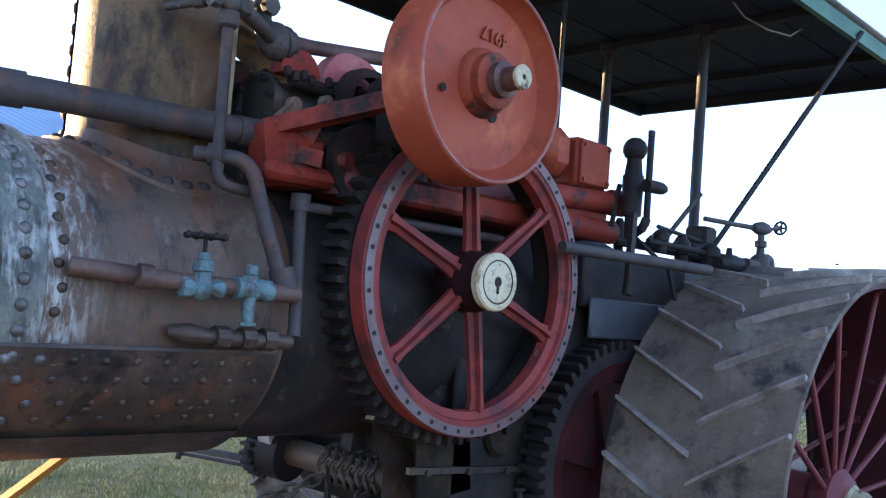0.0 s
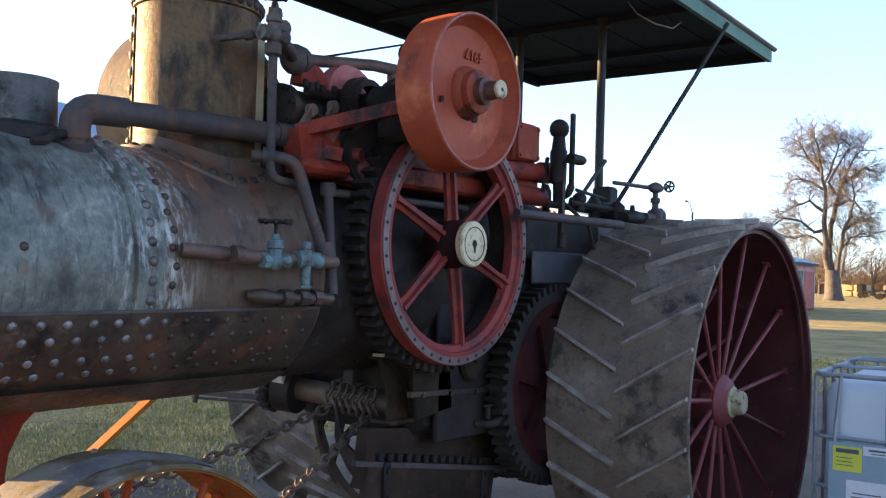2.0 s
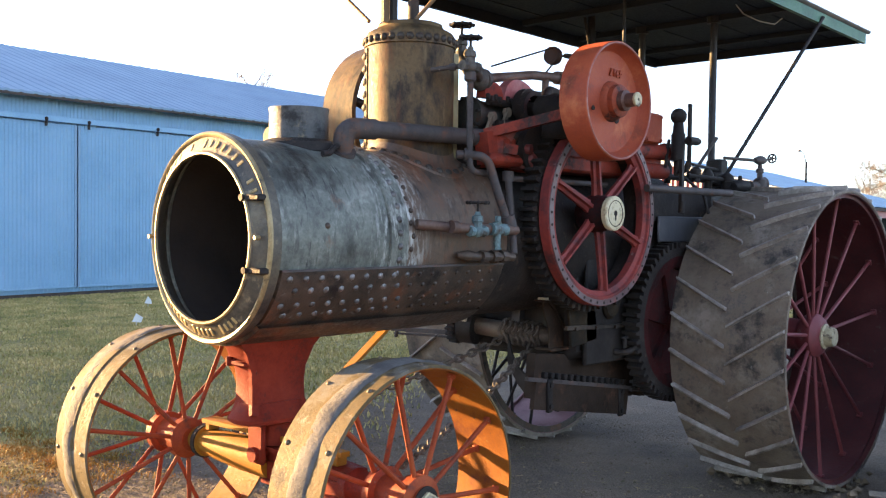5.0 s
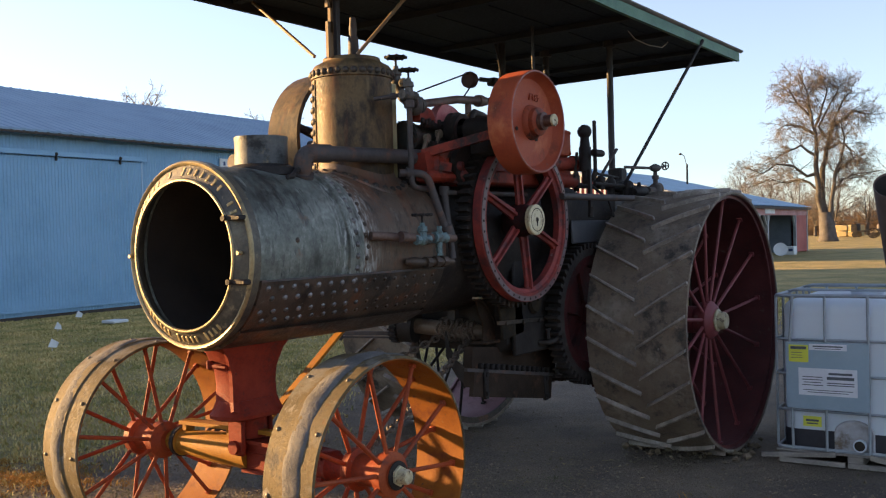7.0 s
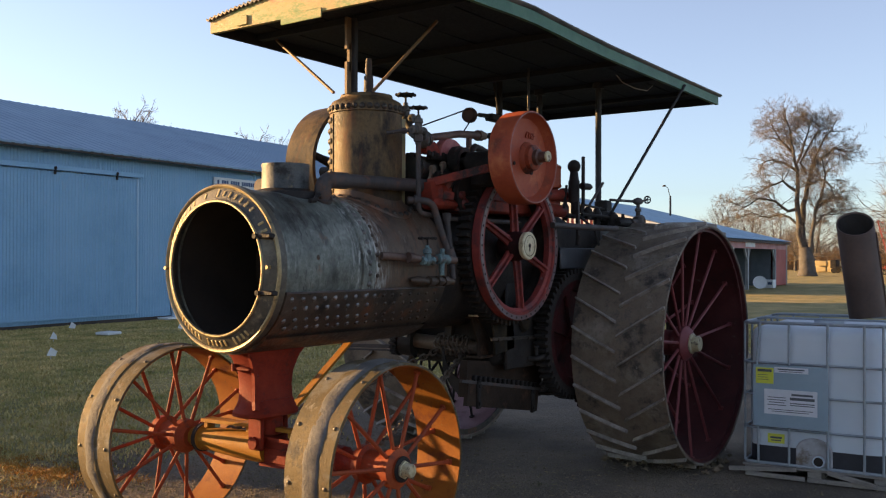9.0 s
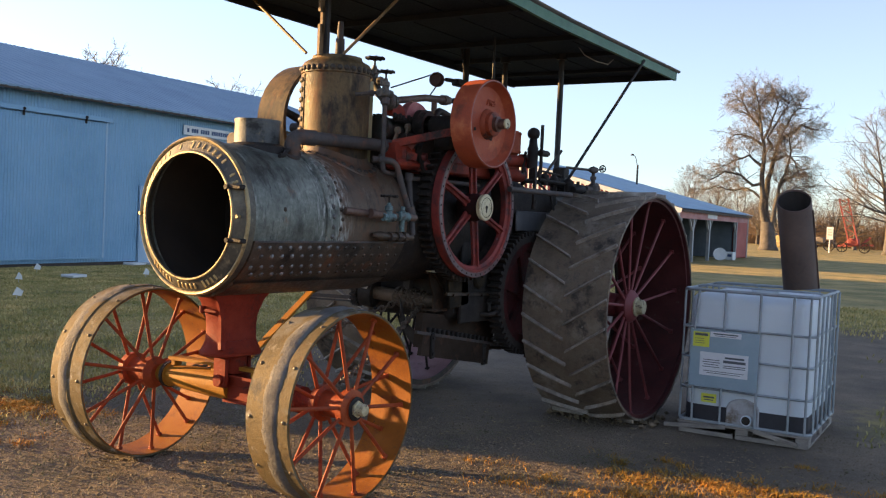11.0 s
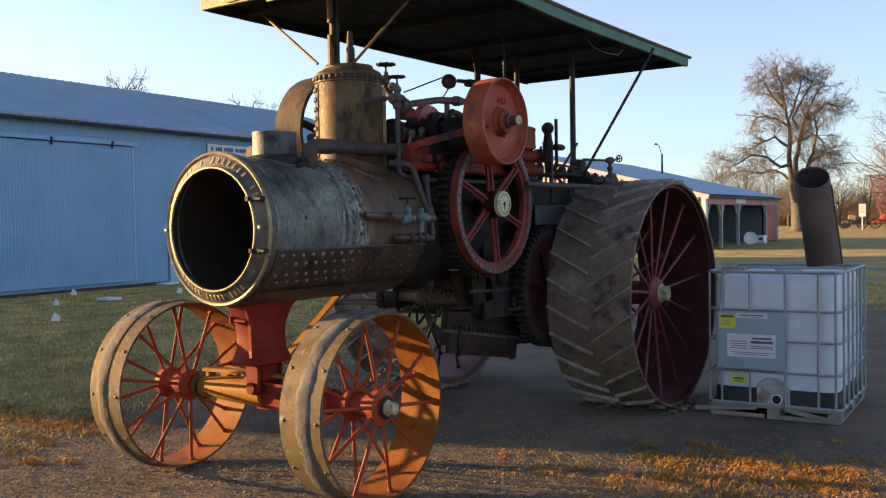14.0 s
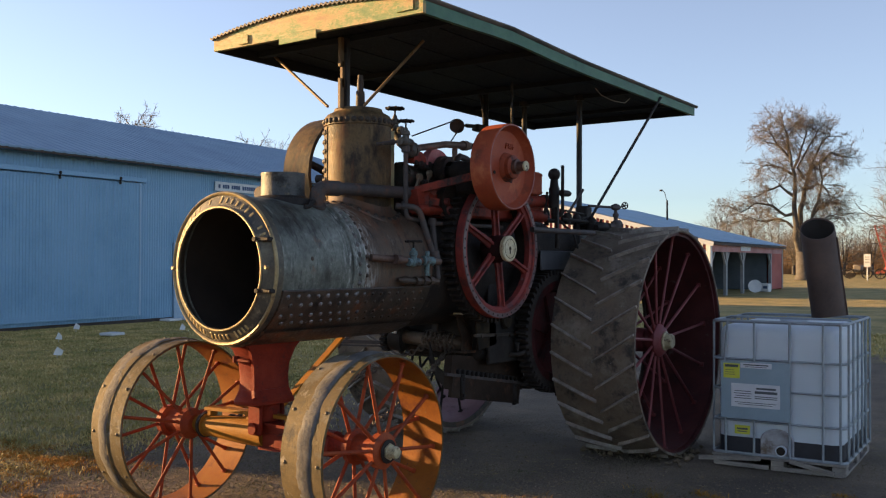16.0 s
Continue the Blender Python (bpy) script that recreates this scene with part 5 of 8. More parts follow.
def front_wheel(sgn, y, x, shift):
    """A spoked steel front wheel; sgn +1 stands on the +x side."""
    R = 0.545
    ax = Matrix.Translation((sgn * x, y, R + 0.006)) @ Matrix.Rotation(sgn * math.pi / 2, 4, "Y")   # z points outwards
    w = 0.148
    axr = ax @ Matrix.Translation((0, 0, shift))      # the tread stands off the hub's middle
    bm = bmesh.new()
    prof = [(R - 0.004, -w), (R - 0.014, -w - 0.003), (R - 0.014, w + 0.003), (R - 0.002, w), (R, w * 0.55), (R + 0.002, 0.036), (R + 0.008, 0.030), (R + 0.010, 0.0), (R + 0.008, -0.026), (R + 0.002, -0.032), (R, -w * 0.5)]
    lathe(bm, prof, axr, 96)
    bm.faces.ensure_lookup_table()
    bm.normal_update()
    wheel = part("front_wheel", bm, WHEELRIM, engine, "spoked front wheel, chalky worn tread band", 28)
    bm = bmesh.new()
    lathe(bm, [(R - 0.0155, -w), (R - 0.0155, w), (R - 0.0195, w), (R - 0.0195, -w)], axr, 96)
    part("inner_band", bm, BANDORANGE, wheel, "orange painted inside of the rim", 28)
    bm = bmesh.new()
    lathe(bm, [(R + 0.004, -0.026), (R + 0.010, -0.012), (R + 0.0115, 0.014), (R + 0.0100, 0.042), (R + 0.0055, 0.066), (R - 0.001, 0.078)], axr, 160, True)
    for v in bm.verts:
        d = v.co - ax.translation
        v.co += Vector((0, d.y, d.z)).normalized() * (noise.noise(v.co * 9.0) * 0.007 + noise.noise(v.co * 27.0) * 0.0035)
    part("mud", bm, MUDBAND, wheel, "dried mud caked along the tread rib", 60)
    bm = bmesh.new()
    lathe(bm, [(0.0, -0.17), (0.060, -0.17), (0.070, -0.15), (0.100, -0.135), (0.104, -0.095), (0.078, -0.085), (0.072, 0.0), (0.078, 0.05), (0.104, 0.062), (0.104, 0.105), (0.088, 0.115), (0.066, 0.118), (0.064, 0.13), (0.0, 0.13)], ax, 32, False)
    hub = part("hub", bm, SPOKEORANGE, wheel, "red-orange cast hub with two flanges")
    bm = bmesh.new()
    lathe(bm, [(0.0, 0.125), (0.048, 0.125), (0.048, 0.15), (0.0, 0.15)], ax, 6, False)
    lathe(bm, [(0.0, 0.145), (0.035, 0.145), (0.035, 0.19), (0.03, 0.197), (0.0, 0.197)], ax, 16, False)
    part("axle_cap", bm, DIRTYCREAM, wheel, "cream painted axle nut")
    bm = bmesh.new()
    lathe(bm, [(0.03, 0.131), (0.068, 0.131), (0.066, 0.136), (0.05, 0.139), (0.03, 0.139)], ax, 24)
    part("grease_collar", bm, BLACK, wheel, "black greasy collar")
    n = 10
    for flange, rim, off in ((0.085, 0.06, 0.0), (-0.115, -0.05, 0.5)):
        a0 = Vector((0.10, 0, flange))
        a1 = Vector((R - 0.018, 0, rim))
        d = a1 - a0
        sm = bmesh.new()
        tube(sm, [a0, a1], 0.0112, 8)
        box(sm, a1 - d.normalized() * 0.012, (0.02, 0.03, 0.03), None, 0.004)
        me = to_mesh("spoke", sm, SPOKEORANGE)
        for k in range(n):
            piece("spoke", me, wheel, ax @ Matrix.Rotation(2 * math.pi * (k + off) / n + 0.2, 4, "Z"))
    rv = rivet_mesh("rivet", 0.0085, RIVETGREY)
    for k in range(12):
        a = 2 * math.pi * k / 12
        for h in (-0.115, 0.12):
            nrm = Vector((math.cos(a), math.sin(a), 0))
            piece("rivet", rv, wheel, axr @ Matrix.Translation(nrm * R + Vector((0, 0, h))) @ nrm.to_track_quat("Z", "Y").to_matrix().to_4x4())
    return wheel


def loft(bm, rows, corner=0.25, at=(0, 0)):
    """Rounded-rectangle sections (z, half x, half y) stacked into one casting."""
    rings = []
    for z, hx, hy in rows:
        c = min(hx, hy) * corner
        ring = []
        for sx, sy, a0 in ((1, -1, -90), (1, 1, 0), (-1, 1, 90), (-1, -1, 180)):
            for k in range(4):
                a = radians(a0 + 30 * k)
                ring.append(bm.verts.new((at[0] + sx * (hx - c) + c * math.cos(a), at[1] + sy * (hy - c) + c * math.sin(a), z)))
        rings.append(ring)
    for p, q in zip(rings, rings[1:]):
        for k in range(16):
            bm.faces.new((p[k], p[(k + 1) % 16], q[(k + 1) % 16], q[k]))
    bm.faces.new(rings[0][::-1])
    bm.faces.new(rings[-1])


def build_front_axle():
    y = 0.35
    z0 = 0.551
    # one half a round tapered log of iron, the other a box beam with lips along its edges
    bm = bmesh.new()
    tube(bm, [(0.02, y, z0), (-0.20, y, z0), (-0.40, y, z0), (-0.535, y, z0), (-0.54, y, z0), (-0.575, y, z0), (-0.58, y, z0), (-0.68, y, z0)], [0.086, 0.084, 0.074, 0.064, 0.076, 0.076, 0.060, 0.057], 24)
    axle = part("front_axle", bm, ORANGE, engine, "yellow-orange tapered iron front axle beam")
    bm = bmesh.new()
    tube(bm, [(-0.545, y, z0), (-0.572, y, z0)], 0.083, 20)
    part("collar", bm, BLACK, axle, "dark greasy collar")
    # this half lies in shade; the darker red of beam and lips stands for it
    bm = bmesh.new()
    lips = []
    for (xa, ha), (xb, hb) in (((0.0, 0.17), (0.30, 0.155)), ((0.30, 0.155), (0.56, 0.12))):
        q = [[bm.verts.new((x, y + dy * 0.052, z0 + dz * h / 2)) for dy, dz in ((-1, -1), (1, -1), (1, 1), (-1, 1))] for x, h in ((xa, ha), (xb, hb))]
        for k in range(4):
            bm.faces.new((q[0][k], q[0][(k + 1) % 4], q[1][(k + 1) % 4], q[1][k]))
        for dz in (-1, 0.15, 1):
            t = 0.018 if dz != 0.15 else 0.012
            lips.append(bmesh.new())
            beam(lips[-1], (xa, y, z0 + dz * (ha / 2 - t / 2)), (xb, y, z0 + dz * (hb / 2 - t / 2)), 0.142 if dz != 0.15 else 0.12, t)
    tube(bm, [(0.53, y, z0), (0.58, y, z0), (0.60, y, z0), (0.68, y, z0)], [0.075, 0.078, 0.062, 0.058], 20)
    bmesh.ops.recalc_face_normals(bm, faces=bm.faces)
    part("axle_half", bm, PEDRED, axle, "shaded half of the axle beam, its shade put in as dark red")
    for lip in lips:
        part("lip", lip, PEDRED, axle)
    bm = bmesh.new()
    beam(bm, (-0.53, y, z0 + 0.112), (0.0, y, z0 + 0.125), 0.085, 0.020)
    beam(bm, (0.0, y, z0 + 0.118), (0.50, y, z0 + 0.118), 0.05, 0.022)
    for x in (-0.50, -0.14, 0.2, 0.46):
        box(bm, (x, y, z0 + 0.090), (0.04, 0.06, 0.05), None, 0.006)
    part("truss_rail", bm, ORANGE, axle, "flat truss rail")
    bm = bmesh.new()
    loft(bm, [(0.79, 0.098, 0.165), (0.805, 0.090, 0.158), (0.84, 0.078, 0.148), (0.92, 0.074, 0.145), (0.99, 0.078, 0.152), (1.08, 0.094, 0.19), (1.14, 0.115, 0.24), (1.165, 0.125, 0.265)], 0.3, (0.0, 0.33))
    ped = part("pedestal", bm, PEDRED, engine, "red cast pedestal with concave sides under the smokebox", 50)
    bm = bmesh.new()
    loft(bm, [(0.748, 0.120, 0.182), (0.755, 0.132, 0.194), (0.772, 0.133, 0.195), (0.785, 0.122, 0.184), (0.805, 0.104, 0.168), (0.84, 0.086, 0.154)], 0.85, (0.0, 0.33))
    part("base_flange", bm, PEDRED, ped, "rounded base flange")
    bm = bmesh.new()
    rib = [(0.795, 0.094, 0.160), (0.84, 0.078, 0.148), (0.92, 0.074, 0.145), (0.99, 0.078, 0.152), (1.08, 0.094, 0.19), (1.145, 0.115, 0.24)]
    for (za, xa, ya), (zb, xb, yb) in zip(rib, rib[1:]):
        beam(bm, (xa - 0.008, 0.33 - ya + 0.004, za), (xb - 0.008, 0.33 - yb + 0.004, zb), 0.024, 0.03, (0, 1, 0))
    part("corner_rib", bm, PEDRED, ped)
    bm = bmesh.new()
    box(bm, (-0.005, 0.33 - 0.165, 1.02), (0.15, 0.05, 0.026), None, 0.008)
    tube(bm, [(-0.06, 0.33 - 0.18, 1.005), (-0.06, 0.33 - 0.18, 1.045)], 0.018, 10)
    part("ledge", bm, PEDRED, ped, "small cast ledge")
    bm = bmesh.new()
    box(bm, (0.0, 0.34, 1.145), (0.28, 0.60, 0.04), None, 0.008)
    part("saddle_plate", bm, material("dark_belly_plate", []), engine, "dark saddle plate")
    bm = bmesh.new()
    tube(bm, [(0, 0.35, 0.64), (0, 0.35, 0.755)], 0.085, 20)
    for sy in (-1, 1):
        box(bm, (0.0, 0.35 + sy * 0.092, 0.655), (0.12, 0.028, 0.20), None, 0.012)
    tube(bm, [(0, 0.225, 0.60), (0, 0.475, 0.60)], 0.034, 14)
    part("fifth_wheel", bm, PEDRED, engine, "dark red pivot yoke with cheek plates")
    bm = bmesh.new()
    for x in (-0.04,):
        beam(bm, (x + 0.02, 1.10, 1.13), (x - 0.02, 0.40, 0.60), 0.052, 0.016)
    part("brace", bm, ORANGE, engine, "orange flat brace bar")
    bm = bmesh.new()
    box(bm, (-0.02, 1.12, 1.125), (0.14, 0.16, 0.03), None, 0.005)
    part("brace_foot", bm, RED, engine)


CLEAT = material("scraped_cleat_steel", [(0.15, 0.13, 0.11), (0.27, 0.24, 0.21), (0.42, 0.39, 0.35)], (0.45, 0.75), 0.25, 70, 9, 0.3)


def rear_wheel(sgn, y, x0, x1, band, bars, note):
    """A wide steel drive wheel; band and bars are the paints of its inner side and its spokes."""
    R = 0.940
    mid, w = (x0 + x1) / 2, (x1 - x0) / 2
    ax = Matrix.Translation((sgn * mid, y, R + 0.012)) @ Matrix.Rotation(sgn * math.pi / 2, 4, "Y")
    bm = bmesh.new()
    lathe(bm, [(R, -w), (R, w), (R - 0.006, w + 0.004), (R - 0.018, w + 0.004), (R - 0.022, w), (R - 0.022, -w)], ax, 96)
    wheel = part("rear_wheel", bm, TREAD, engine, "wide muddy steel drive wheel with chevron cleats", 28)
    bm = bmesh.new()
    lathe(bm, [(R - 0.0235, -w + 0.002), (R - 0.0235, w - 0.002), (R - 0.0275, w - 0.002), (R - 0.0275, -w + 0.002)], ax, 96)
    part("inner_band", bm, band, wheel, note, 28)
    bm = bmesh.new()
    lathe(bm, [(R - 0.028, w - 0.045), (R - 0.05, w - 0.045), (R - 0.05, w - 0.03), (R - 0.028, w - 0.03)], ax, 96)
    part("stiffener_ring", bm, band, wheel)
    bm = bmesh.new()
    lathe(bm, [(R - 0.028, -w + 0.001), (R - 0.075, -w + 0.001), (R - 0.075, -w + 0.016), (R - 0.028, -w + 0.016)], ax, 96)
    part("inner_edge_ring", bm, BELLY, wheel, "dark inner edge ring")
    bm = bmesh.new()
    lathe(bm, [(0.0, -w), (0.10, -w), (0.15, -w + 0.03), (0.15, -w + 0.10), (0.11, -w + 0.14), (0.10, 0.06), (0.135, 0.10), (0.14, 0.17), (0.115, 0.20), (0.08, 0.215), (0.0, 0.215)], ax, 36, False)
    part("hub", bm, bars, wheel, "cast hub with two flanges")
    bm = bmesh.new()
    lathe(bm, [(0.0, 0.20), (0.078, 0.20), (0.082, 0.225), (0.068, 0.235), (0.062, 0.272), (0.055, 0.284), (0.0, 0.284)], ax, 24, False)
    part("hub_cap", bm, DIRTYCREAM, wheel, "cream painted hub cap")
    n = 15
    for flange, rim, off in ((0.15, 0.21, 0.0), (-0.22, -0.12, 0.5)):
        sm = bmesh.new()
        tube(sm, [(0.12, 0, flange), (R - 0.03, 0, rim)], 0.0125, 8)
        box(sm, (R - 0.036, 0, rim), (0.016, 0.04, 0.04), None, 0.004)
        me = to_mesh("spoke", sm, bars)
        for k in range(n):
            piece("spoke", me, wheel, ax @ Matrix.Rotation(-math.pi / 2 - radians(173.5) - 2 * math.pi * (k + off) / n, 4, "Z"))
    # chevron cleats, bent to the rim: each half begins at its own angle above the wheel's front
    count = 27
    for h0, h1, t0, t1 in ((-w + 0.005, -0.005, 23.4, 13.0), (0.012, w - 0.004, 20.2, 33.6)):
        sm = bmesh.new()
        steps = 6
        rows = []
        for k in range(steps + 1):
            f = k / steps
            ang0 = -math.pi / 2 - radians(t0 + (t1 - t0) * f)
            row = []
            for da, dr in ((-0.012, -0.003), (-0.0065, 0.028), (0.0065, 0.028), (0.012, -0.003)):
                ang = ang0 + da / R
                row.append(sm.verts.new(((R + dr) * math.cos(ang), (R + dr) * math.sin(ang), h0 + (h1 - h0) * f)))
            rows.append(row)
        for p, q in zip(rows, rows[1:]):
            for k in range(3):
                sm.faces.new((p[k], p[k + 1], q[k + 1], q[k]))
        sm.faces.new(rows[0])
        sm.faces.new(rows[-1][::-1])
        bmesh.ops.recalc_face_normals(sm, faces=sm.faces)
        me = to_mesh("cleat", sm, CLEAT, 30)
        for k in range(count):
            piece("cleat", me, wheel, ax @ Matrix.Rotation(2 * math.pi * k / count, 4, "Z"))
    return wheel


def toothed_ring(r, teeth, depth, h, ax):
    """A gear rim: teeth round the outside, h thick."""
    bm = bmesh.new()
    pts = []
    for k in range(teeth):
        a = 2 * math.pi * k / teeth
        s = 2 * math.pi / teeth
        pts += [(r - depth, a), (r - depth, a + s * 0.42), (r, a + s * 0.54), (r, a + s * 0.88)]
    inner = r - depth - 0.05
    rows = []
    for z in (-h / 2, h / 2):
        rows.append(([bm.verts.new(ax @ Vector((q * math.cos(a), q * math.sin(a), z))) for q, a in pts], [bm.verts.new(ax @ Vector((inner * math.cos(a), inner * math.sin(a), z))) for q, a in pts]))
    n = len(pts)
    (o0, i0), (o1, i1) = rows
    for k in range(n):
        j = (k + 1) % n
        bm.faces.new((o0[k], o0[j], o1[j], o1[k]))
        bm.faces.new((i0[j], i0[k], i1[k], i1[j]))
        bm.faces.new((o1[k], o1[j], i1[j], i1[k]))
        bm.faces.new((o0[j], o0[k], i0[k], i0[j]))
    return bm


def build_gears():
    # countershaft gear with the red six-spoke plate wheel
    y, z, R = 2.125, 1.715, 0.51
    ax = along_x(0.555, y, z)
    bm = bmesh.new()
    lathe(bm, [(R, -0.02), (R, 0.035), (R - 0.008, 0.043), (R - 0.052, 0.043), (R - 0.058, 0.03), (R - 0.082, 0.02), (R - 0.086, -0.02)], ax, 96)
    gear = part("plate_wheel", bm, GEARRED, engine, "red six-spoke gear wheel with a worn bolted rim", 30)
    bm = bmesh.new()
    lathe(bm, [(R - 0.004, 0.041), (R - 0.004, 0.0465), (R - 0.036, 0.0465), (R - 0.036, 0.041)], ax, 96)
    rim = part("rim_face", bm, RIMGREY, gear, "worn grey rim face with bolt holes", 30)
    hole = bmesh.new()
    lathe(hole, [(0.0075, 0.0), (0.0075, 0.002), (0.0, 0.002)], Matrix.Identity(4), 8, False)
    hm = to_mesh("bolt_hole", hole, SOOT)
    for k in range(48):
        a = 2 * math.pi * k / 48
        piece("bolt_hole", hm, rim, ax @ Matrix.Translation(((R - 0.02) * math.cos(a), (R - 0.02) * math.sin(a), 0.0465)))
    sm = bmesh.new()
    q = [[sm.verts.new((x, dy * w, dz)) for dy, dz in ((-1, -0.014), (1, -0.014), (1, 0.004), (0.36, 0.010), (0.26, 0.030), (-0.26, 0.030), (-0.36, 0.010), (-1, 0.004))] for x, w in ((0.085, 0.040), (0.13, 0.032), (R - 0.13, 0.024), (R - 0.075, 0.036))]
    for a, b in zip(q, q[1:]):
        for k in range(8):
            sm.faces.new((a[k], a[(k + 1) % 8], b[(k + 1) % 8], b[k]))
    bmesh.ops.recalc_face_normals(sm, faces=sm.faces)
    me = to_mesh("gear_spoke", sm, GEARRED)
    for k in range(6):
        piece("gear_spoke", me, gear, ax @ Matrix.Rotation(math.pi / 3 * k + radians(8), 4, "Z"))
    bm = bmesh.new()
    lathe(bm, [(0.0, -0.10), (0.085, -0.10), (0.11, -0.02), (0.10, 0.035), (0.088, 0.06), (0.088, 0.085), (0.0, 0.085)], ax, 36, False)
    part("hub", bm, material("greasy_red_gear", [(0.010, 0.007, 0.007), (0.034, 0.008, 0.008), (0.06, 0.013, 0.013)], (0.55, 0.8), 0.0, 50, 5, 0.2, spec=0.15), gear, "greasy dark red hub")
    bm = bmesh.new()
    lathe(bm, [(0.0, 0.08), (0.094, 0.08), (0.096, 0.105), (0.090, 0.112), (0.072, 0.112), (0.070, 0.109), (0.066, 0.112), (0.018, 0.112), (0.016, 0.090), (0.0, 0.090)], ax, 40, False)
    disc = part("hub_disc", bm, CREAM, gear, "cream hub disc with a centre hole", 25)
    bm = bmesh.new()
    lathe(bm, [(0.0685, 0.1105), (0.0685, 0.1128), (0.0725, 0.1128), (0.0725, 0.1105)], ax, 48)
    part("groove", bm, BLACK, disc, "dark ring groove")
    bm = bmesh.new()
    lathe(bm, [(0.0, 0.1125), (0.015, 0.1125), (0.015, 0.1135), (0.0, 0.1135)], ax, 20, False)
    box(bm, ax @ Vector((0.022, 0, 0.113)), (0.0015, 0.012, 0.032))
    part("keyhole", bm, SOOT, disc, "dark keyhole slot")
    bm = toothed_ring(R + 0.035, 64, 0.035, 0.09, along_x(0.475, y, z))
    part("gear_ring", bm, BLACK, gear, "greasy black gear teeth", 20)
    # bull gear on the rear axle, behind the drive wheel
    bax = along_x(0.42, 3.84, 0.95)
    # near-black red: grease, plus the deep shade of the inner gears as colour
    bm = toothed_ring(0.70, 76, 0.04, 0.08, bax)
    lathe(bm, [(0.61, -0.035), (0.61, 0.035), (0.54, 0.03), (0.54, -0.03)], bax, 64)
    bull = part("bull_gear", bm, material("greasy_red_gear", [(0.010, 0.007, 0.007), (0.034, 0.008, 0.008), (0.06, 0.013, 0.013)], (0.55, 0.8), 0.0, 50, 5, 0.2, spec=0.15), engine, "greasy red bull gear, darkened for its deep shade", 20)
    for k in range(8):
        a = 2 * math.pi * k / 8 + 0.2
        bm = bmesh.new()
        beam(bm, bax @ Vector((0.1 * math.cos(a), 0.1 * math.sin(a), 0)), bax @ Vector((0.56 * math.cos(a), 0.56 * math.sin(a), 0)), 0.07, 0.04, (1, 0, 0))
        part("gear_spoke", bm, MATS["greasy_red_gear"], bull)
    bm = bmesh.new()
    tube(bm, [(-1.25, 3.68, 0.95), (0.9, 3.84, 0.95)], 0.06, 16)
    part("rear_axle", bm, BLACK, engine)
    # intermediate gear between the countershaft and the drive wheel
    pax = along_x(0.49, 3.06, 1.05)
    # same red, darkened for shade as well as grease
    GREASYSHADE = material("greasy_red_gear", [])
    bm = toothed_ring(0.50, 56, 0.038, 0.10, pax)
    idler = part("idler_gear", bm, BLACK, engine, "black toothed idler gear", 20)
    bm = bmesh.new()
    lathe(bm, [(0.42, -0.03), (0.42, 0.045), (0.34, 0.035), (0.33, -0.01), (0.05, -0.01), (0.05, -0.03)], pax, 64)
    part("idler_rim", bm, GREASYSHADE, idler, "greasy red inner rim, darkened for the shade around it", 30)
    sm = bmesh.new()
    beam(sm, (0.06, 0, 0.0), (0.35, 0, 0.0), 0.07, 0.04, (0, 0, 1))
    me = to_mesh("gear_spoke", sm, GREASYSHADE)
    for k in range(6):
        piece("gear_spoke", me, idler, pax @ Matrix.Rotation(math.pi / 3 * k + 0.3, 4, "Z"))
    bm = bmesh.new()
    lathe(bm, [(0.0, -0.06), (0.09, -0.06), (0.10, 0.06), (0.06, 0.08), (0.0, 0.08)], pax, 28, False)
    part("hub", bm, GREASYSHADE, idler)


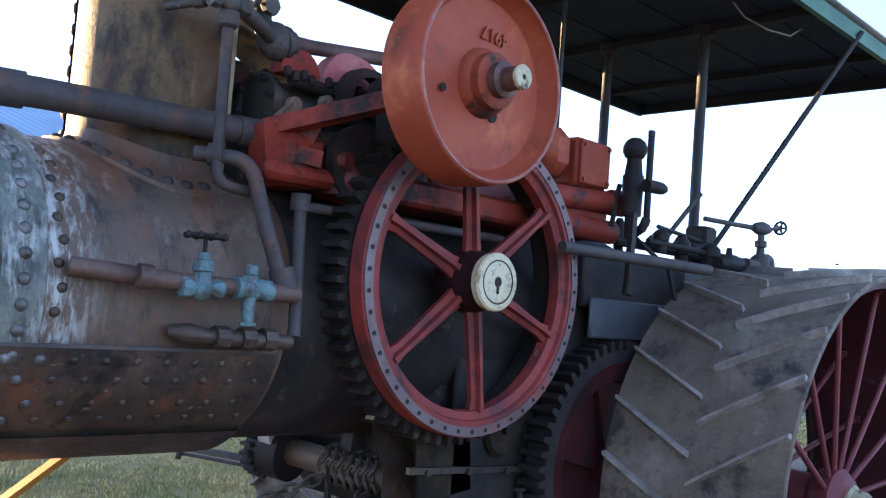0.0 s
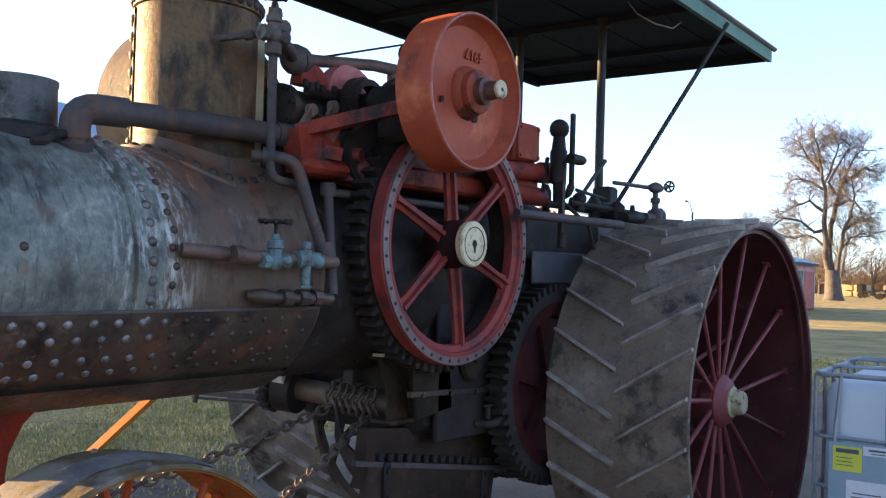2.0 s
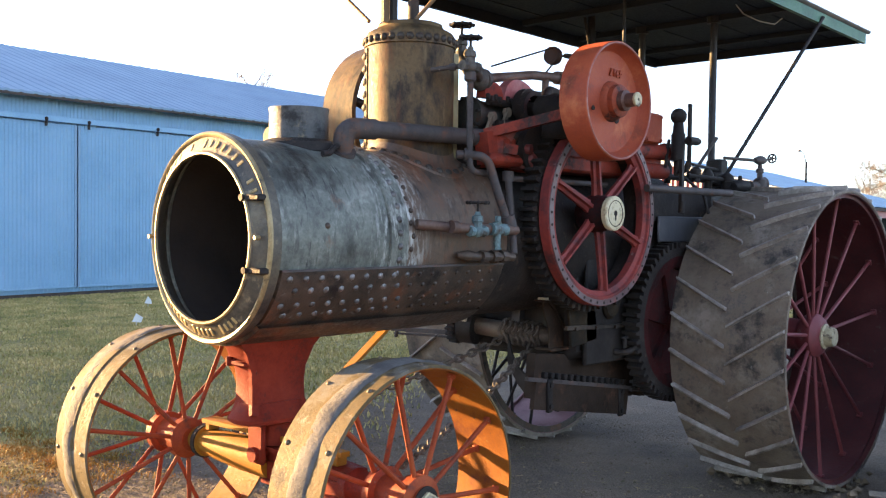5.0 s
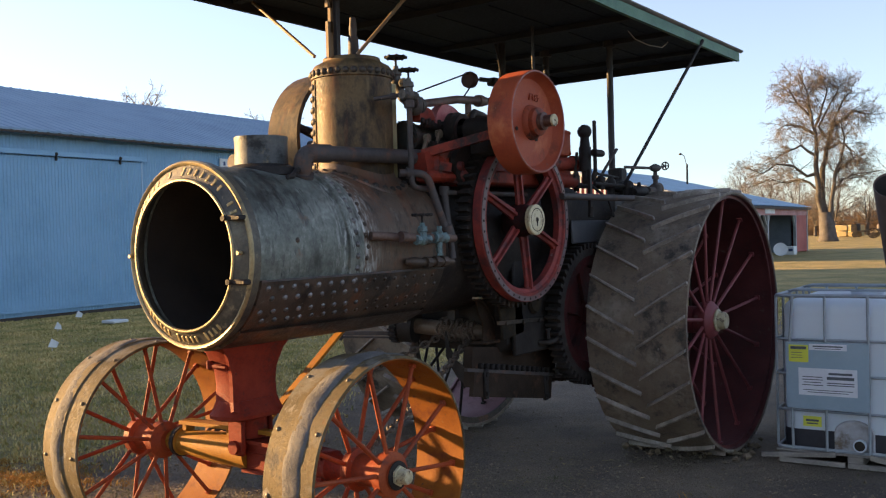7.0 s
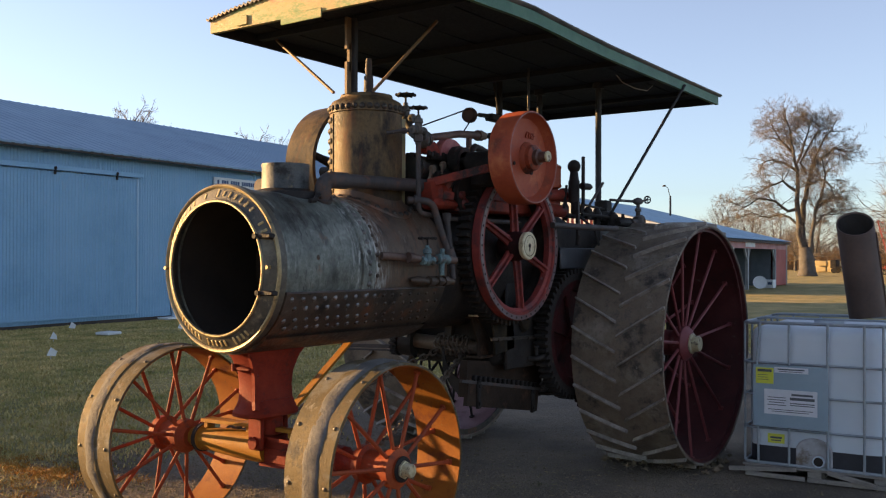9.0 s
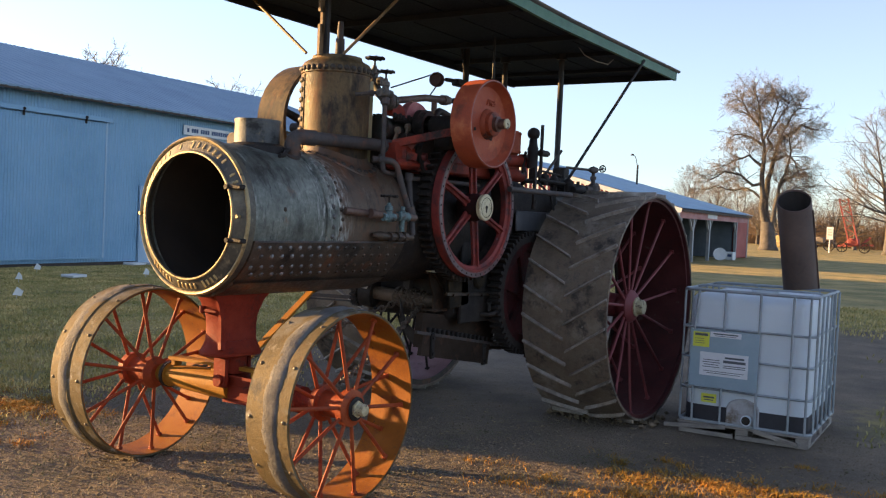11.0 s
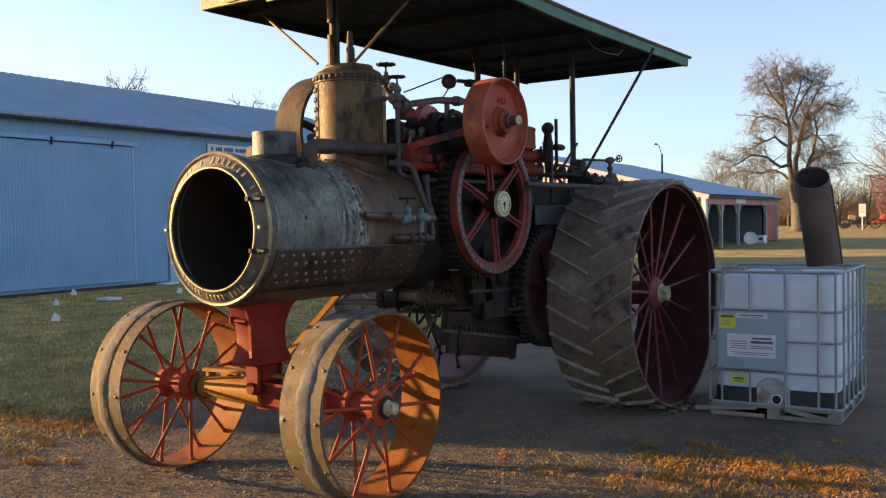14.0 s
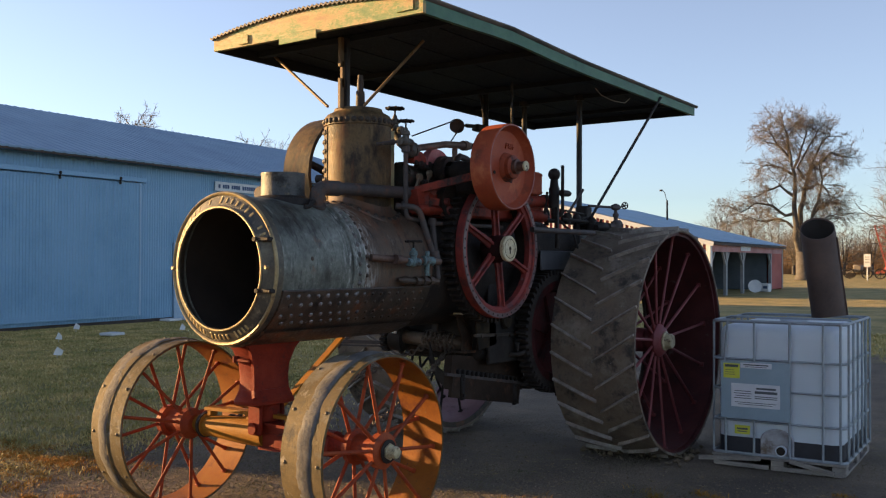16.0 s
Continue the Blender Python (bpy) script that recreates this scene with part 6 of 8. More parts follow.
def build_pulley():
    """The belt pulley on the crankshaft's end, dished face outwards, and the flywheel on the other side."""
    y, z, R = 1.805, 2.275, 0.297
    ax = along_x(0.865, y, z)
    bm = bmesh.new()
    lathe(bm, [(0.0, -0.030), (0.08, -0.028), (R - 0.085, -0.040), (R - 0.045, -0.034), (R - 0.020, 0.0), (R - 0.014, 0.022), (R - 0.006, 0.026), (R, 0.020), (R + 0.003, -0.055), (R, -0.135), (R - 0.018, -0.135), (R - 0.020, -0.06), (R - 0.06, -0.055), (0.0, -0.05)], ax, 96, False)
    pulley = part("belt_pulley", bm, PULLEY, engine, "orange-red dished belt pulley with casting number", 40)
    bm = bmesh.new()
    lathe(bm, [(R - 0.0135, 0.0235), (R - 0.009, 0.0275), (R - 0.005, 0.0268), (R - 0.003, 0.0225), (R - 0.009, 0.021)], ax, 96)
    part("worn_lip", bm, material("scuffed_lip_paint", [(0.22, 0.06, 0.04), (0.28, 0.11, 0.085), (0.36, 0.24, 0.21)], (0.4, 0.6), 0.1, 40, 9, 0.1), pulley, "paint scuffed pale along the rim lip")
    bm = bmesh.new()
    lathe(bm, [(0.105, -0.035), (0.098, -0.012), (0.085, 0.0), (0.082, 0.028), (0.07, 0.034), (0.0, 0.034)], ax, 36, False)
    hub = part("hub", bm, material("grimy_pulley_hub", [(0.16, 0.034, 0.017), (0.24, 0.049, 0.021), (0.29, 0.068, 0.028)], (0.5, 0.75), 0.0, 70, 9, 0.25, spec=0.25, over=[((0.04, 0.02, 0.015), (1, 1, 1), 12, 0.50, 0.64)]), pulley, "raised grimy hub boss")
    bm = bmesh.new()
    lathe(bm, [(0.0, 0.02), (0.050, 0.02), (0.052, 0.062), (0.036, 0.068), (0.033, 0.118), (0.0, 0.118)], ax, 20, False)
    part("shaft_end", bm, material("dark_worn_shaft", [(0.045, 0.022, 0.018), (0.09, 0.045, 0.034), (0.16, 0.10, 0.075)], (0.4, 0.65), 0.3, 60, 10, 0.2), pulley, "dark worn shaft end")
    bm = bmesh.new()
    lathe(bm, [(0.0, 0.116), (0.034, 0.116), (0.036, 0.126), (0.032, 0.131), (0.009, 0.131), (0.007, 0.126), (0.0, 0.126)], ax, 20, False)
    part("shaft_cap", bm, DIRTYCREAM, pulley, "dirty cream painted shaft end")
    bm = bmesh.new()
    lathe(bm, [(0.0, 0.1265), (0.008, 0.1265), (0.008, 0.1275), (0.0, 0.1275)], ax, 10, False)
    part("centre_mark", bm, SOOT, pulley, "dark centre hole")
    for a, r, s in ((196, 0.165, 0.012), (300, 0.10, 0.020), (20, 0.09, 0.016)):
        hb = bmesh.new()
        c = ax @ Vector((-r * math.sin(radians(a)), r * math.cos(radians(a)), -0.030))
        lathe(hb, [(s, 0.0), (s, 0.004), (0.0, 0.004)], along_x(c.x - 0.0, c.y, c.z), 12, False)
        part("bolt_hole", hb, SOOT, pulley, "dark bolt hole")
    font = bpy.data.curves.new("casting_number", "FONT")
    font.body, font.size, font.extrude, font.align_x, font.align_y = "4917", 0.058, 0.005, "CENTER", "CENTER"
    tmp = new("casting_number", font)
    dg = bpy.context.evaluated_depsgraph_get()
    me = bpy.data.meshes.new_from_object(tmp.evaluated_get(dg))
    bpy.data.objects.remove(tmp)
    me.materials.clear()
    me.materials.append(PULLEY)
    m = Matrix.Translation((0.837, y + 0.035, z + 0.150)) @ Matrix(((0, 0, 1, 0), (1, 0, 0, 0), (0, 1, 0, 0), (0, 0, 0, 1))) @ Matrix.Rotation(math.pi - 0.05, 4, "Z")
    piece("casting_number", me, pulley, m, "raised casting number, upside down")
    bm = bmesh.new()
    tube(bm, [(-0.95, y, z), (0.88, y, z)], 0.038, 16)
    part("crankshaft", bm, BLACK, engine, "dark crankshaft")
    fx = along_x(-0.72, 1.78, 2.275)
    RF = 0.46
    bm = bmesh.new()
    lathe(bm, [(RF, -0.13), (RF + 0.006, 0.0), (RF, 0.13), (RF - 0.03, 0.13), (RF - 0.035, 0.0), (RF - 0.03, -0.13)], fx, 96)
    fly = part("flywheel", bm, DOME, engine, "sunlit rusty flywheel rim behind the dome", 40)
    sm = bmesh.new()
    tube(sm, [(0.05, 0, 0), (RF - 0.03, 0, 0)], [0.035, 0.024], 10)
    me = to_mesh("spoke", sm, BLACK)
    for k in range(6):
        piece("spoke", me, fly, fx @ Matrix.Rotation(math.pi / 3 * k + 0.25, 4, "Z"))
    bm = bmesh.new()
    lathe(bm, [(0.0, -0.09), (0.08, -0.09), (0.09, 0.0), (0.08, 0.09), (0.0, 0.09)], fx, 24, False)
    part("hub", bm, BLACK, fly)


def valve(parent, at, s=1.0, body=PIPE, stem=PIPE, axis="y", wheel=0.05):
    """A globe valve: body with two ends, bonnet, stem and handwheel on top."""
    v = Vector(at)
    bm = bmesh.new()
    d = Vector((0, 1, 0)) if axis == "y" else Vector((1, 0, 0))
    tube(bm, [v - d * 0.07 * s, v - d * 0.05 * s, v - d * 0.03 * s, v + d * 0.03 * s, v + d * 0.05 * s, v + d * 0.07 * s], [0.03 * s, 0.034 * s, 0.022 * s, 0.022 * s, 0.034 * s, 0.03 * s], 8)
    ball(bm, v, 0.036 * s, 12)
    tube(bm, [v, v + Vector((0, 0, 0.05 * s)), v + Vector((0, 0, 0.055 * s)), v + Vector((0, 0, 0.085 * s)), v + Vector((0, 0, 0.09 * s)), v + Vector((0, 0, 0.11 * s))], [0.03 * s, 0.026 * s, 0.034 * s, 0.03 * s, 0.018 * s, 0.014 * s], 8)
    vb = part("valve", bm, body, parent, "globe valve")
    bm = bmesh.new()
    tube(bm, [v + Vector((0, 0, 0.1 * s)), v + Vector((0, 0, 0.165 * s))], 0.007 * s, 8)
    part("stem", bm, stem, vb)
    bm = bmesh.new()
    top = v + Vector((0, 0, 0.16 * s))
    ring = [(wheel + 0.008 * s * math.cos(q), 0.008 * s * math.sin(q)) for q in (2 * math.pi * k / 6 for k in range(6))]
    lathe(bm, ring, upright(*top), 24)
    for k in range(4):
        a = math.pi / 2 * k + 0.3
        tube(bm, [top, top + Vector((wheel * math.cos(a), wheel * math.sin(a), 0))], 0.006 * s, 6)
    for k in range(8):
        a = math.pi / 4 * k
        ball(bm, top + Vector(((wheel + 0.006 * s) * math.cos(a), (wheel + 0.006 * s) * math.sin(a), 0)), 0.012 * s, 6)
    part("handwheel", bm, stem, vb, "scalloped handwheel")
    return vb


def build_pipes():
    # main steam pipe from the smokebox elbow back to the cylinders
    bm = bmesh.new()
    tube(bm, bend((0.19, 0.585, 1.95), (0.21, 0.575, 2.082), (0.25, 0.80, 2.085), 0.07) + [(0.27, 1.10, 2.09), (0.295, 1.47, 2.095)], 0.041, 16)
    tube(bm, bend((0.195, 0.582, 1.99), (0.21, 0.575, 2.082), (0.235, 0.74, 2.085), 0.065), 0.049, 16)
    tube(bm, [(0.287, 1.34, 2.093), (0.296, 1.48, 2.095)], 0.046, 16)
    tube(bm, [(0.17, 0.59, 1.94), (0.195, 0.582, 1.985)], 0.062, 16)
    part("exhaust_pipe", bm, PIPE, engine, "thick rusty exhaust pipe with an elbow")
    # upright feed pipe beside the dome, its valve on top, and the throttle valve behind it
    DULL = material("dull_valve_iron", [(0.045, 0.043, 0.038), (0.08, 0.075, 0.064), (0.115, 0.10, 0.082)], (0.5, 0.75), 0.25, 70, 9, 0.3, over=[((0.03, 0.027, 0.025), (1, 1, 1), 18, 0.55, 0.68)])
    bm = bmesh.new()
    tube(bm, bend((0.415, 1.205, 2.38), (0.41, 1.215, 1.91), (0.42, 1.34, 1.90), 0.05), 0.0165, 12)
    tube(bm, [(0.415, 1.205, 2.345), (0.415, 1.205, 2.352), (0.415, 1.205, 2.388), (0.415, 1.205, 2.395)], [0.022, 0.030, 0.030, 0.022], 8)
    part("feed_pipe", bm, PIPE, engine, "upright grey feed pipe with a hexagon union")
    valve(engine, (0.415, 1.205, 2.418), 0.88, DULL, BLACK, "y", 0.045)
    bm = bmesh.new()
    tube(bm, [(0.41, 1.19, 2.425), (0.34, 1.145, 2.415), (0.25, 1.10, 2.405)], 0.012, 10)
    tube(bm, [(0.36, 1.158, 2.418), (0.335, 1.142, 2.414)], 0.019, 8)
    part("gauge_rod", bm, PIPE, engine, "short cross rod to the dome")
    bm = bmesh.new()
    tube(bm, [(0.41, 1.23, 2.42), (0.33, 1.36, 2.41), (0.25, 1.46, 2.405)], 0.024, 12)
    ball(bm, (0.24, 1.475, 2.405), 0.062, 14, (0.8, 1, 1))
    tube(bm, [(0.24, 1.495, 2.405), (0.235, 1.515, 2.41), (0.234, 1.52, 2.41), (0.23, 1.545, 2.415)], [0.05, 0.055, 0.042, 0.042], 14)
    tube(bm, [(0.23, 1.47, 2.41), (0.12, 1.51, 2.47), (0.065, 1.53, 2.54)], [0.035, 0.03, 0.034], 12)
    part("throttle_casting", bm, DULL, engine, "rounded grey pipe casting joining the valves")
    valve(engine, (0.06, 1.53, 2.555), 1.02, DULL, BLACK, "x", 0.055)
    # slanting pipe down the barrel's flank with its tee
    bm = bmesh.new()
    tube(bm, bend((0.36, 1.17, 1.99), (0.46, 1.29, 1.985), (0.49, 1.34, 1.80), 0.06) + [(0.522, 1.40, 1.62)], 0.022, 12)
    tube(bm, [(0.385, 1.20, 1.99), (0.41, 1.23, 1.99)], 0.033, 12)
    tube(bm, [(0.514, 1.385, 1.69), (0.523, 1.40, 1.63)], 0.036, 12)
    part("drain_pipe", bm, PIPE, engine, "slanting grey pipe")
    bm = bmesh.new()
    tube(bm, [(0.42, 1.50, 1.90), (0.50, 1.46, 1.50)], 0.019, 12)
    tube(bm, [(0.42, 1.50, 1.87), (0.42, 1.50, 1.92)], 0.03, 12)
    tube(bm, [(0.42, 1.50, 1.885), (0.42, 2.4, 1.885)], 0.016, 10)
    part("try_pipe", bm, PIPE, engine, "thin upright pipe")
    # cock line along the barrel
    bm = bmesh.new()
    tube(bm, [(0.44, 0.82, 1.645), (0.47, 0.90, 1.64), (0.53, 1.0, 1.63), (0.54, 1.40, 1.62), (0.53, 1.43, 1.62)], 0.024, 12)
    tube(bm, [(0.535, 0.95, 1.635), (0.54, 0.985, 1.633)], 0.031, 12)
    part("blowoff_pipe", bm, material("rusty_pipe", [(0.06, 0.035, 0.028), (0.12, 0.075, 0.055), (0.15, 0.12, 0.10)], (0.5, 0.75), 0.2, 60, 7, 0.2), engine, "rusty pipe run with brass valves")
    valve(engine, (0.55, 1.12, 1.615), 0.85, BRASSGREEN, BLACK, "y", 0.045)
    bm = bmesh.new()
    tube(bm, [(0.548, 1.22, 1.625), (0.548, 1.33, 1.622)], 0.031, 10)
    tube(bm, [(0.55, 1.265, 1.66), (0.55, 1.265, 1.55), (0.555, 1.265, 1.53)], [0.022, 0.018, 0.012], 10)
    box(bm, (0.555, 1.265, 1.53), (0.012, 0.05, 0.012), None, 0.003)
    box(bm, (0.555, 1.265, 1.675), (0.02, 0.03, 0.03), None, 0.004)
    part("pet_cock", bm, BRASSGREEN, engine, "green verdigris pet cock")
    bm = bmesh.new()
    tube(bm, [(0.44, 1.10, 1.50), (0.47, 1.14, 1.495), (0.49, 1.18, 1.49), (0.51, 1.44, 1.485)], [0.014, 0.03, 0.022, 0.022], 10)
    for y in (1.22, 1.30, 1.37):
        tube(bm, [(0.50, y - 0.02, 1.49), (0.50, y + 0.02, 1.489)], 0.032, 8)
    part("check_valve", bm, BELLY, engine, "dark check valve line")
    # rail pipe along the gears to the rear
    bm = bmesh.new()
    tube(bm, [(0.66, 2.45, 1.865), (0.75, 3.30, 1.858)], 0.022, 12)
    part("rail_pipe", bm, PIPE, engine, "long side pipe")


def build_engine_works():
    """Cylinders, frame and valve gear on top of the boiler."""
    top = ZC + 0.42
    bm = bmesh.new()
    box(bm, (0.30, 1.52, 2.03), (0.22, 0.16, 0.17), None, 0.03)
    box(bm, (0.30, 1.78, 2.00), (0.12, 0.18, 0.14), None, 0.04)
    box(bm, (0.40, 1.50, 1.98), (0.06, 0.26, 0.06), None, 0.02)
    box(bm, (0.20, 2.2, 1.985), (0.50, 1.0, 0.09), None, 0.015)
    box(bm, (-0.20, 2.2, 1.985), (0.30, 1.4, 0.09), None, 0.015)
    frame_ = part("engine_frame", bm, RED, engine, "faded red cast engine frame")
    bm = bmesh.new()
    beam(bm, (0.33, 1.42, 2.11), (0.66, 1.62, 2.205), 0.06, 0.05)
    beam(bm, (0.66, 1.62, 2.205), (0.70, 1.82, 2.215), 0.055, 0.05)
    beam(bm, (0.34, 1.42, 2.12), (0.35, 1.44, 1.96), 0.10, 0.09, (1, 0, 0))
    beam(bm, (0.35, 1.44, 2.05), (0.42, 1.56, 2.03), 0.06, 0.05)
    part("frame_arm", bm, RED, frame_, "red bearing arm")
    bm = bmesh.new()
    web = [(0.34, 1.47, 1.95), (0.34, 1.47, 2.11), (0.46, 1.535, 2.145), (0.41, 1.53, 2.07), (0.40, 1.55, 2.0), (0.41, 1.60, 1.95)]
    q = [[bm.verts.new((x - d, y, z)) for x, y, z in web] for d in (0.0, 0.025)]
    bm.faces.new(q[0])
    bm.faces.new(q[1][::-1])
    for k in range(6):
        bm.faces.new((q[0][k], q[1][k], q[1][(k + 1) % 6], q[0][(k + 1) % 6]))
    bmesh.ops.recalc_face_normals(bm, faces=bm.faces)
    part("web_plate", bm, material("grease_stained_red", [(0.03, 0.012, 0.01), (0.10, 0.02, 0.016), (0.20, 0.035, 0.024)], (0.45, 0.75), 0.0, 40, 7, 0.35), frame_, "grease-stained red web under the arm")
    # lumpy greasy castings and a dark shaft in the hollow under the arm
    bm = bmesh.new()
    loft(bm, [(1.94, 0.07, 0.10), (1.98, 0.065, 0.12), (2.03, 0.05, 0.11), (2.075, 0.04, 0.06), (2.10, 0.02, 0.03)], 0.6, (0.37, 1.72))
    ball(bm, (0.43, 1.68, 1.99), 0.045, 12, (0.7, 1, 1))
    ball(bm, (0.43, 1.77, 2.02), 0.036, 12, (0.7, 1.2, 1))
    tube(bm, [(0.40, 1.62, 2.045), (0.46, 1.64, 2.04)], 0.028, 10)
    part("crank_guard", bm, MATS["grease_stained_red"], frame_, "lumpy red casting blackened with grease", 60)
    bm = bmesh.new()
    box(bm, (0.17, 2.46, 2.05), (0.12, 1.0, 0.24), None, 0.03)
    box(bm, (0.235, 2.30, 2.07), (0.05, 0.22, 0.14), None, 0.02)
    tube(bm, [(0.23, 2.55, 1.98), (0.245, 2.62, 2.06), (0.23, 2.74, 2.09)], 0.022, 10)
    part("bed_casting", bm, MATS["grease_stained_red"], frame_, "greasy dark red bed casting behind the gear", 60)
    bm = bmesh.new()
    tube(bm, [(0.36, 1.58, 2.10), (0.40, 1.86, 2.13)], 0.032, 12)
    box(bm, (0.34, 1.64, 2.06), (0.06, 0.16, 0.10), None, 0.02)
    tube(bm, [(0.47, 1.84, 2.20), (0.47, 1.845, 2.03)], 0.011, 8)
    part("crank_shaft_web", bm, BLACK, frame_, "black shaft and hanging rod under the arm")
    for y, z in ((1.50, 2.02), (1.53, 1.98), (1.56, 2.08), (1.50, 2.075)):
        bm = bmesh.new()
        tube(bm, [(0.36, y, z), (0.39, y, z)], 0.013, 6)
        part("bolt", bm, BLACK, frame_)
    bm = bmesh.new()
    tube(bm, [(0.40, 1.80, 2.265), (0.62, 1.80, 2.265)], 0.075, 18)
    box(bm, (0.52, 1.80, 2.18), (0.16, 0.14, 0.16), None, 0.02)
    part("main_bearing", bm, BLACK, frame_, "black main bearing")
    GREENISH = material("greasy_grey_green_iron", [(0.026, 0.028, 0.024), (0.05, 0.052, 0.044), (0.085, 0.08, 0.066)], (0.4, 0.7), 0.25, 50, 6, 0.25, over=[((0.014, 0.013, 0.012), (1, 1, 1), 9, 0.54, 0.66), ((0.10, 0.04, 0.025), (1, 1, 1), 11, 0.60, 0.72)])
    for x, r in ((0.13, 0.088), (-0.22, 0.10)):
        bm = bmesh.new()
        tube(bm, [(x, 1.50, 2.225), (x, 1.53, 2.225), (x, 1.531, 2.225), (x, 1.93, 2.225), (x, 1.931, 2.225), (x, 1.965, 2.225)], [r * 1.18, r * 1.18, r, r, r * 1.15, r * 1.15], 28)
        cyl = part("cylinder", bm, GREENISH, engine, "greasy grey-green steam cylinder")
        for k in range(8):
            a = math.pi / 4 * k + 0.2
            bm = bmesh.new()
            tube(bm, [(x + r * 1.04 * math.cos(a), 1.478, 2.225 + r * 1.04 * math.sin(a)), (x + r * 1.04 * math.cos(a), 1.50, 2.225 + r * 1.04 * math.sin(a))], 0.011, 6)
            part("stud", bm, BLACK, cyl)
    bm = bmesh.new()
    box(bm, (-0.02, 1.74, 2.15), (0.16, 0.50, 0.34), None, 0.02)
    box(bm, (0.10, 1.43, 2.02), (0.34, 0.10, 0.17), None, 0.02)
    box(bm, (-0.02, 1.50, 2.33), (0.10, 0.10, 0.10), None, 0.02)
    # added block behind the dome, keeps the low sun off the cylinder flange
    box(bm, (-0.09, 1.415, 2.25), (0.15, 0.07, 0.36), None, 0.02)
    part("valve_chest", bm, BLACK, engine, "sooty black valve chest between the cylinders, with an added block shading the flange")
    # two half-round red castings over the cylinder, with a notched foot
    FADEDPINK = material("pale_pink_red_paint", [(0.27, 0.075, 0.075), (0.36, 0.12, 0.115), (0.42, 0.19, 0.18)], (0.5, 0.7), 0.0, 60, 7, 0.15, over=[((0.10, 0.05, 0.045), (1, 1, 1), 12, 0.58, 0.70)])
    for name, yc, r, skew_, mat, note in (("guide_casting", 1.575, 0.075, 0.0, RED, "dark red half-round casting"), ("valve_cover", 1.775, 0.112, 0.05, FADEDPINK, "pale red half-round casting with a notched foot")):
        bm = bmesh.new()
        rim = [(yc - r, 2.315)] + [(yc - r * math.cos(a) + skew_ * max(0.0, -math.cos(a)), 2.325 + r * math.sin(a)) for a in (math.pi * k / 14 for k in range(15))] + [(yc + r + skew_, 2.315)]
        q = [[bm.verts.new((x, y, z)) for y, z in rim] for x in (0.255, 0.195)]
        bm.faces.new(q[0])
        bm.faces.new(q[1][::-1])
        for k in range(len(rim)):
            bm.faces.new((q[0][k], q[1][k], q[1][(k + 1) % len(rim)], q[0][(k + 1) % len(rim)]))
        bmesh.ops.recalc_face_normals(bm, faces=bm.faces)
        cast = part(name, bm, mat, engine, note)
        bm = bmesh.new()
        for k in range(int(r / 0.016)):
            box(bm, (0.262, yc - r + 0.02 + 0.032 * k, 2.318 - 0.008 * (k % 2)), (0.02, 0.024, 0.034), None, 0.005)
        part("notched_foot", bm, BLACK, cast, "dark notched foot")
    # pale levers, a bent pipe and bright bits among the works
    TAN = material("worn_tan_lever", [(0.10, 0.075, 0.05), (0.20, 0.155, 0.105), (0.28, 0.22, 0.155)], (0.5, 0.75), 0.1, 60, 8, 0.2)
    for a, b in (((0.33, 1.43, 2.118), (0.27, 1.548, 2.215)), ((0.31, 1.59, 2.172), (0.26, 1.68, 2.25))):
        bm = bmesh.new()
        beam(bm, a, b, 0.016, 0.034)
        tube(bm, [Vector(b) + Vector((0.012, 0, 0)), Vector(b) - Vector((0.012, 0, 0))], 0.026, 12)
        part("lever_arm", bm, TAN, engine, "worn tan lever arm")
    bm = bmesh.new()
    tube(bm, [(0.29, 1.93, 2.20), (0.29, 1.94, 2.30), (0.28, 1.99, 2.38), (0.26, 2.06, 2.41), (0.25, 2.16, 2.40), (0.25, 2.30, 2.36)], 0.024, 12)
    part("bent_pipe", bm, BLACK, engine, "bent black oil pipe")
    bm = bmesh.new()
    beam(bm, (0.33, 2.02, 2.345), (0.33, 2.24, 2.365), 0.012, 0.014)
    part("brass_strip", bm, BRASS, engine, "bright brass strip")
    for k in range(6):
        bm = bmesh.new()
        z = 2.27 + 0.026 * k
        tube(bm, [(0.30 - 0.03 * k, 1.98, z), (0.30 - 0.03 * k, 2.42, z + 0.02)], 0.009 + 0.003 * (k % 2), 8)
        tube(bm, [(0.30 - 0.03 * k, 2.10 + 0.05 * k, z + 0.006), (0.30 - 0.03 * k, 2.14 + 0.05 * k, z + 0.008)], 0.019, 8)
        part("slide_rod", bm, GREENISH if k % 2 else BLACK, engine, "thin greasy slide rod")
    bm = bmesh.new()
    tube(bm, [(0.235, 1.54, 2.415), (0.185, 1.66, 2.44), (0.10, 2.10, 2.515), (0.05, 2.50, 2.545)], [0.028, 0.025, 0.026, 0.030], 16)
    tube(bm, [(0.08, 2.25, 2.53), (0.08, 2.25, 2.36)], 0.022, 12)
    tube(bm, [(0.065, 2.38, 2.536), (0.058, 2.44, 2.541)], 0.040, 14)
    part("steam_pipe", bm, material("rusty_pipe", [(0.06, 0.035, 0.028), (0.12, 0.075, 0.055), (0.15, 0.12, 0.10)], (0.5, 0.75), 0.2, 60, 7, 0.2), engine, "rusty steam pipe above the cylinders")
    bm = bmesh.new()
    tube(bm, [(0.21, 2.36, 2.43), (0.21, 2.36, 2.50), (0.21, 2.36, 2.505), (0.21, 2.36, 2.54)], [0.03, 0.028, 0.04, 0.035], 12)
    part("lubricator", bm, BLACK, engine, "black lubricator")
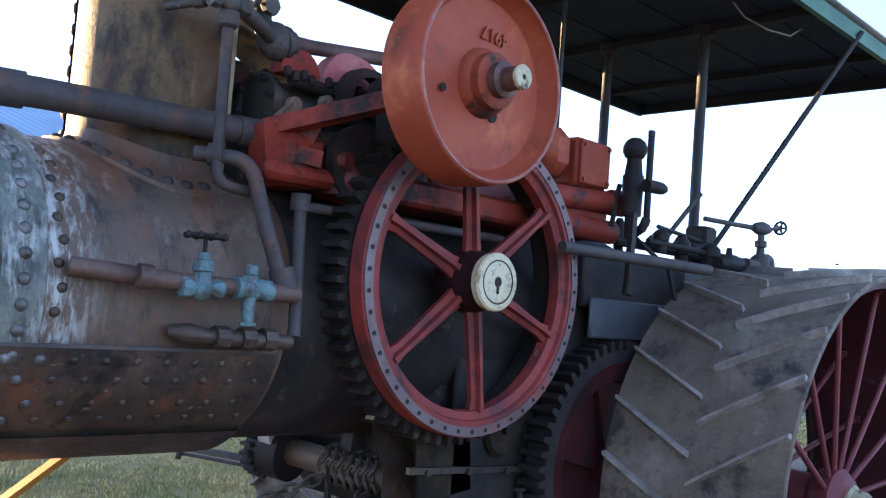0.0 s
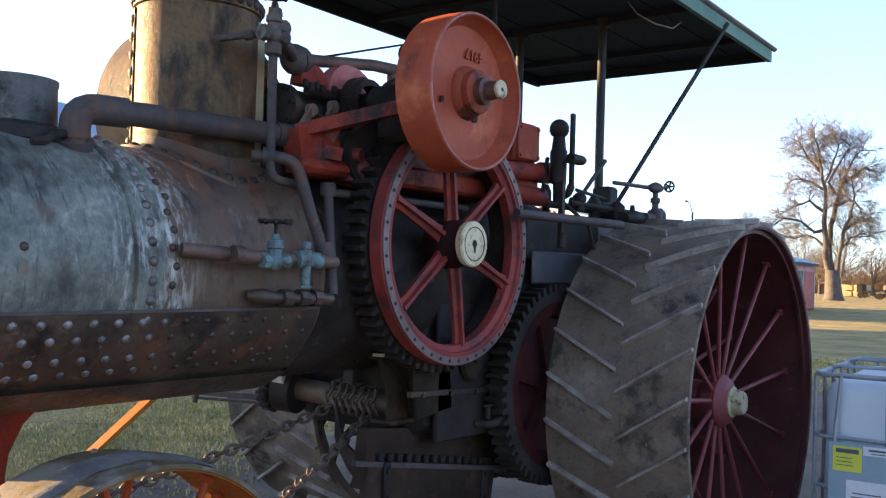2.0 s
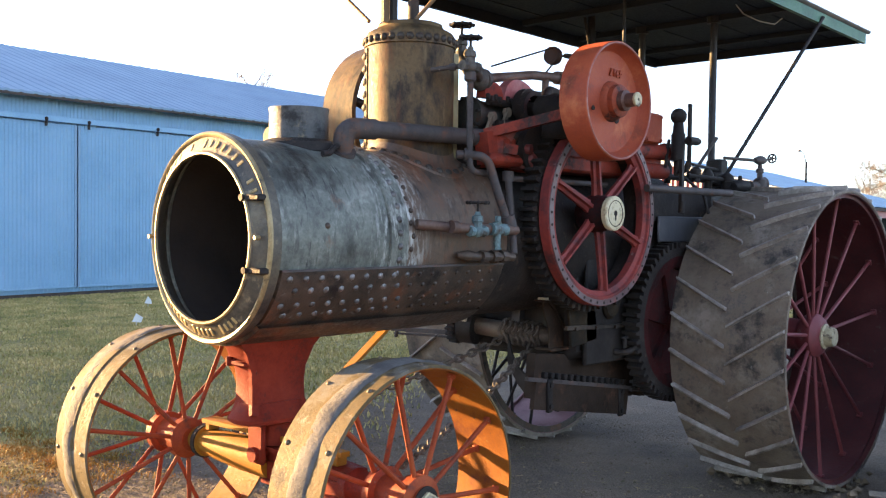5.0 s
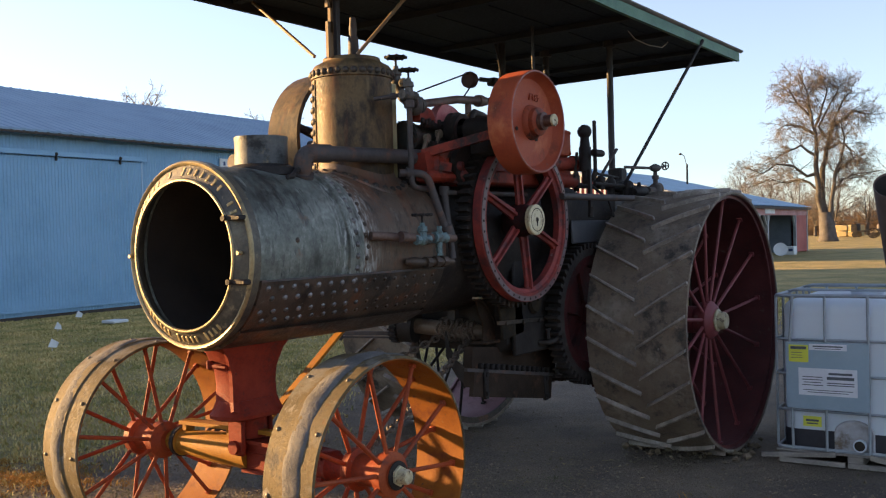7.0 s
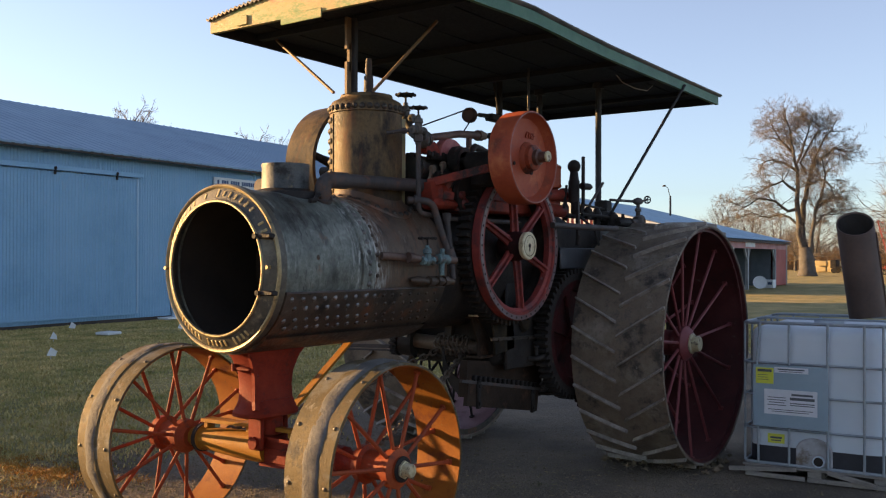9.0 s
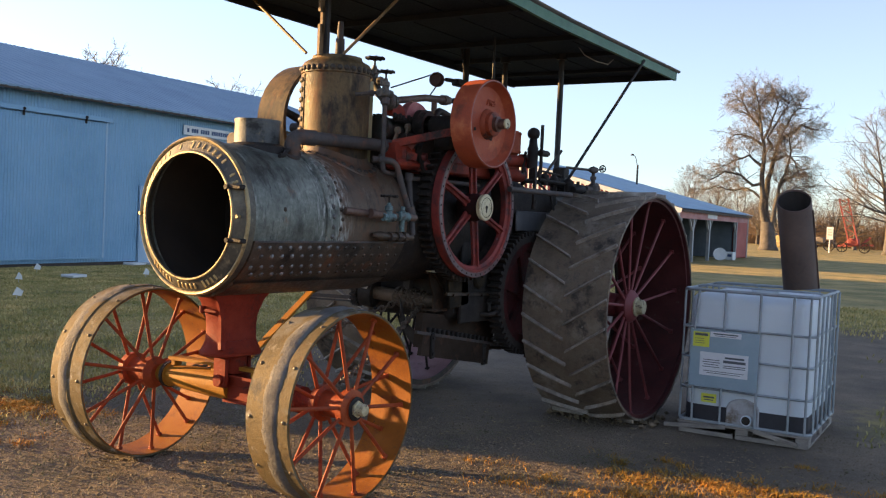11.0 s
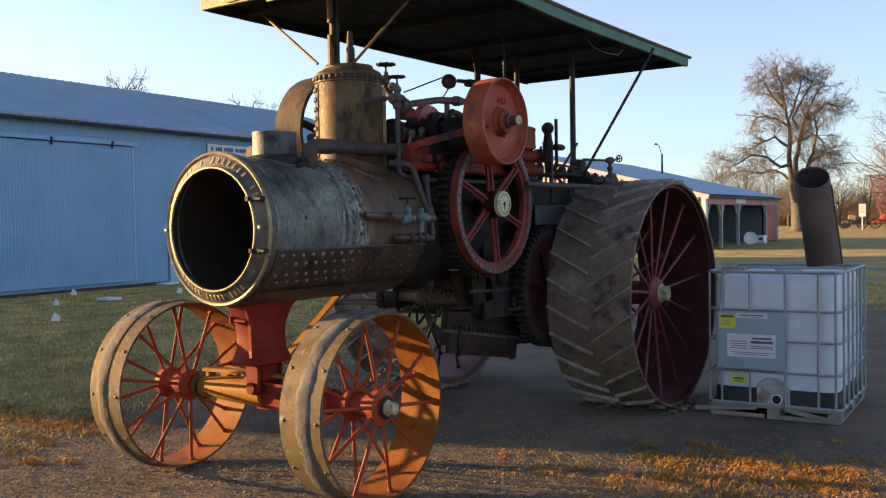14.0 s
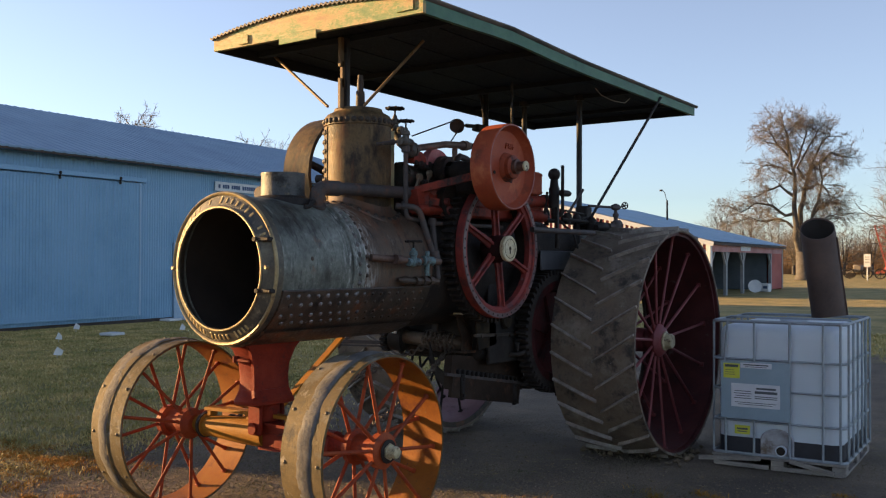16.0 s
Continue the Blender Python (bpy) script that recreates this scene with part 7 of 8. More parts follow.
    # valve gear: rods, eccentrics and links
    for x, z0, z1, r in ((0.30, 2.18, 2.24, 0.018), (0.24, 2.30, 2.27, 0.022), (-0.05, 2.22, 2.26, 0.024), (-0.30, 2.30, 2.27, 0.02)):
        bm = bmesh.new()
        tube(bm, [(x, 1.55, z0), (x, 2.55, z1)], r, 10)
        box(bm, (x, 2.0, (z0 + z1) / 2), (0.06, 0.14, 0.07), None, 0.012)
        part("valve_rod", bm, BLACK, engine, "greasy valve rod")
    for k, x in enumerate((0.36, 0.30, -0.36)):
        bm = bmesh.new()
        lathe(bm, [(0.10, -0.022), (0.10, 0.022), (0.075, 0.022), (0.075, -0.022)], along_x(x, 1.80 + 0.03 * (k - 1), 2.265 + 0.02 * k), 28)
        part("eccentric", bm, BLACK, engine, "black eccentric strap")
    bm = bmesh.new()
    box(bm, (0.30, 1.93, 2.06), (0.05, 0.34, 0.12), None, 0.02)
    lathe(bm, [(0.0, -0.02), (0.13, -0.02), (0.13, 0.02), (0.0, 0.02)], along_x(0.42, 1.72, 2.04), 20, False)
    part("crank_disc", bm, BLACK, frame_, "greasy crank disc")
    # red gearbox housing behind the pulley
    bm = bmesh.new()
    box(bm, (0.24, 3.00, 2.265), (0.24, 0.22, 0.20), None, 0.015)
    box(bm, (0.26, 2.80, 2.29), (0.20, 0.17, 0.20), None, 0.05)
    box(bm, (0.365, 3.00, 2.265), (0.02, 0.20, 0.18), None, 0.006)
    for dy in (-0.09, 0.09):
        for dz in (-0.08, 0.08):
            tube(bm, [(0.37, 3.00 + dy * 0.9, 2.265 + dz * 0.9), (0.383, 3.00 + dy * 0.9, 2.265 + dz * 0.9)], 0.010, 6)
    part("steering_housing", bm, PULLEY, engine, "bright orange-red gear housing with bolted cover")
    bm = bmesh.new()
    tube(bm, [(0.36, 2.60, 2.095), (0.36, 3.24, 2.13)], 0.045, 16)
    tube(bm, [(0.36, 3.14, 2.125), (0.36, 3.22, 2.129)], 0.056, 16)
    part("cross_tube", bm, RED, engine, "red shaft housing")
    bm = bmesh.new()
    box(bm, (0.22, 2.95, 2.03), (0.26, 0.42, 0.14), None, 0.03)
    tube(bm, [(0.34, 2.75, 2.0), (0.34, 3.18, 2.0)], 0.05, 12)
    part("pump_body", bm, RED, engine, "red pump body")


def build_rear_fittings():
    # whistle, levers, pipes and handwheel at the operator's end
    bm = bmesh.new()
    tube(bm, [(0.465, 3.14, 1.97), (0.465, 3.14, 2.06), (0.465, 3.14, 2.065), (0.465, 3.14, 2.23), (0.465, 3.14, 2.24), (0.465, 3.14, 2.31), (0.465, 3.14, 2.315)], [0.024, 0.026, 0.042, 0.045, 0.038, 0.030, 0.022], 14)
    ball(bm, (0.465, 3.14, 2.345), 0.052, 14)
    part("whistle", bm, BLACK, engine, "black bell whistle")
    bm = bmesh.new()
    tube(bm, [(0.555, 3.12, 2.02), (0.555, 3.12, 2.385)], 0.014, 10)
    tube(bm, [(0.555, 3.12, 2.05), (0.545, 3.11, 2.01), (0.48, 3.14, 1.99)], 0.02, 10)
    box(bm, (0.555, 3.12, 2.40), (0.02, 0.03, 0.03), None, 0.004)
    tube(bm, [(0.555, 3.10, 2.185), (0.565, 3.20, 2.185), (0.568, 3.225, 2.185)], [0.028, 0.026, 0.016], 10)
    part("lever_pipe", bm, BLACK, engine, "upright black pipe")
    bm = bmesh.new()
    tube(bm, [(0.40, 3.10, 2.02), (0.40, 3.12, 2.14), (0.40, 3.14, 2.20)], 0.011, 8)
    part("lever", bm, BLACK, engine)
    for (a, b, r) in (((0.45, 3.3, 1.98), (0.58, 4.05, 1.95), 0.014), ((0.40, 3.45, 2.06), (0.30, 4.02, 2.05), 0.010), ((0.40, 3.40, 2.0), (0.40, 3.95, 1.94), 0.018), ((0.35, 3.2, 1.97), (0.5, 4.3, 1.945), 0.02)):
        bm = bmesh.new()
        tube(bm, [a, b], r, 8)
        part("control_rod", bm, BLACK, engine, "thin control rod")
    bm = bmesh.new()
    tube(bm, [(0.60, 3.50, 2.098), (0.62, 3.70, 2.10), (0.64, 3.90, 2.102)], 0.011, 10)
    part("injector_pipe", bm, PIPE, engine, "thin straight injector pipe")
    bm = bmesh.new()
    tube(bm, [(0.64, 3.86, 2.102), (0.645, 3.885, 2.103), (0.65, 3.92, 2.104), (0.655, 3.955, 2.105), (0.656, 3.985, 2.106)], [0.016, 0.026, 0.033, 0.026, 0.015], 12)
    tube(bm, [(0.65, 3.92, 2.09), (0.65, 3.92, 2.05), (0.65, 3.92, 2.045), (0.65, 3.92, 2.02), (0.65, 3.92, 2.015), (0.65, 3.92, 1.97)], [0.014, 0.016, 0.027, 0.027, 0.018, 0.020], 12)
    injector = part("injector", bm, PIPE, engine, "small injector valve on a stem")
    bm = bmesh.new()
    tube(bm, [(0.65, 3.92, 1.985), (0.65, 3.92, 1.97), (0.65, 3.92, 1.93), (0.65, 3.92, 1.90), (0.65, 3.92, 1.84)], [0.022, 0.042, 0.046, 0.036, 0.038], 14)
    tube(bm, bend((0.65, 3.93, 1.96), (0.65, 4.01, 1.975), (0.65, 4.02, 1.86), 0.04), 0.026, 10)
    tube(bm, [(0.65, 3.90, 1.93), (0.64, 3.80, 1.93)], 0.028, 10)
    part("injector_body", bm, PIPE, injector, "lumpy cast injector body with an elbow")
    bm = bmesh.new()
    tube(bm, [(0.62, 3.60, 1.915), (0.62, 3.66, 1.92), (0.62, 3.72, 1.92), (0.625, 3.79, 1.925)], [0.024, 0.040, 0.044, 0.030], 14)
    tube(bm, [(0.62, 3.69, 1.92), (0.62, 3.69, 1.99)], [0.022, 0.012], 8)
    part("pump_body", bm, BLACK, engine, "round black pump body beside the post")
    bm = bmesh.new()
    beam(bm, (0.56, 3.02, 2.06), (0.60, 2.95, 1.74), 0.030, 0.022, (1, 0, 0))
    tube(bm, [(0.60, 2.96, 1.80), (0.60, 2.95, 1.73)], 0.020, 10)
    part("hanging_lever", bm, BLACK, engine, "long black lever hanging beside the tank")
    bm = bmesh.new()
    tube(bm, [(0.655, 3.97, 2.105), (0.662, 4.08, 2.125)], 0.008, 8)
    hw = Matrix.Translation((0.662, 4.08, 2.125)) @ Matrix.Rotation(-math.pi / 2, 4, "X")
    lathe(bm, [(0.029 + 0.0055 * math.cos(q), 0.007 * math.sin(q)) for q in (2 * math.pi * k / 6 for k in range(6))], hw, 24)
    for k in range(5):
        a = 2 * math.pi * k / 5
        tube(bm, [hw @ Vector((0, 0, 0)), hw @ Vector((0.029 * math.cos(a), 0.029 * math.sin(a), 0))], 0.005, 6)
    part("handwheel", bm, PIPE, engine, "spoked injector handwheel")
    bm = bmesh.new()
    box(bm, (0.27, 4.04, 2.02), (0.12, 0.12, 0.22), None, 0.015)
    box(bm, (0.34, 3.95, 1.98), (0.05, 0.24, 0.10), None, 0.01)
    part("post_bracket", bm, BLACK, engine, "black post bracket")
    for x, y, z, h, r in ((0.30, 3.30, 1.98, 0.10, 0.022), (0.42, 3.62, 1.95, 0.09, 0.03), (0.52, 3.70, 1.95, 0.06, 0.035), (0.45, 3.40, 1.99, 0.05, 0.028)):
        bm = bmesh.new()
        tube(bm, [(x, y, z - 0.05), (x, y, z), (x, y, z + 0.001), (x, y, z + h * 0.6), (x, y, z + h)], [r, r, r * 1.35, r * 1.35, r * 0.6], 10)
        part("fitting", bm, BLACK, engine, "small dark pipe fitting")
    bm = bmesh.new()
    tube(bm, [(0.35, 3.88, 2.27), (0.31, 3.76, 2.12), (0.27, 3.66, 1.98)], 0.012, 8)
    part("slant_rod", bm, PIPE, engine, "short slanting rod")
    bm = bmesh.new()
    tube(bm, [(0.42, 3.22, 2.0), (0.56, 3.30, 1.86), (0.62, 3.34, 1.60), (0.58, 3.36, 1.45)], 0.010, 8)
    part("hose", bm, BLACK, engine, "thin black hose")


def build_winch():
    """The chain steering drum and its loose chain, under the boiler."""
    bm = bmesh.new()
    tube(bm, [(0.245, 2.178, 0.987), (0.235, 2.175, 0.988), (0.16, 2.156, 0.995), (0.10, 2.141, 1.0), (-0.34, 2.03, 1.04)], [0.030, 0.046, 0.062, 0.052, 0.052], 18)
    drum = part("chain_drum", bm, material("worn_drum_iron", [(0.075, 0.055, 0.038), (0.15, 0.11, 0.078), (0.23, 0.17, 0.115)], (0.45, 0.7), 0.3, 50, 6, 0.2), engine, "worn steering drum wound with chain")
    link = bmesh.new()
    pts = [Vector((0.031 * math.cos(a), 0.019 * math.sin(a), 0)) for a in (2 * math.pi * k / 12 for k in range(12))]
    pts = pts + [pts[0]]
    tube(link, pts, 0.0078, 6, False)
    lm = to_mesh("chain_link", link, material("rusty_chain", [(0.06, 0.045, 0.033), (0.14, 0.108, 0.082)], (0.5, 0.7), 0.4, 60, 10, 0.1))
    rng = random.Random(3)

    def chain(a, b, sag, parent, n=None):
        a, b = Vector(a), Vector(b)
        n = n or int((b - a).length / 0.043)
        for k in range(n):
            f = k / (n - 1)
            p = a.lerp(b, f) - Vector((0, 0, sag * 4 * f * (1 - f)))
            f2 = min(1, f + 0.01)
            q = a.lerp(b, f2) - Vector((0, 0, sag * 4 * f2 * (1 - f2)))
            d = (q - p) if f < 1 else d
            d = d.normalized()
            m = Matrix.Translation(p) @ d.to_track_quat("X", "Z").to_matrix().to_4x4() @ Matrix.Rotation(math.pi / 2 * (k % 2) + 0.4, 4, "X")
            piece("chain_link", lm, parent, m)
    d = Vector((0.555, 0.14, -0.05)).normalized()
    u = d.cross(Vector((0, 0, 1))).normalized()
    v = u.cross(d)
    for turn in range(7):
        c = Vector((-0.07, 2.098, 1.016)) + d * (turn * 0.036)
        for k in range(10):
            a = 2 * math.pi * k / 10
            nrm = u * math.cos(a) + v * math.sin(a)
            tang = -u * math.sin(a) + v * math.cos(a)
            m = Matrix.Translation(c + nrm * 0.062 + d * (0.003 * k)) @ Matrix((tang, d, nrm)).transposed().to_4x4() @ Matrix.Rotation(0.7 * (k % 2), 4, "X")
            piece("chain_link", lm, drum, m)
    chain((0.12, 2.12, 0.95), (0.55, 0.42, 0.52), 0.06, drum)
    chain((-0.06, 2.06, 0.97), (-0.55, 0.40, 0.56), 0.05, drum)
    bm = bmesh.new()
    lathe(bm, [(0.0, -0.05), (0.11, -0.05), (0.11, 0.05), (0.0, 0.05)], Matrix.Translation((-0.30, 2.04, 1.03)) @ d.to_track_quat("Z", "Y").to_matrix().to_4x4(), 32, False)
    wormgear = part("worm_gear", bm, BLACK, engine, "black worm gear")
    tw = Matrix.Translation((-0.385, 2.02, 1.04)) @ d.to_track_quat("Z", "Y").to_matrix().to_4x4()
    part("worm_teeth", toothed_ring(0.125, 20, 0.028, 0.05, tw), BLACK, wormgear, sharp=20)
    bm = bmesh.new()
    lathe(bm, [(0.0, -0.03), (0.085, -0.03), (0.085, 0.03), (0.0, 0.03)], Matrix.Translation((-0.29, 2.0, 1.12)) @ d.to_track_quat("Z", "Y").to_matrix().to_4x4(), 20, False)
    part("collar", bm, GALV, engine, "pale steel collar")
    bm = bmesh.new()
    beam(bm, (-0.38, 1.96, 0.985), (-0.80, 1.86, 0.98), 0.022, 0.026)
    beam(bm, (-0.38, 1.98, 0.955), (-0.80, 1.88, 0.95), 0.022, 0.012)
    tube(bm, [(-0.72, 1.88, 1.15), (-0.78, 1.87, 0.93)], 0.012, 8)
    part("worm_shaft", bm, PIPE, engine, "steering shaft end")
    bm = bmesh.new()
    beam(bm, (0.0, 2.14, 1.20), (0.0, 2.12, 1.04), 0.05, 0.06, (1, 0, 0))
    part("drum_hanger", bm, PIPE, engine, "steel drum hanger")
    bm = bmesh.new()
    rim_ = [(1.95, 1.225), (2.00, 1.215), (2.06, 1.165), (2.12, 1.10), (2.165, 1.03), (2.19, 0.945), (2.02, 0.95), (2.02, 1.06), (1.97, 1.14)]
    a = [bm.verts.new((0.315, py, pz)) for py, pz in rim_]
    b = [bm.verts.new((0.303, py, pz)) for py, pz in rim_]
    bm.faces.new(a)
    bm.faces.new(b[::-1])
    for k in range(len(rim_)):
        bm.faces.new((a[k], b[k], b[(k + 1) % len(rim_)], a[(k + 1) % len(rim_)]))
    bmesh.ops.recalc_face_normals(bm, faces=bm.faces)
    for (ya, za), (yb, zb) in zip(rim_[:5], rim_[1:6]):
        beam(bm, (0.29, ya, za), (0.29, yb, zb), 0.07, 0.012)
    box(bm, (0.28, 2.11, 0.945), (0.12, 0.20, 0.02), None, 0.004)
    part("drum_bracket", bm, material("brown_ash_pan", []), engine, "curved brown drum bracket")
    # a black curved guard sheet hanging between the drum and the pan
    bm = bmesh.new()
    guard = [(0.03, 0.93, 0.16), (0.06, 0.85, 0.11), (0.11, 0.775, 0.10), (0.17, 0.73, 0.11), (0.27, 0.715, 0.11)]
    rows = [[bm.verts.new((x, 2.0 + dy, z + sz * h / 2)) for dy, sz in ((-0.006, -1), (0.006, -1), (0.006, 1), (-0.006, 1))] for x, z, h in guard]
    for p, q in zip(rows, rows[1:]):
        for k in range(4):
            bm.faces.new((p[k], p[(k + 1) % 4], q[(k + 1) % 4], q[k]))
    bm.faces.new(rows[0])
    bm.faces.new(rows[-1][::-1])
    bmesh.ops.recalc_face_normals(bm, faces=bm.faces)
    part("guard", bm, BLACK, engine, "black curved guard sheet before the ash pan")
    bm = bmesh.new()
    beam(bm, (0.32, 1.93, 1.238), (0.32, 2.16, 1.222), 0.05, 0.012)
    part("bracket_strip", bm, DIRTYCREAM, engine, "pale worn strip over the drum bracket")


def build_canopy():
    y0, y1, x0, x1, z = 0.74, 5.36, -0.90, 0.90, 3.105
    bm = bmesh.new()

    def crown(x):
        return 0.090 + 0.085 * (1 - (x / 0.95) ** 2)
    # corrugated roof skin with thickness
    nx = 96
    ys = [y0 - 0.05, 1.2, 1.75, 2.3, 2.9, 3.7, 4.5, y1 + 0.05]

    def lift(y):
        """The roof bulges up a little over the dome."""
        return 0.03 * math.exp(-((y - 1.75) / 0.62) ** 2)

    def skew(y):
        """The roof stands a little askew on its posts."""
        return -0.11 * (y - y0) / (y1 - y0)
    ny = len(ys) - 1
    rows = [[bm.verts.new((-0.95 + 1.90 * k / nx + skew(y), y, z + crown(-0.95 + 1.90 * k / nx) + 0.008 * (-1) ** k + lift(y) * max(0.0, -1 + 2 * k / nx) - 0.004 * (y - y0))) for k in range(nx + 1)] for y in ys]
    low = [[bm.verts.new(v.co - Vector((0, 0, 0.012))) for v in r] for r in rows]
    for j in range(ny):
        for k in range(nx):
            bm.faces.new((rows[j][k], rows[j][k + 1], rows[j + 1][k + 1], rows[j + 1][k]))
            bm.faces.new((low[j][k + 1], low[j][k], low[j + 1][k], low[j + 1][k + 1]))
        bm.faces.new((rows[j][0], rows[j + 1][0], low[j + 1][0], low[j][0]))
        bm.faces.new((rows[j + 1][nx], rows[j][nx], low[j][nx], low[j + 1][nx]))
    for k in range(nx):
        bm.faces.new((rows[0][k + 1], rows[0][k], low[0][k], low[0][k + 1]))
        bm.faces.new((rows[ny][k], rows[ny][k + 1], low[ny][k + 1], low[ny][k]))
    can = part("canopy", bm, material("rusted_corrugated_sheet", [(0.06, 0.055, 0.05), (0.12, 0.11, 0.10), (0.17, 0.13, 0.10)], (0.4, 0.7), 0.4, 50, 4, 0.1), engine, "corrugated canopy roof on steel posts", 70)
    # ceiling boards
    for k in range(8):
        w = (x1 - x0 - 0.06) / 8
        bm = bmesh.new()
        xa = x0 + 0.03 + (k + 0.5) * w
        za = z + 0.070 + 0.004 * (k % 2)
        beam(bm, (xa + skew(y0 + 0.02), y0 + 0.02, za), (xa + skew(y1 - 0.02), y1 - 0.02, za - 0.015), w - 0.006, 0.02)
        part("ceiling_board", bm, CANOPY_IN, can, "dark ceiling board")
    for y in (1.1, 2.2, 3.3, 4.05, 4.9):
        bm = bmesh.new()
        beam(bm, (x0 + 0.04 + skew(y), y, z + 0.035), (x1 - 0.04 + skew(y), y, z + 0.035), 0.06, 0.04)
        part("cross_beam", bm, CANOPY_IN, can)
    # fascia: flaking front board in two lengths, green sides
    bm = bmesh.new()
    q = []
    for y in (y0 - 0.03, y0):
        q.append([bm.verts.new((x, y, zz)) for x, zz in ((x0 - 0.03, z), (x1 + 0.03, z), (x1 + 0.03, z + crown(x1)), (0.45, z + crown(0.45) - 0.004), (0.0, z + crown(0) - 0.004), (-0.45, z + crown(-0.45) - 0.004), (x0 - 0.03, z + crown(x0) - 0.02))])
    bm.faces.new(q[0])
    bm.faces.new(q[1][::-1])
    for k in range(7):
        bm.faces.new((q[0][k], q[1][k], q[1][(k + 1) % 7], q[0][(k + 1) % 7]))
    bmesh.ops.recalc_face_normals(bm, faces=bm.faces)
    part("front_fascia", bm, FASCIA, can, "flaking yellow-green front fascia board")
    for x, wd, dz in ((-0.10, 0.34, -0.03), (-0.62, 0.10, 0.02), (0.80, 0.13, 0.035)):
        bm = bmesh.new()
        box(bm, (x, y0 - 0.036, z + dz + 0.02), (wd, 0.012, 0.06), None, 0.003)
        part("patch_board", bm, FASCIA, can, "patched fascia scrap")
    for sx, x in ((1, x1 + 0.015), (-1, x0 - 0.015)):
        bm = bmesh.new()
        pts = [(y, lift(y) if sx > 0 else 0.0) for y in (y0, 1.2, 1.5, 1.8, 2.1, 2.45, 2.9, 3.7, 4.5, y1)]
        for (ya, za), (yb, zb) in zip(pts, pts[1:]):
            beam(bm, (x + skew(ya), ya, z + 0.045 + za - 0.004 * (ya - y0)), (x + skew(yb), yb, z + 0.045 + zb - 0.004 * (yb - y0)), 0.03, 0.095)
        part("side_fascia", bm, GREEN if sx > 0 else CANOPY_IN, can, "dark green side fascia" if sx > 0 else "dark side fascia in the ceiling's colour")
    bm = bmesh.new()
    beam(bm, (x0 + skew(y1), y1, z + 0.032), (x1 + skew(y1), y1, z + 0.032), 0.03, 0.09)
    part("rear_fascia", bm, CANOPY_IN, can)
    # posts and struts
    POST = material("dark_canopy_post", [(0.012, 0.012, 0.014), (0.028, 0.026, 0.027)], (0.5, 0.75), 0.1, 60, 6, 0.1)
    for x, ya, za in ((0.225, 4.04, 1.92), (-0.365, 4.04, 1.92)):
        bm = bmesh.new()
        tube(bm, [(x, ya, za), (x, ya, z + 0.05)], 0.026, 14)
        tube(bm, [(x, ya, z + 0.0), (x, ya, z + 0.05)], 0.05, 14)
        part("post", bm, POST, can, "dark steel canopy post")
    for a, b in (((0.33, 3.84, 1.98), (0.86, 4.42, 3.13)),):
        bm = bmesh.new()
        tube(bm, [a, Vector(a) + Vector((0.07, 0.09, 0.035)), b], 0.013, 10)
        part("strut", bm, POST, can, "thin slanting strut rod")
    bm = bmesh.new()
    tube(bm, [(0.10, 3.06, 3.14), (0.11, 3.05, 2.36)], 0.011, 8)
    part("hanger_rod", bm, POST, can)
    OCHRE = material("ochre_strap", [(0.13, 0.08, 0.04), (0.20, 0.13, 0.065)], (0.5, 0.7), 0.1, 60, 8, 0.15)
    bm = bmesh.new()
    beam(bm, (0.0, 1.02, 2.66), (0.0, 1.02, 2.86), 0.040, 0.02, (1, 0, 0))
    beam(bm, (0.0, 1.04, 2.80), (0.0, 1.04, 2.98), 0.036, 0.02, (1, 0, 0))
    beam(bm, (0.0, 1.02, 2.94), (0.0, 1.02, 3.14), 0.040, 0.02, (1, 0, 0))
    part("front_post", bm, OCHRE, can, "bolted strap post on the dome")
    bm = bmesh.new()
    beam(bm, (0.018, 1.06, 2.66), (0.018, 1.06, 3.14), 0.03, 0.03, (1, 0, 0))
    part("front_channel", bm, POST, can)
    for a, b in (((-0.12, 1.02, 2.68), (-0.79, 1.17, 3.13)), ((0.10, 1.14, 2.68), (0.43, 1.38, 3.13))):
        bm = bmesh.new()
        tube(bm, [a, b], 0.0105, 10)
        part("front_strut", bm, OCHRE, can, "slanting front strut rod")
    bm = bmesh.new()
    tube(bm, [(0.0, 1.22, 2.66), (0.0, 1.22, 2.80), (0.0, 1.22, 2.805), (0.0, 1.22, 2.85), (0.0, 1.22, 2.915)], [0.034, 0.03, 0.022, 0.024, 0.018], 12)
    part("safety_valve", bm, PIPE, engine, "small safety valve on the dome")
    # governor and its belt
    gov = Vector((-0.39, 2.95, 2.795))
    bm = bmesh.new()
    lathe(bm, [(0.0, -0.03), (0.058, -0.03), (0.064, 0.0), (0.058, 0.03), (0.0, 0.03)], along_y(*gov), 24, False)
    g = part("governor_pulley", bm, material("brown_wood_pulley", [(0.022, 0.010, 0.008), (0.045, 0.018, 0.013)], (0.55, 0.75), 0.0, 60, 8, 0.15, spec=0.2), engine, "small brown governor pulley")
    bm = bmesh.new()
    tube(bm, [gov, gov + Vector((0, 0.30, 0.04))], 0.008, 8)
    tube(bm, [gov + Vector((0, 0.14, 0.02)), gov + Vector((0, 0.32, 0.03))], 0.018, 8)
    box(bm, gov + Vector((0.0, 0.36, 0.02)), (0.08, 0.16, 0.06), None, 0.01)
    tube(bm, [gov + Vector((0, 0.45, -0.2)), gov + Vector((0, 0.45, 0.42))], 0.028, 10)
    tube(bm, [gov + Vector((-0.02, 0.36, 0.42)), gov + Vector((0, 0.44, 0.1))], 0.012, 8)
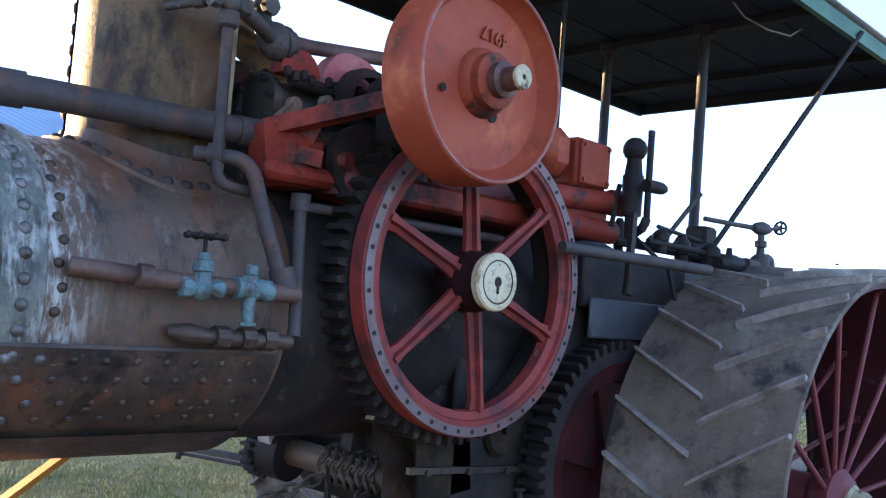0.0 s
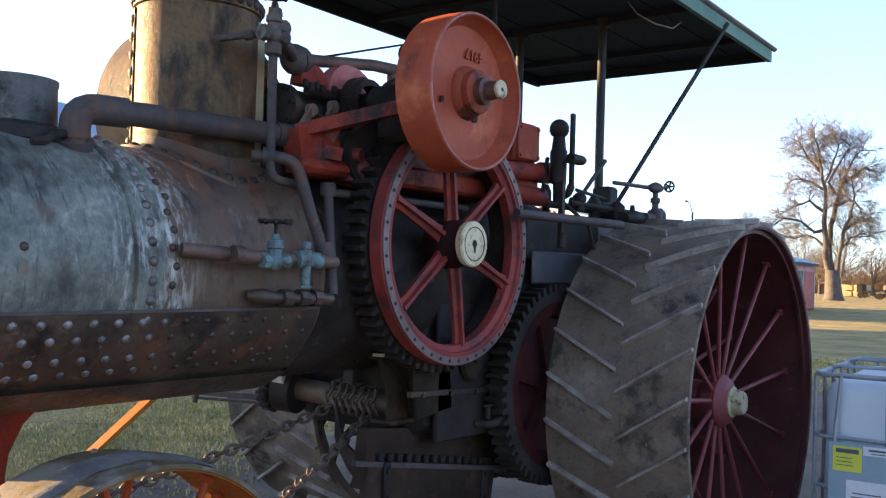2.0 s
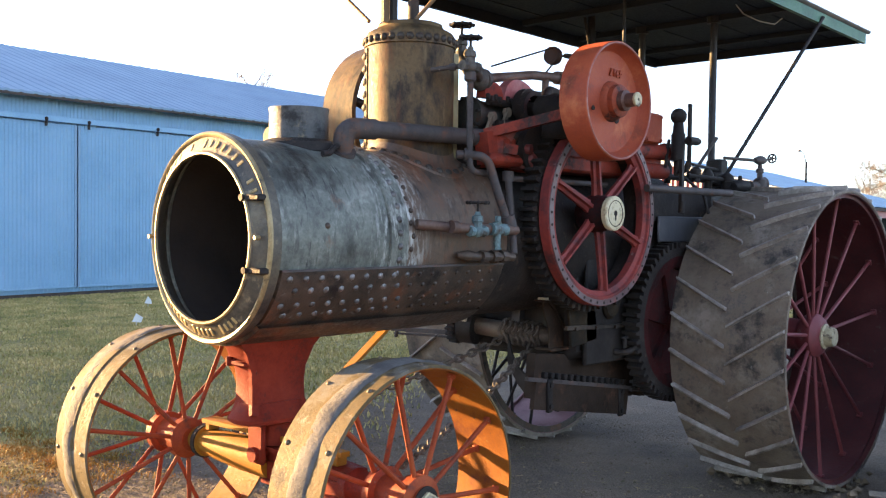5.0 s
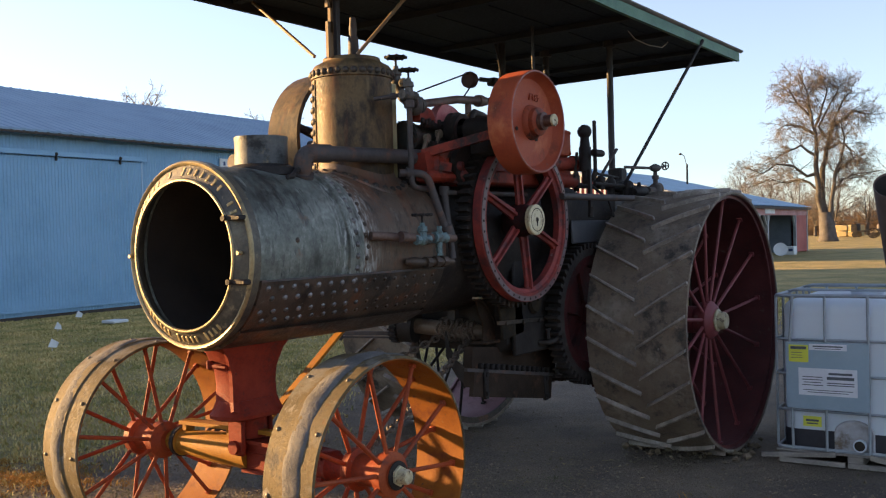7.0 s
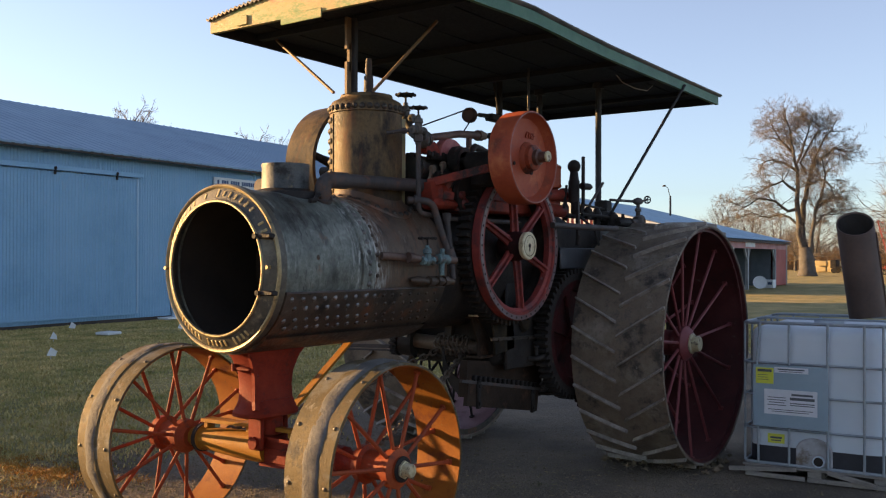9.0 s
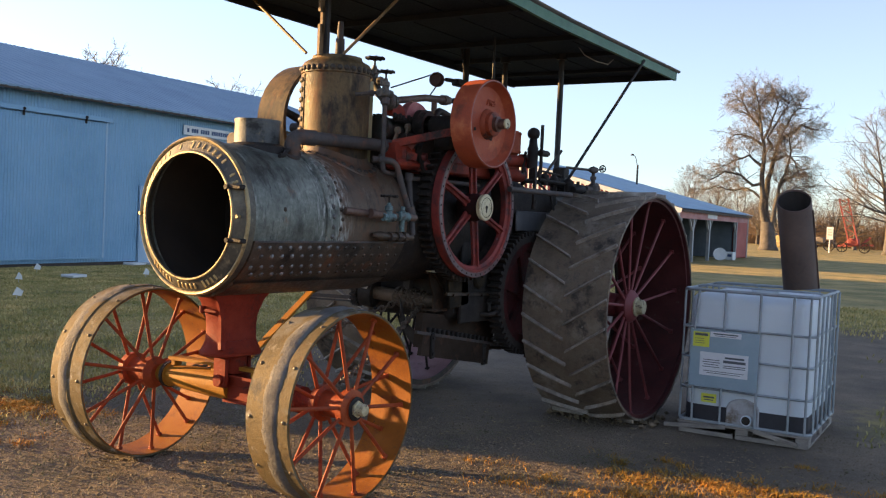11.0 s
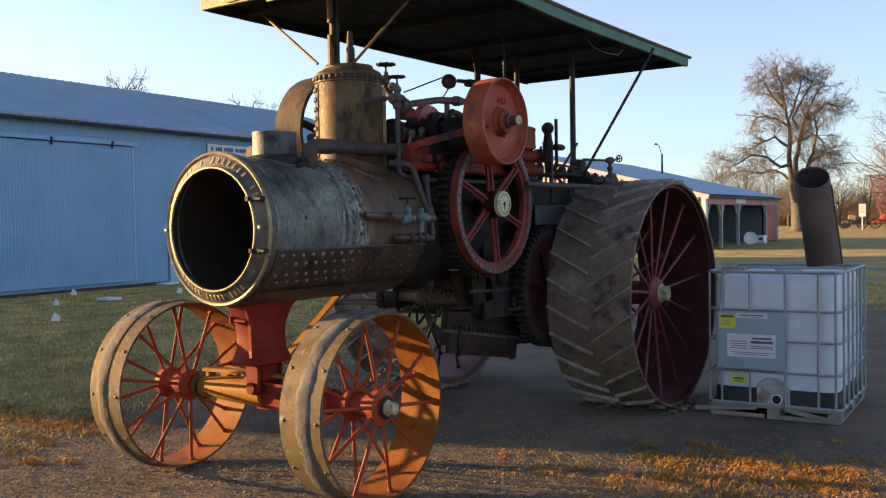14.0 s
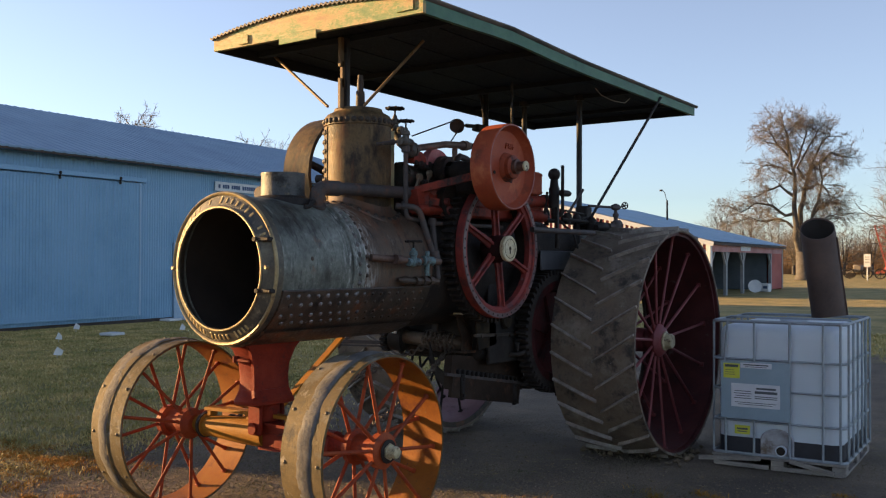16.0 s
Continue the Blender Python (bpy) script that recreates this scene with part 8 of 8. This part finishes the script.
    part("governor_bracket", bm, BLACK, g, "black bracket")
    for b in ((-0.30, 2.20, 2.62), (-0.30, 2.72, 2.62)):
        bm = bmesh.new()
        tube(bm, [gov + Vector((0, 0, 0.055 if b[1] < 2.5 else -0.055)), b], 0.006, 6)
        part("belt", bm, BLACK, g, "thin drive cord")
    # loose wire hanging from the ceiling
    bm = bmesh.new()
    tube(bm, [(0.50, 3.75, 3.19), (0.54, 3.85, 3.10), (0.60, 3.97, 3.06), (0.66, 4.08, 3.05), (0.68, 4.15, 3.10)], 0.0045, 6)
    part("loose_strip", bm, TIMBER, can, "thin loose hanging strip")


build_boiler()
build_ring()
build_dome()
build_firebox()
front_wheel(1, 0.38, 0.815, -0.025)
front_wheel(-1, 0.32, 0.80, 0.025)
build_front_axle()
rear_wheel(1, 3.84, 0.57, 1.29, WINE, SPOKERED, "dark wine-red inside of the rim")
rear_wheel(-1, 3.68, 0.86, 1.58, SKYLITPINK, BLACK, "dusty faded pink inside of the rim, sky light put in its tone")
build_gears()
build_pulley()
build_pipes()
build_engine_works()
build_rear_fittings()
build_winch()
build_canopy()

# ---- the liquid tote and what stands on it ----
def build_tote():
    ang = math.atan2(0.066, 0.975)
    T = Matrix.Translation((1.60, 3.74, 0)) @ Matrix.Rotation(ang, 4, "Z")      # x along the front, y to the rear
    tote = thing("liquid_tote", "caged white plastic liquid tote on a broken grey pallet", "tote", T @ Vector((0.5, 0.6, 0)))
    PLASTIC = bpy.data.materials.new("milky_plastic")
    PLASTIC.use_nodes = True
    b = PLASTIC.node_tree.nodes["Principled BSDF"]
    nz = PLASTIC.node_tree.nodes.new("ShaderNodeTexNoise")
    nz.inputs["Scale"].default_value = 3.0
    rp = PLASTIC.node_tree.nodes.new("ShaderNodeValToRGB")
    rp.color_ramp.elements[0].color, rp.color_ramp.elements[1].color = (0.52, 0.58, 0.63, 1), (0.66, 0.71, 0.75, 1)
    PLASTIC.node_tree.links.new(nz.outputs["Fac"], rp.inputs["Fac"])
    PLASTIC.node_tree.links.new(rp.outputs["Color"], b.inputs["Base Color"])
    b.inputs["Roughness"].default_value = 0.45
    b.inputs["Subsurface Weight"].default_value = 0.3
    b.inputs["Subsurface Radius"].default_value = (0.05, 0.05, 0.06)
    DREGS = material("black_dregs", [(0.012, 0.014, 0.02), (0.03, 0.03, 0.04)], (0.35, 0.5), 0.0, 30, 3, 0.05)
    W, D = 1.0, 1.2

    def put(name, bm, mat, parent, label="", sharp=38):
        bmesh.ops.transform(bm, matrix=T, verts=bm.verts)
        return part(name, bm, mat, parent, label, sharp)
    def moulded(rows, r):
        """A bottle shape with round upright corners; rows are (height, inset)."""
        made = bmesh.new()
        rings = []
        for z, inset in rows:
            ring = []
            for cx, cy, a0 in ((W - 0.03 - r, 0.03 + r, -90), (W - 0.03 - r, D - 0.03 - r, 0), (0.03 + r, D - 0.03 - r, 90), (0.03 + r, 0.03 + r, 180)):
                for k in range(8):
                    a = radians(a0 + 90 * k / 7)
                    ring.append(made.verts.new((cx + (r - inset) * math.cos(a), cy + (r - inset) * math.sin(a), z)))
            rings.append(ring)
        for p, q in zip(rings, rings[1:]):
            for k in range(32):
                made.faces.new((p[k], p[(k + 1) % 32], q[(k + 1) % 32], q[k]))
        made.faces.new(rings[0][::-1])
        made.faces.new(rings[-1])
        return made
    tank = put("tank", moulded([(0.10, 0.0), (0.36, 0.0), (0.61, -0.006), (0.85, 0.0), (1.02, 0.0), (1.06, 0.004), (1.09, 0.016), (1.11, 0.04), (1.12, 0.075)], 0.09), PLASTIC, tote, "milky white plastic bottle, stained at the fill line", 60)
    put("base_liquid", moulded([(0.102, -0.004), (0.226, -0.004), (0.227, 0.004)], 0.09), DREGS, tank, "black liquid showing through the base", 30)
    bm = bmesh.new()
    lathe(bm, [(0.0, 0.0), (0.11, 0.0), (0.11, 0.03), (0.0, 0.035)], Matrix.Translation((W / 2, D / 2, 1.125)), 28, False)
    put("lid", bm, PLASTIC, tank)
    # cage
    BARS = material("weathered_cage_steel", [(0.23, 0.26, 0.28), (0.31, 0.345, 0.37), (0.39, 0.42, 0.44)], (0.45, 0.65), 0.4, 60, 7, 0.08)
    r = 0.0095
    zs = (0.10, 0.362, 0.61, 0.85, 1.15)

    def loop(z, rad):
        c = 0.05
        pts = []
        for cx, cy, a0 in ((W - c, c, -90), (W - c, D - c, 0), (c, D - c, 90), (c, c, 180)):
            for k in range(5):
                a = radians(a0 + 90 * k / 4)
                pts.append((cx + c * math.cos(a), cy + c * math.sin(a), z))
        return pts + [pts[0]]
    for z in zs:
        bm = bmesh.new()
        tube(bm, loop(z, r), r * (1.35 if z in (zs[0], zs[-1]) else 1.0), 8, False)
        put("cage_bar", bm, BARS, tote, "galvanised cage hoop")
    for x in (0.105, 0.325, 0.595, 0.84, 0.965):
        for y in (-0.012, D + 0.012):
            bm = bmesh.new()
            lean = 0.012 if x < 0.2 and y < 0 else 0.0
            tube(bm, [(x, y, 0.10), (x - lean, y, 0.85), (x + lean, y, 1.15)], r, 8)
            put("cage_bar", bm, BARS, tote, "galvanised upright")
    for y in [0.06 + (D - 0.12) * k / 5 for k in range(6)]:
        for x in (-0.012, W + 0.012):
            bm = bmesh.new()
            tube(bm, [(x, y, 0.10), (x, y, 1.15)], r, 8)
            put("cage_bar", bm, BARS, tote, "galvanised upright")
    for y in (0.35, 0.85):
        bm = bmesh.new()
        tube(bm, [(0.0, y, 1.155), (0.05, y, 1.168), (W - 0.05, y, 1.168), (W, y, 1.155)], r, 8)
        put("cage_bar", bm, BARS, tote, "galvanised top bar")
    # steel plate with stickers
    bm = bmesh.new()
    box(bm, (0.335, -0.027, 0.607), (0.53, 0.004, 0.455), None, 0.001)
    plate = put("plate", bm, material("blue_grey_sheet", [(0.26, 0.35, 0.42), (0.31, 0.40, 0.47)], (0.4, 0.55), 0.3, 30, 4, 0.03), tote, "blue-grey steel sign plate")
    YEL = material("yellow_label", [(0.62, 0.62, 0.05), (0.70, 0.70, 0.08)], (0.45, 0.6), 0.0, 40, 6, 0.0)
    PAPER = material("white_paper_label", [(0.62, 0.63, 0.66), (0.74, 0.75, 0.78)], (0.5, 0.7), 0.0, 40, 6, 0.03)
    INK = material("grey_print", [(0.07, 0.08, 0.09), (0.12, 0.13, 0.14)], (0.5, 0.7), 0.0, 40, 6, 0.0)

    def sticker(cx, cz, w, h, mat, label, rows, parent=plate, y=-0.0315):
        bm = bmesh.new()
        box(bm, (cx, y, cz), (w, 0.003, h))
        s = put("sticker", bm, mat, parent, label)
        for bx, bz, bw, bh in rows:
            bm = bmesh.new()
            box(bm, (cx + bx * w, y - 0.003, cz + bz * h), (bw * w, 0.002, bh * h))
            put("printed_bar", bm, INK, s)
    sticker(0.155, 0.757, 0.128, 0.117, YEL, "yellow warning sticker", ((0, 0.33, 0.8, 0.17), (-0.1, 0.05, 0.55, 0.03), (-0.1, -0.1, 0.55, 0.03), (-0.1, -0.25, 0.6, 0.03)))
    sticker(0.345, 0.805, 0.24, 0.042, PAPER, "white strip label", ((0, 0.12, 0.8, 0.22), (0, -0.25, 0.7, 0.10)))
    sticker(0.34, 0.567, 0.375, 0.185, PAPER, "large white shipping label with grey print", ((0.22, 0.32, 0.40, 0.08), (0.22, 0.16, 0.46, 0.11), (0.22, -0.02, 0.46, 0.035), (0.22, -0.10, 0.46, 0.035), (-0.26, 0.18, 0.34, 0.03), (-0.26, 0.08, 0.36, 0.03), (-0.26, -0.02, 0.30, 0.03), (-0.26, -0.12, 0.36, 0.03), (0, -0.30, 0.85, 0.025), (0, -0.38, 0.7, 0.025)))
    sticker(0.225, 0.285, 0.12, 0.07, YEL, "small yellow sticker", ((0, 0.1, 0.7, 0.2), (0, -0.2, 0.6, 0.12)), tank, 0.025)
    # outlet
    bm = bmesh.new()      # an arched cup sunk into the front of the bottle
    rings = []
    for half, top, y in ((0.128, 0.315, 0.020), (0.122, 0.308, 0.006), (0.114, 0.300, 0.006), (0.102, 0.282, 0.016), (0.078, 0.25, 0.0245), (0.03, 0.20, 0.0255)):
        arch = [(0.495 + half, 0.105)] + [(0.495 + half * math.cos(a), top - half * 0.75 + half * 0.75 * math.sin(a)) for a in (math.pi * k / 12 for k in range(13))] + [(0.495 - half, 0.105)]
        rings.append([bm.verts.new((x, y, z)) for x, z in arch])
    for p, q in zip(rings, rings[1:]):
        for k in range(14):
            bm.faces.new((p[k], p[k + 1], q[k + 1], q[k]))
    bm.faces.new(rings[-1])
    # brown tones give both the dirt and the pocket's own shade
    put("outlet_recess", bm, material("stained_tank_plastic", [(0.27, 0.245, 0.22), (0.38, 0.37, 0.37), (0.46, 0.46, 0.48)], (0.5, 0.65), 0.0, 30, 9, 0.03, over=[((0.16, 0.12, 0.08), (1, 1, 1), 8, 0.52, 0.66)]), tank, "dirty arched outlet pocket, its shade put in the brown", 60)
    bm = bmesh.new()
    tube(bm, [(0.535, 0.01, 0.155), (0.535, -0.035, 0.155)], 0.036, 20)
    tube(bm, [(0.535, -0.03, 0.155), (0.535, -0.042, 0.155)], 0.042, 20)
    ov = put("outlet_valve", bm, PLASTIC, tank, "outlet valve")
    bm = bmesh.new()
    tube(bm, [(0.535, -0.040, 0.155), (0.535, -0.044, 0.155)], 0.033, 20)
    put("outlet_hole", bm, SOOT, ov)
    # pallet
    WOOD = material("grey_pallet_wood", [(0.14, 0.125, 0.11), (0.25, 0.22, 0.19), (0.32, 0.29, 0.25)], (0.7, 0.9), 0.0, 60, 4, 0.25, stretch=(1, 1, 3))
    for x in (0.0, 0.5, 1.0):
        for y in (0.06, 0.6, 1.14):
            bm = bmesh.new()
            box(bm, (0.05 + x * 0.90, y, 0.042), (0.10, 0.12, 0.06), None, 0.006)
            put("block", bm, WOOD, tote)
    for x in (0.05, 0.5, 0.95):
        bm = bmesh.new()
        box(bm, (x, D / 2, 0.0085), (0.10, D, 0.017), None, 0.003)
        put("runner", bm, WOOD, tote, "pallet runner board")
    for y in (0.04, 0.25, 0.48, 0.72, 0.95, 1.16):
        bm = bmesh.new()
        box(bm, (W / 2, y, 0.081), (W + 0.02, 0.10, 0.018), None, 0.003)
        put("deck_board", bm, WOOD, tote, "pallet deck board")
    for a, b in (((-0.10, -0.06, 0.045), (0.38, -0.03, 0.080)), ((0.02, -0.04, 0.020), (0.44, -0.03, 0.016)), ((0.60, -0.04, 0.085), (0.93, -0.07, 0.030)), ((0.46, -0.03, 0.016), (0.99, -0.03, 0.018))):
        bm = bmesh.new()
        beam(bm, a, b, 0.02, 0.032)
        put("broken_slat", bm, WOOD, tote, "broken grey pallet slat")
    return T


def build_loose_stack(T):
    """The engine's chimney pipe, stood in the tote's open top."""
    base = T @ Vector((0.79, 0.55, 1.178))
    ax = Matrix.Translation(base) @ Matrix.Rotation(radians(-7.5), 4, "Y")
    bm = bmesh.new()
    lathe(bm, [(0.136, 0.0), (0.136, 0.72), (0.134, 0.73), (0.128, 0.73), (0.126, 0.72), (0.126, 0.0)], ax, 56)
    for v in bm.verts:      # the mouth is cut at a slant
        q = ax.inverted() @ v.co
        if q.z > 0.5:
            v.co = ax @ Vector((q.x, q.y, q.z + 0.75 * (q.y * 0.95 - q.x * 0.3)))
    ob = solid("chimney_pipe", bm, material("brown_rusty_pipe", [(0.05, 0.032, 0.024), (0.085, 0.054, 0.04), (0.115, 0.074, 0.053)], (0.55, 0.8), 0.15, 50, 3, 0.15), "brown rusty chimney pipe standing on the tote's cage", "chimney pipe")
    # black inner sleeve: shade inside the pipe, put in as colour
    bm = bmesh.new()
    lathe(bm, [(0.1255, 0.0), (0.1255, 0.72), (0.1245, 0.72), (0.1245, 0.0)], ax, 56)
    for v in bm.verts:
        q = ax.inverted() @ v.co
        if q.z > 0.5:
            v.co = ax @ Vector((q.x, q.y, q.z + 0.75 * (q.y * 0.95 - q.x * 0.3)))
    part("shade_lining", bm, SOOT, ob, "black inside, the pipe's shade put in its colour")
    bm = bmesh.new()
    beam(bm, ax @ Vector((0.137, 0, 0.0)), ax @ Vector((0.137, 0, 0.64)), 0.006, 0.02, (1, 0, 0))
    part("seam", bm, MATS["brown_rusty_pipe"], ob)


tote_pose = build_tote()
build_loose_stack(tote_pose)

# ---- loose ground cover: grass, tufts, pebbles, straw ----
def blade_material(name, colours):
    m = bpy.data.materials.new(name)
    m.use_nodes = True
    nt = m.node_tree
    bs = nt.nodes["Principled BSDF"]
    geo = nt.nodes.new("ShaderNodeNewGeometry")
    rp = nt.nodes.new("ShaderNodeValToRGB")
    e = rp.color_ramp.elements
    e[0].color, e[1].color = (*colours[0], 1), (*colours[-1], 1)
    for k, c in enumerate(colours[1:-1]):
        q = e.new((k + 1) / (len(colours) - 1))
        q.color = (*c, 1)
    nt.links.new(geo.outputs["Random Per Island"], rp.inputs["Fac"])
    nz = nt.nodes.new("ShaderNodeTexNoise")
    nz.inputs["Scale"].default_value, nz.inputs["Detail"].default_value, nz.inputs["Roughness"].default_value = 1.5, 7.0, 0.7
    nt.links.new(geo.outputs["Position"], nz.inputs["Vector"])
    tn = nt.nodes.new("ShaderNodeValToRGB")
    t = tn.color_ramp.elements
    t[0].position, t[1].position = 0.36, 0.64
    t[0].color, t[1].color = (0.52, 0.60, 0.44, 1), (1.22, 1.10, 0.98, 1)
    nt.links.new(nz.outputs["Fac"], tn.inputs["Fac"])
    mu = nt.nodes.new("ShaderNodeMix")
    mu.data_type, mu.blend_type = "RGBA", "MULTIPLY"
    mu.inputs[0].default_value = 1.0
    nt.links.new(rp.outputs["Color"], mu.inputs[6])
    nt.links.new(tn.outputs["Color"], mu.inputs[7])
    nt.links.new(mu.outputs[2], bs.inputs["Base Color"])
    bs.inputs["Roughness"].default_value = 0.8
    bs.inputs["Specular IOR Level"].default_value = 0.2
    return m


def blades(name, mat, label, x, y, h, w, lean, rng):
    """Bent blades of grass: arrays of foot places, heights, widths."""
    n = len(x)
    a = rng.uniform(0, 2 * np.pi, n)
    dx, dy = np.cos(a), np.sin(a)
    b = rng.uniform(0, 2 * np.pi, n)
    lx, ly = np.cos(b) * lean * h, np.sin(b) * lean * h
    z0 = np.full(n, -0.02)
    v = np.empty((n, 5, 3))
    v[:, 0] = np.stack([x - dx * w, y - dy * w, z0], 1)
    v[:, 1] = np.stack([x + dx * w, y + dy * w, z0], 1)
    v[:, 2] = np.stack([x + dx * w * 0.8 + lx * 0.35, y + dy * w * 0.8 + ly * 0.35, h * 0.6], 1)
    v[:, 3] = np.stack([x - dx * w * 0.8 + lx * 0.35, y - dy * w * 0.8 + ly * 0.35, h * 0.6], 1)
    v[:, 4] = np.stack([x + lx, y + ly, h], 1)
    i = np.arange(n)[:, None] * 5
    quads = (i + np.array([[0, 1, 2, 3]])).tolist()
    tris = (i + np.array([[3, 2, 4]])).tolist()
    me = bpy.data.meshes.new(name)
    me.from_pydata(v.reshape(-1, 3).tolist(), [], quads + tris)
    finish(me, mat, 180)
    return tagged(piece(name, me, None), label, "grass", kind="stuff")


def grass_edge(x, y):
    """How far a place lies inside the grass, in metres, by the yard's edges."""
    left = -x - (0.14 * y + 2.45)
    right = np.minimum(x - 2.7, (y - 4.3) * 0.8)
    far = (y - 14.0) * 0.35
    return np.maximum(np.maximum(left, right), far)


def build_grass():
    rng = np.random.default_rng(4)
    lawn = blade_material("olive_winter_grass", [(0.40, 0.345, 0.15), (0.47, 0.395, 0.175), (0.54, 0.45, 0.21), (0.62, 0.52, 0.27), (0.36, 0.335, 0.14)])
    dry = blade_material("dry_yellow_grass", [(0.36, 0.17, 0.030), (0.44, 0.23, 0.047), (0.47, 0.29, 0.08), (0.28, 0.17, 0.035)])
    patchy = lambda x, y: np.sin(x * 1.7 + 0.6 * y) * np.sin(y * 1.3 - 0.4 * x) + 0.6 * np.sin(3.1 * x + 1.0) * np.sin(2.7 * y)
    # lawn between yard and barn
    x, y = rng.uniform(-16.2, -1.6, 210000), rng.uniform(-5.5, 15, 210000)
    keep = (grass_edge(x, y) + 0.45 * patchy(x, y) + rng.normal(0, 0.35, x.size) > 0.1) & (rng.random(x.size) < np.clip(1.3 - 0.045 * (-x - 2), 0.45, 1))
    x, y = x[keep], y[keep]
    d = np.hypot(x - 4.2, y + 3.7)
    blades("grass", lawn, "short olive winter grass before the barn", x, y, rng.uniform(0.012, 0.038, x.size) * (0.8 + 0.3 * patchy(x, y)), 0.0022 + 0.00055 * d, 0.9, rng)
    # lawn behind the tote and towards the shed
    x, y = rng.uniform(-10, 14, 90000), 4.2 + 15 * rng.random(90000) ** 1.3
    keep = (grass_edge(x, y) + 0.5 * patchy(x, y) + rng.normal(0, 0.4, x.size) > 0.1) & ((x > 2.75) | (y > 8)) & (x > -10.4)
    x, y = x[keep], y[keep]
    d = np.hypot(x - 4.2, y + 3.7)
    blades("grass", lawn, "worn pale grass beyond the tote", x, y, rng.uniform(0.02, 0.06, x.size), 0.002 + 0.0006 * d, 0.9, rng)
    # dry tufts that catch the low sun
    fx, fy, fh = [], [], []
    for cx, cy, sx, sy, n in ((2.6, 2.25, 0.8, 0.40, 75), (3.7, 2.1, 0.9, 0.8, 110), (2.1, 1.65, 0.5, 0.35, 34), (1.3, 1.5, 0.6, 0.3, 8), (3.0, 0.6, 0.8, 0.5, 26), (-2.8, 0.6, 0.7, 0.35, 90), (-2.0, -0.1, 0.7, 0.4, 26), (-4.2, 0.2, 1.2, 0.6, 60), (4.6, 3.4, 1.2, 0.8, 60)):
        for k in range(n):
            tx, ty = rng.normal(cx, sx * 0.6), rng.normal(cy, sy * 0.6)
            m = rng.integers(20, 80)
            r = rng.uniform(0.02, 0.10)
            fx.append(rng.normal(tx, r, m))
            fy.append(rng.normal(ty, r * 0.8, m))
            fh.append(rng.uniform(0.008, 0.030, m) * rng.uniform(0.6, 1.5))
    x, y, h = np.concatenate(fx), np.concatenate(fy), np.concatenate(fh)
    clear = ~((x > 1.5) & (x < 2.8) & (y > 3.6) & (y < 5.1))
    x, y, h = x[clear], y[clear], h[clear]
    blades("grass_tufts", dry, "dry yellow grass tufts on the yard", x, y, h, np.full(x.size, 0.003), 2.2, rng)


def scatter(name, mat, label, category, x, y, r, flat, rng, long=1.0):
    """Small eight-sided lumps lying on the ground."""
    n = len(x)
    base = np.array([(1, 0, 0), (0, 1, 0), (-1, 0, 0), (0, -1, 0), (0, 0, 1), (0, 0, -1)], float)
    v = base[None] * rng.uniform(0.6, 1.25, (n, 6, 1)) * r[:, None, None]
    v[:, :, 2] *= flat
    v[:, :, 0] *= long
    a = rng.uniform(0, 2 * np.pi, n)[:, None]
    vx, vy = v[:, :, 0] * np.cos(a) - v[:, :, 1] * np.sin(a), v[:, :, 0] * np.sin(a) + v[:, :, 1] * np.cos(a)
    out = np.stack([vx + x[:, None], vy + y[:, None], v[:, :, 2] + (r * flat * 0.45)[:, None] + 0.003], 2)
    f = np.array([(0, 1, 4), (1, 2, 4), (2, 3, 4), (3, 0, 4), (1, 0, 5), (2, 1, 5), (3, 2, 5), (0, 3, 5)])
    faces = (np.arange(n)[:, None, None] * 6 + f[None]).reshape(-1, 3).tolist()
    me = bpy.data.meshes.new(name)
    me.from_pydata(out.reshape(-1, 3).tolist(), [], faces)
    finish(me, mat, 30)
    return tagged(piece(name, me, None), label, category, kind="stuff")


def build_loose():
    rng = np.random.default_rng(9)
    stone = blade_material("yard_stones", [(0.14, 0.115, 0.088), (0.20, 0.168, 0.128), (0.25, 0.212, 0.165), (0.18, 0.15, 0.113), (0.30, 0.26, 0.205)])
    clod = blade_material("dirt_clods", [(0.13, 0.103, 0.074), (0.19, 0.153, 0.112), (0.24, 0.196, 0.147)])
    straw = blade_material("straw_bits", [(0.30, 0.23, 0.12), (0.44, 0.36, 0.20), (0.24, 0.18, 0.10)])
    n = 62000
    x, y = rng.uniform(-3.2, 4.6, n), np.concatenate([rng.uniform(-1.6, 4.5, n // 3), rng.uniform(-1.4, 2.6, n - n // 3)])
    scatter("gravel", stone, "small loose stones on the yard", "gravel", x, y, 0.003 + 0.008 * rng.random(n) ** 3.0, 0.7, rng)
    n = 2600
    cx = rng.normal(0, 1, n)
    x, y = rng.uniform(-3.0, 4.5, n), rng.uniform(-1.5, 3.5, n) + 0.1 * cx
    scatter("clods", clod, "dry dirt clods on the yard", "dirt", x, y, 0.008 + 0.012 * rng.random(n) ** 3, 0.6, rng)
    # mud dropped where the drive wheel stands
    n = 260
    x, y = rng.uniform(0.5, 1.4, n), 3.80 + rng.normal(0, 0.16, n)
    scatter("mud_clumps", clod, "clumps of dried mud under the drive wheel", "mud", x, y, 0.012 + 0.03 * rng.random(n) ** 3, 0.7, rng)
    n = 1500
    x, y = rng.uniform(-2.6, 4.4, n), rng.uniform(-1.4, 3.2, n)
    scatter("straw", straw, "scattered straw bits on the yard", "straw", x, y, rng.uniform(0.0025, 0.004, n), 0.6, rng, 9.0)


build_grass()
build_loose()
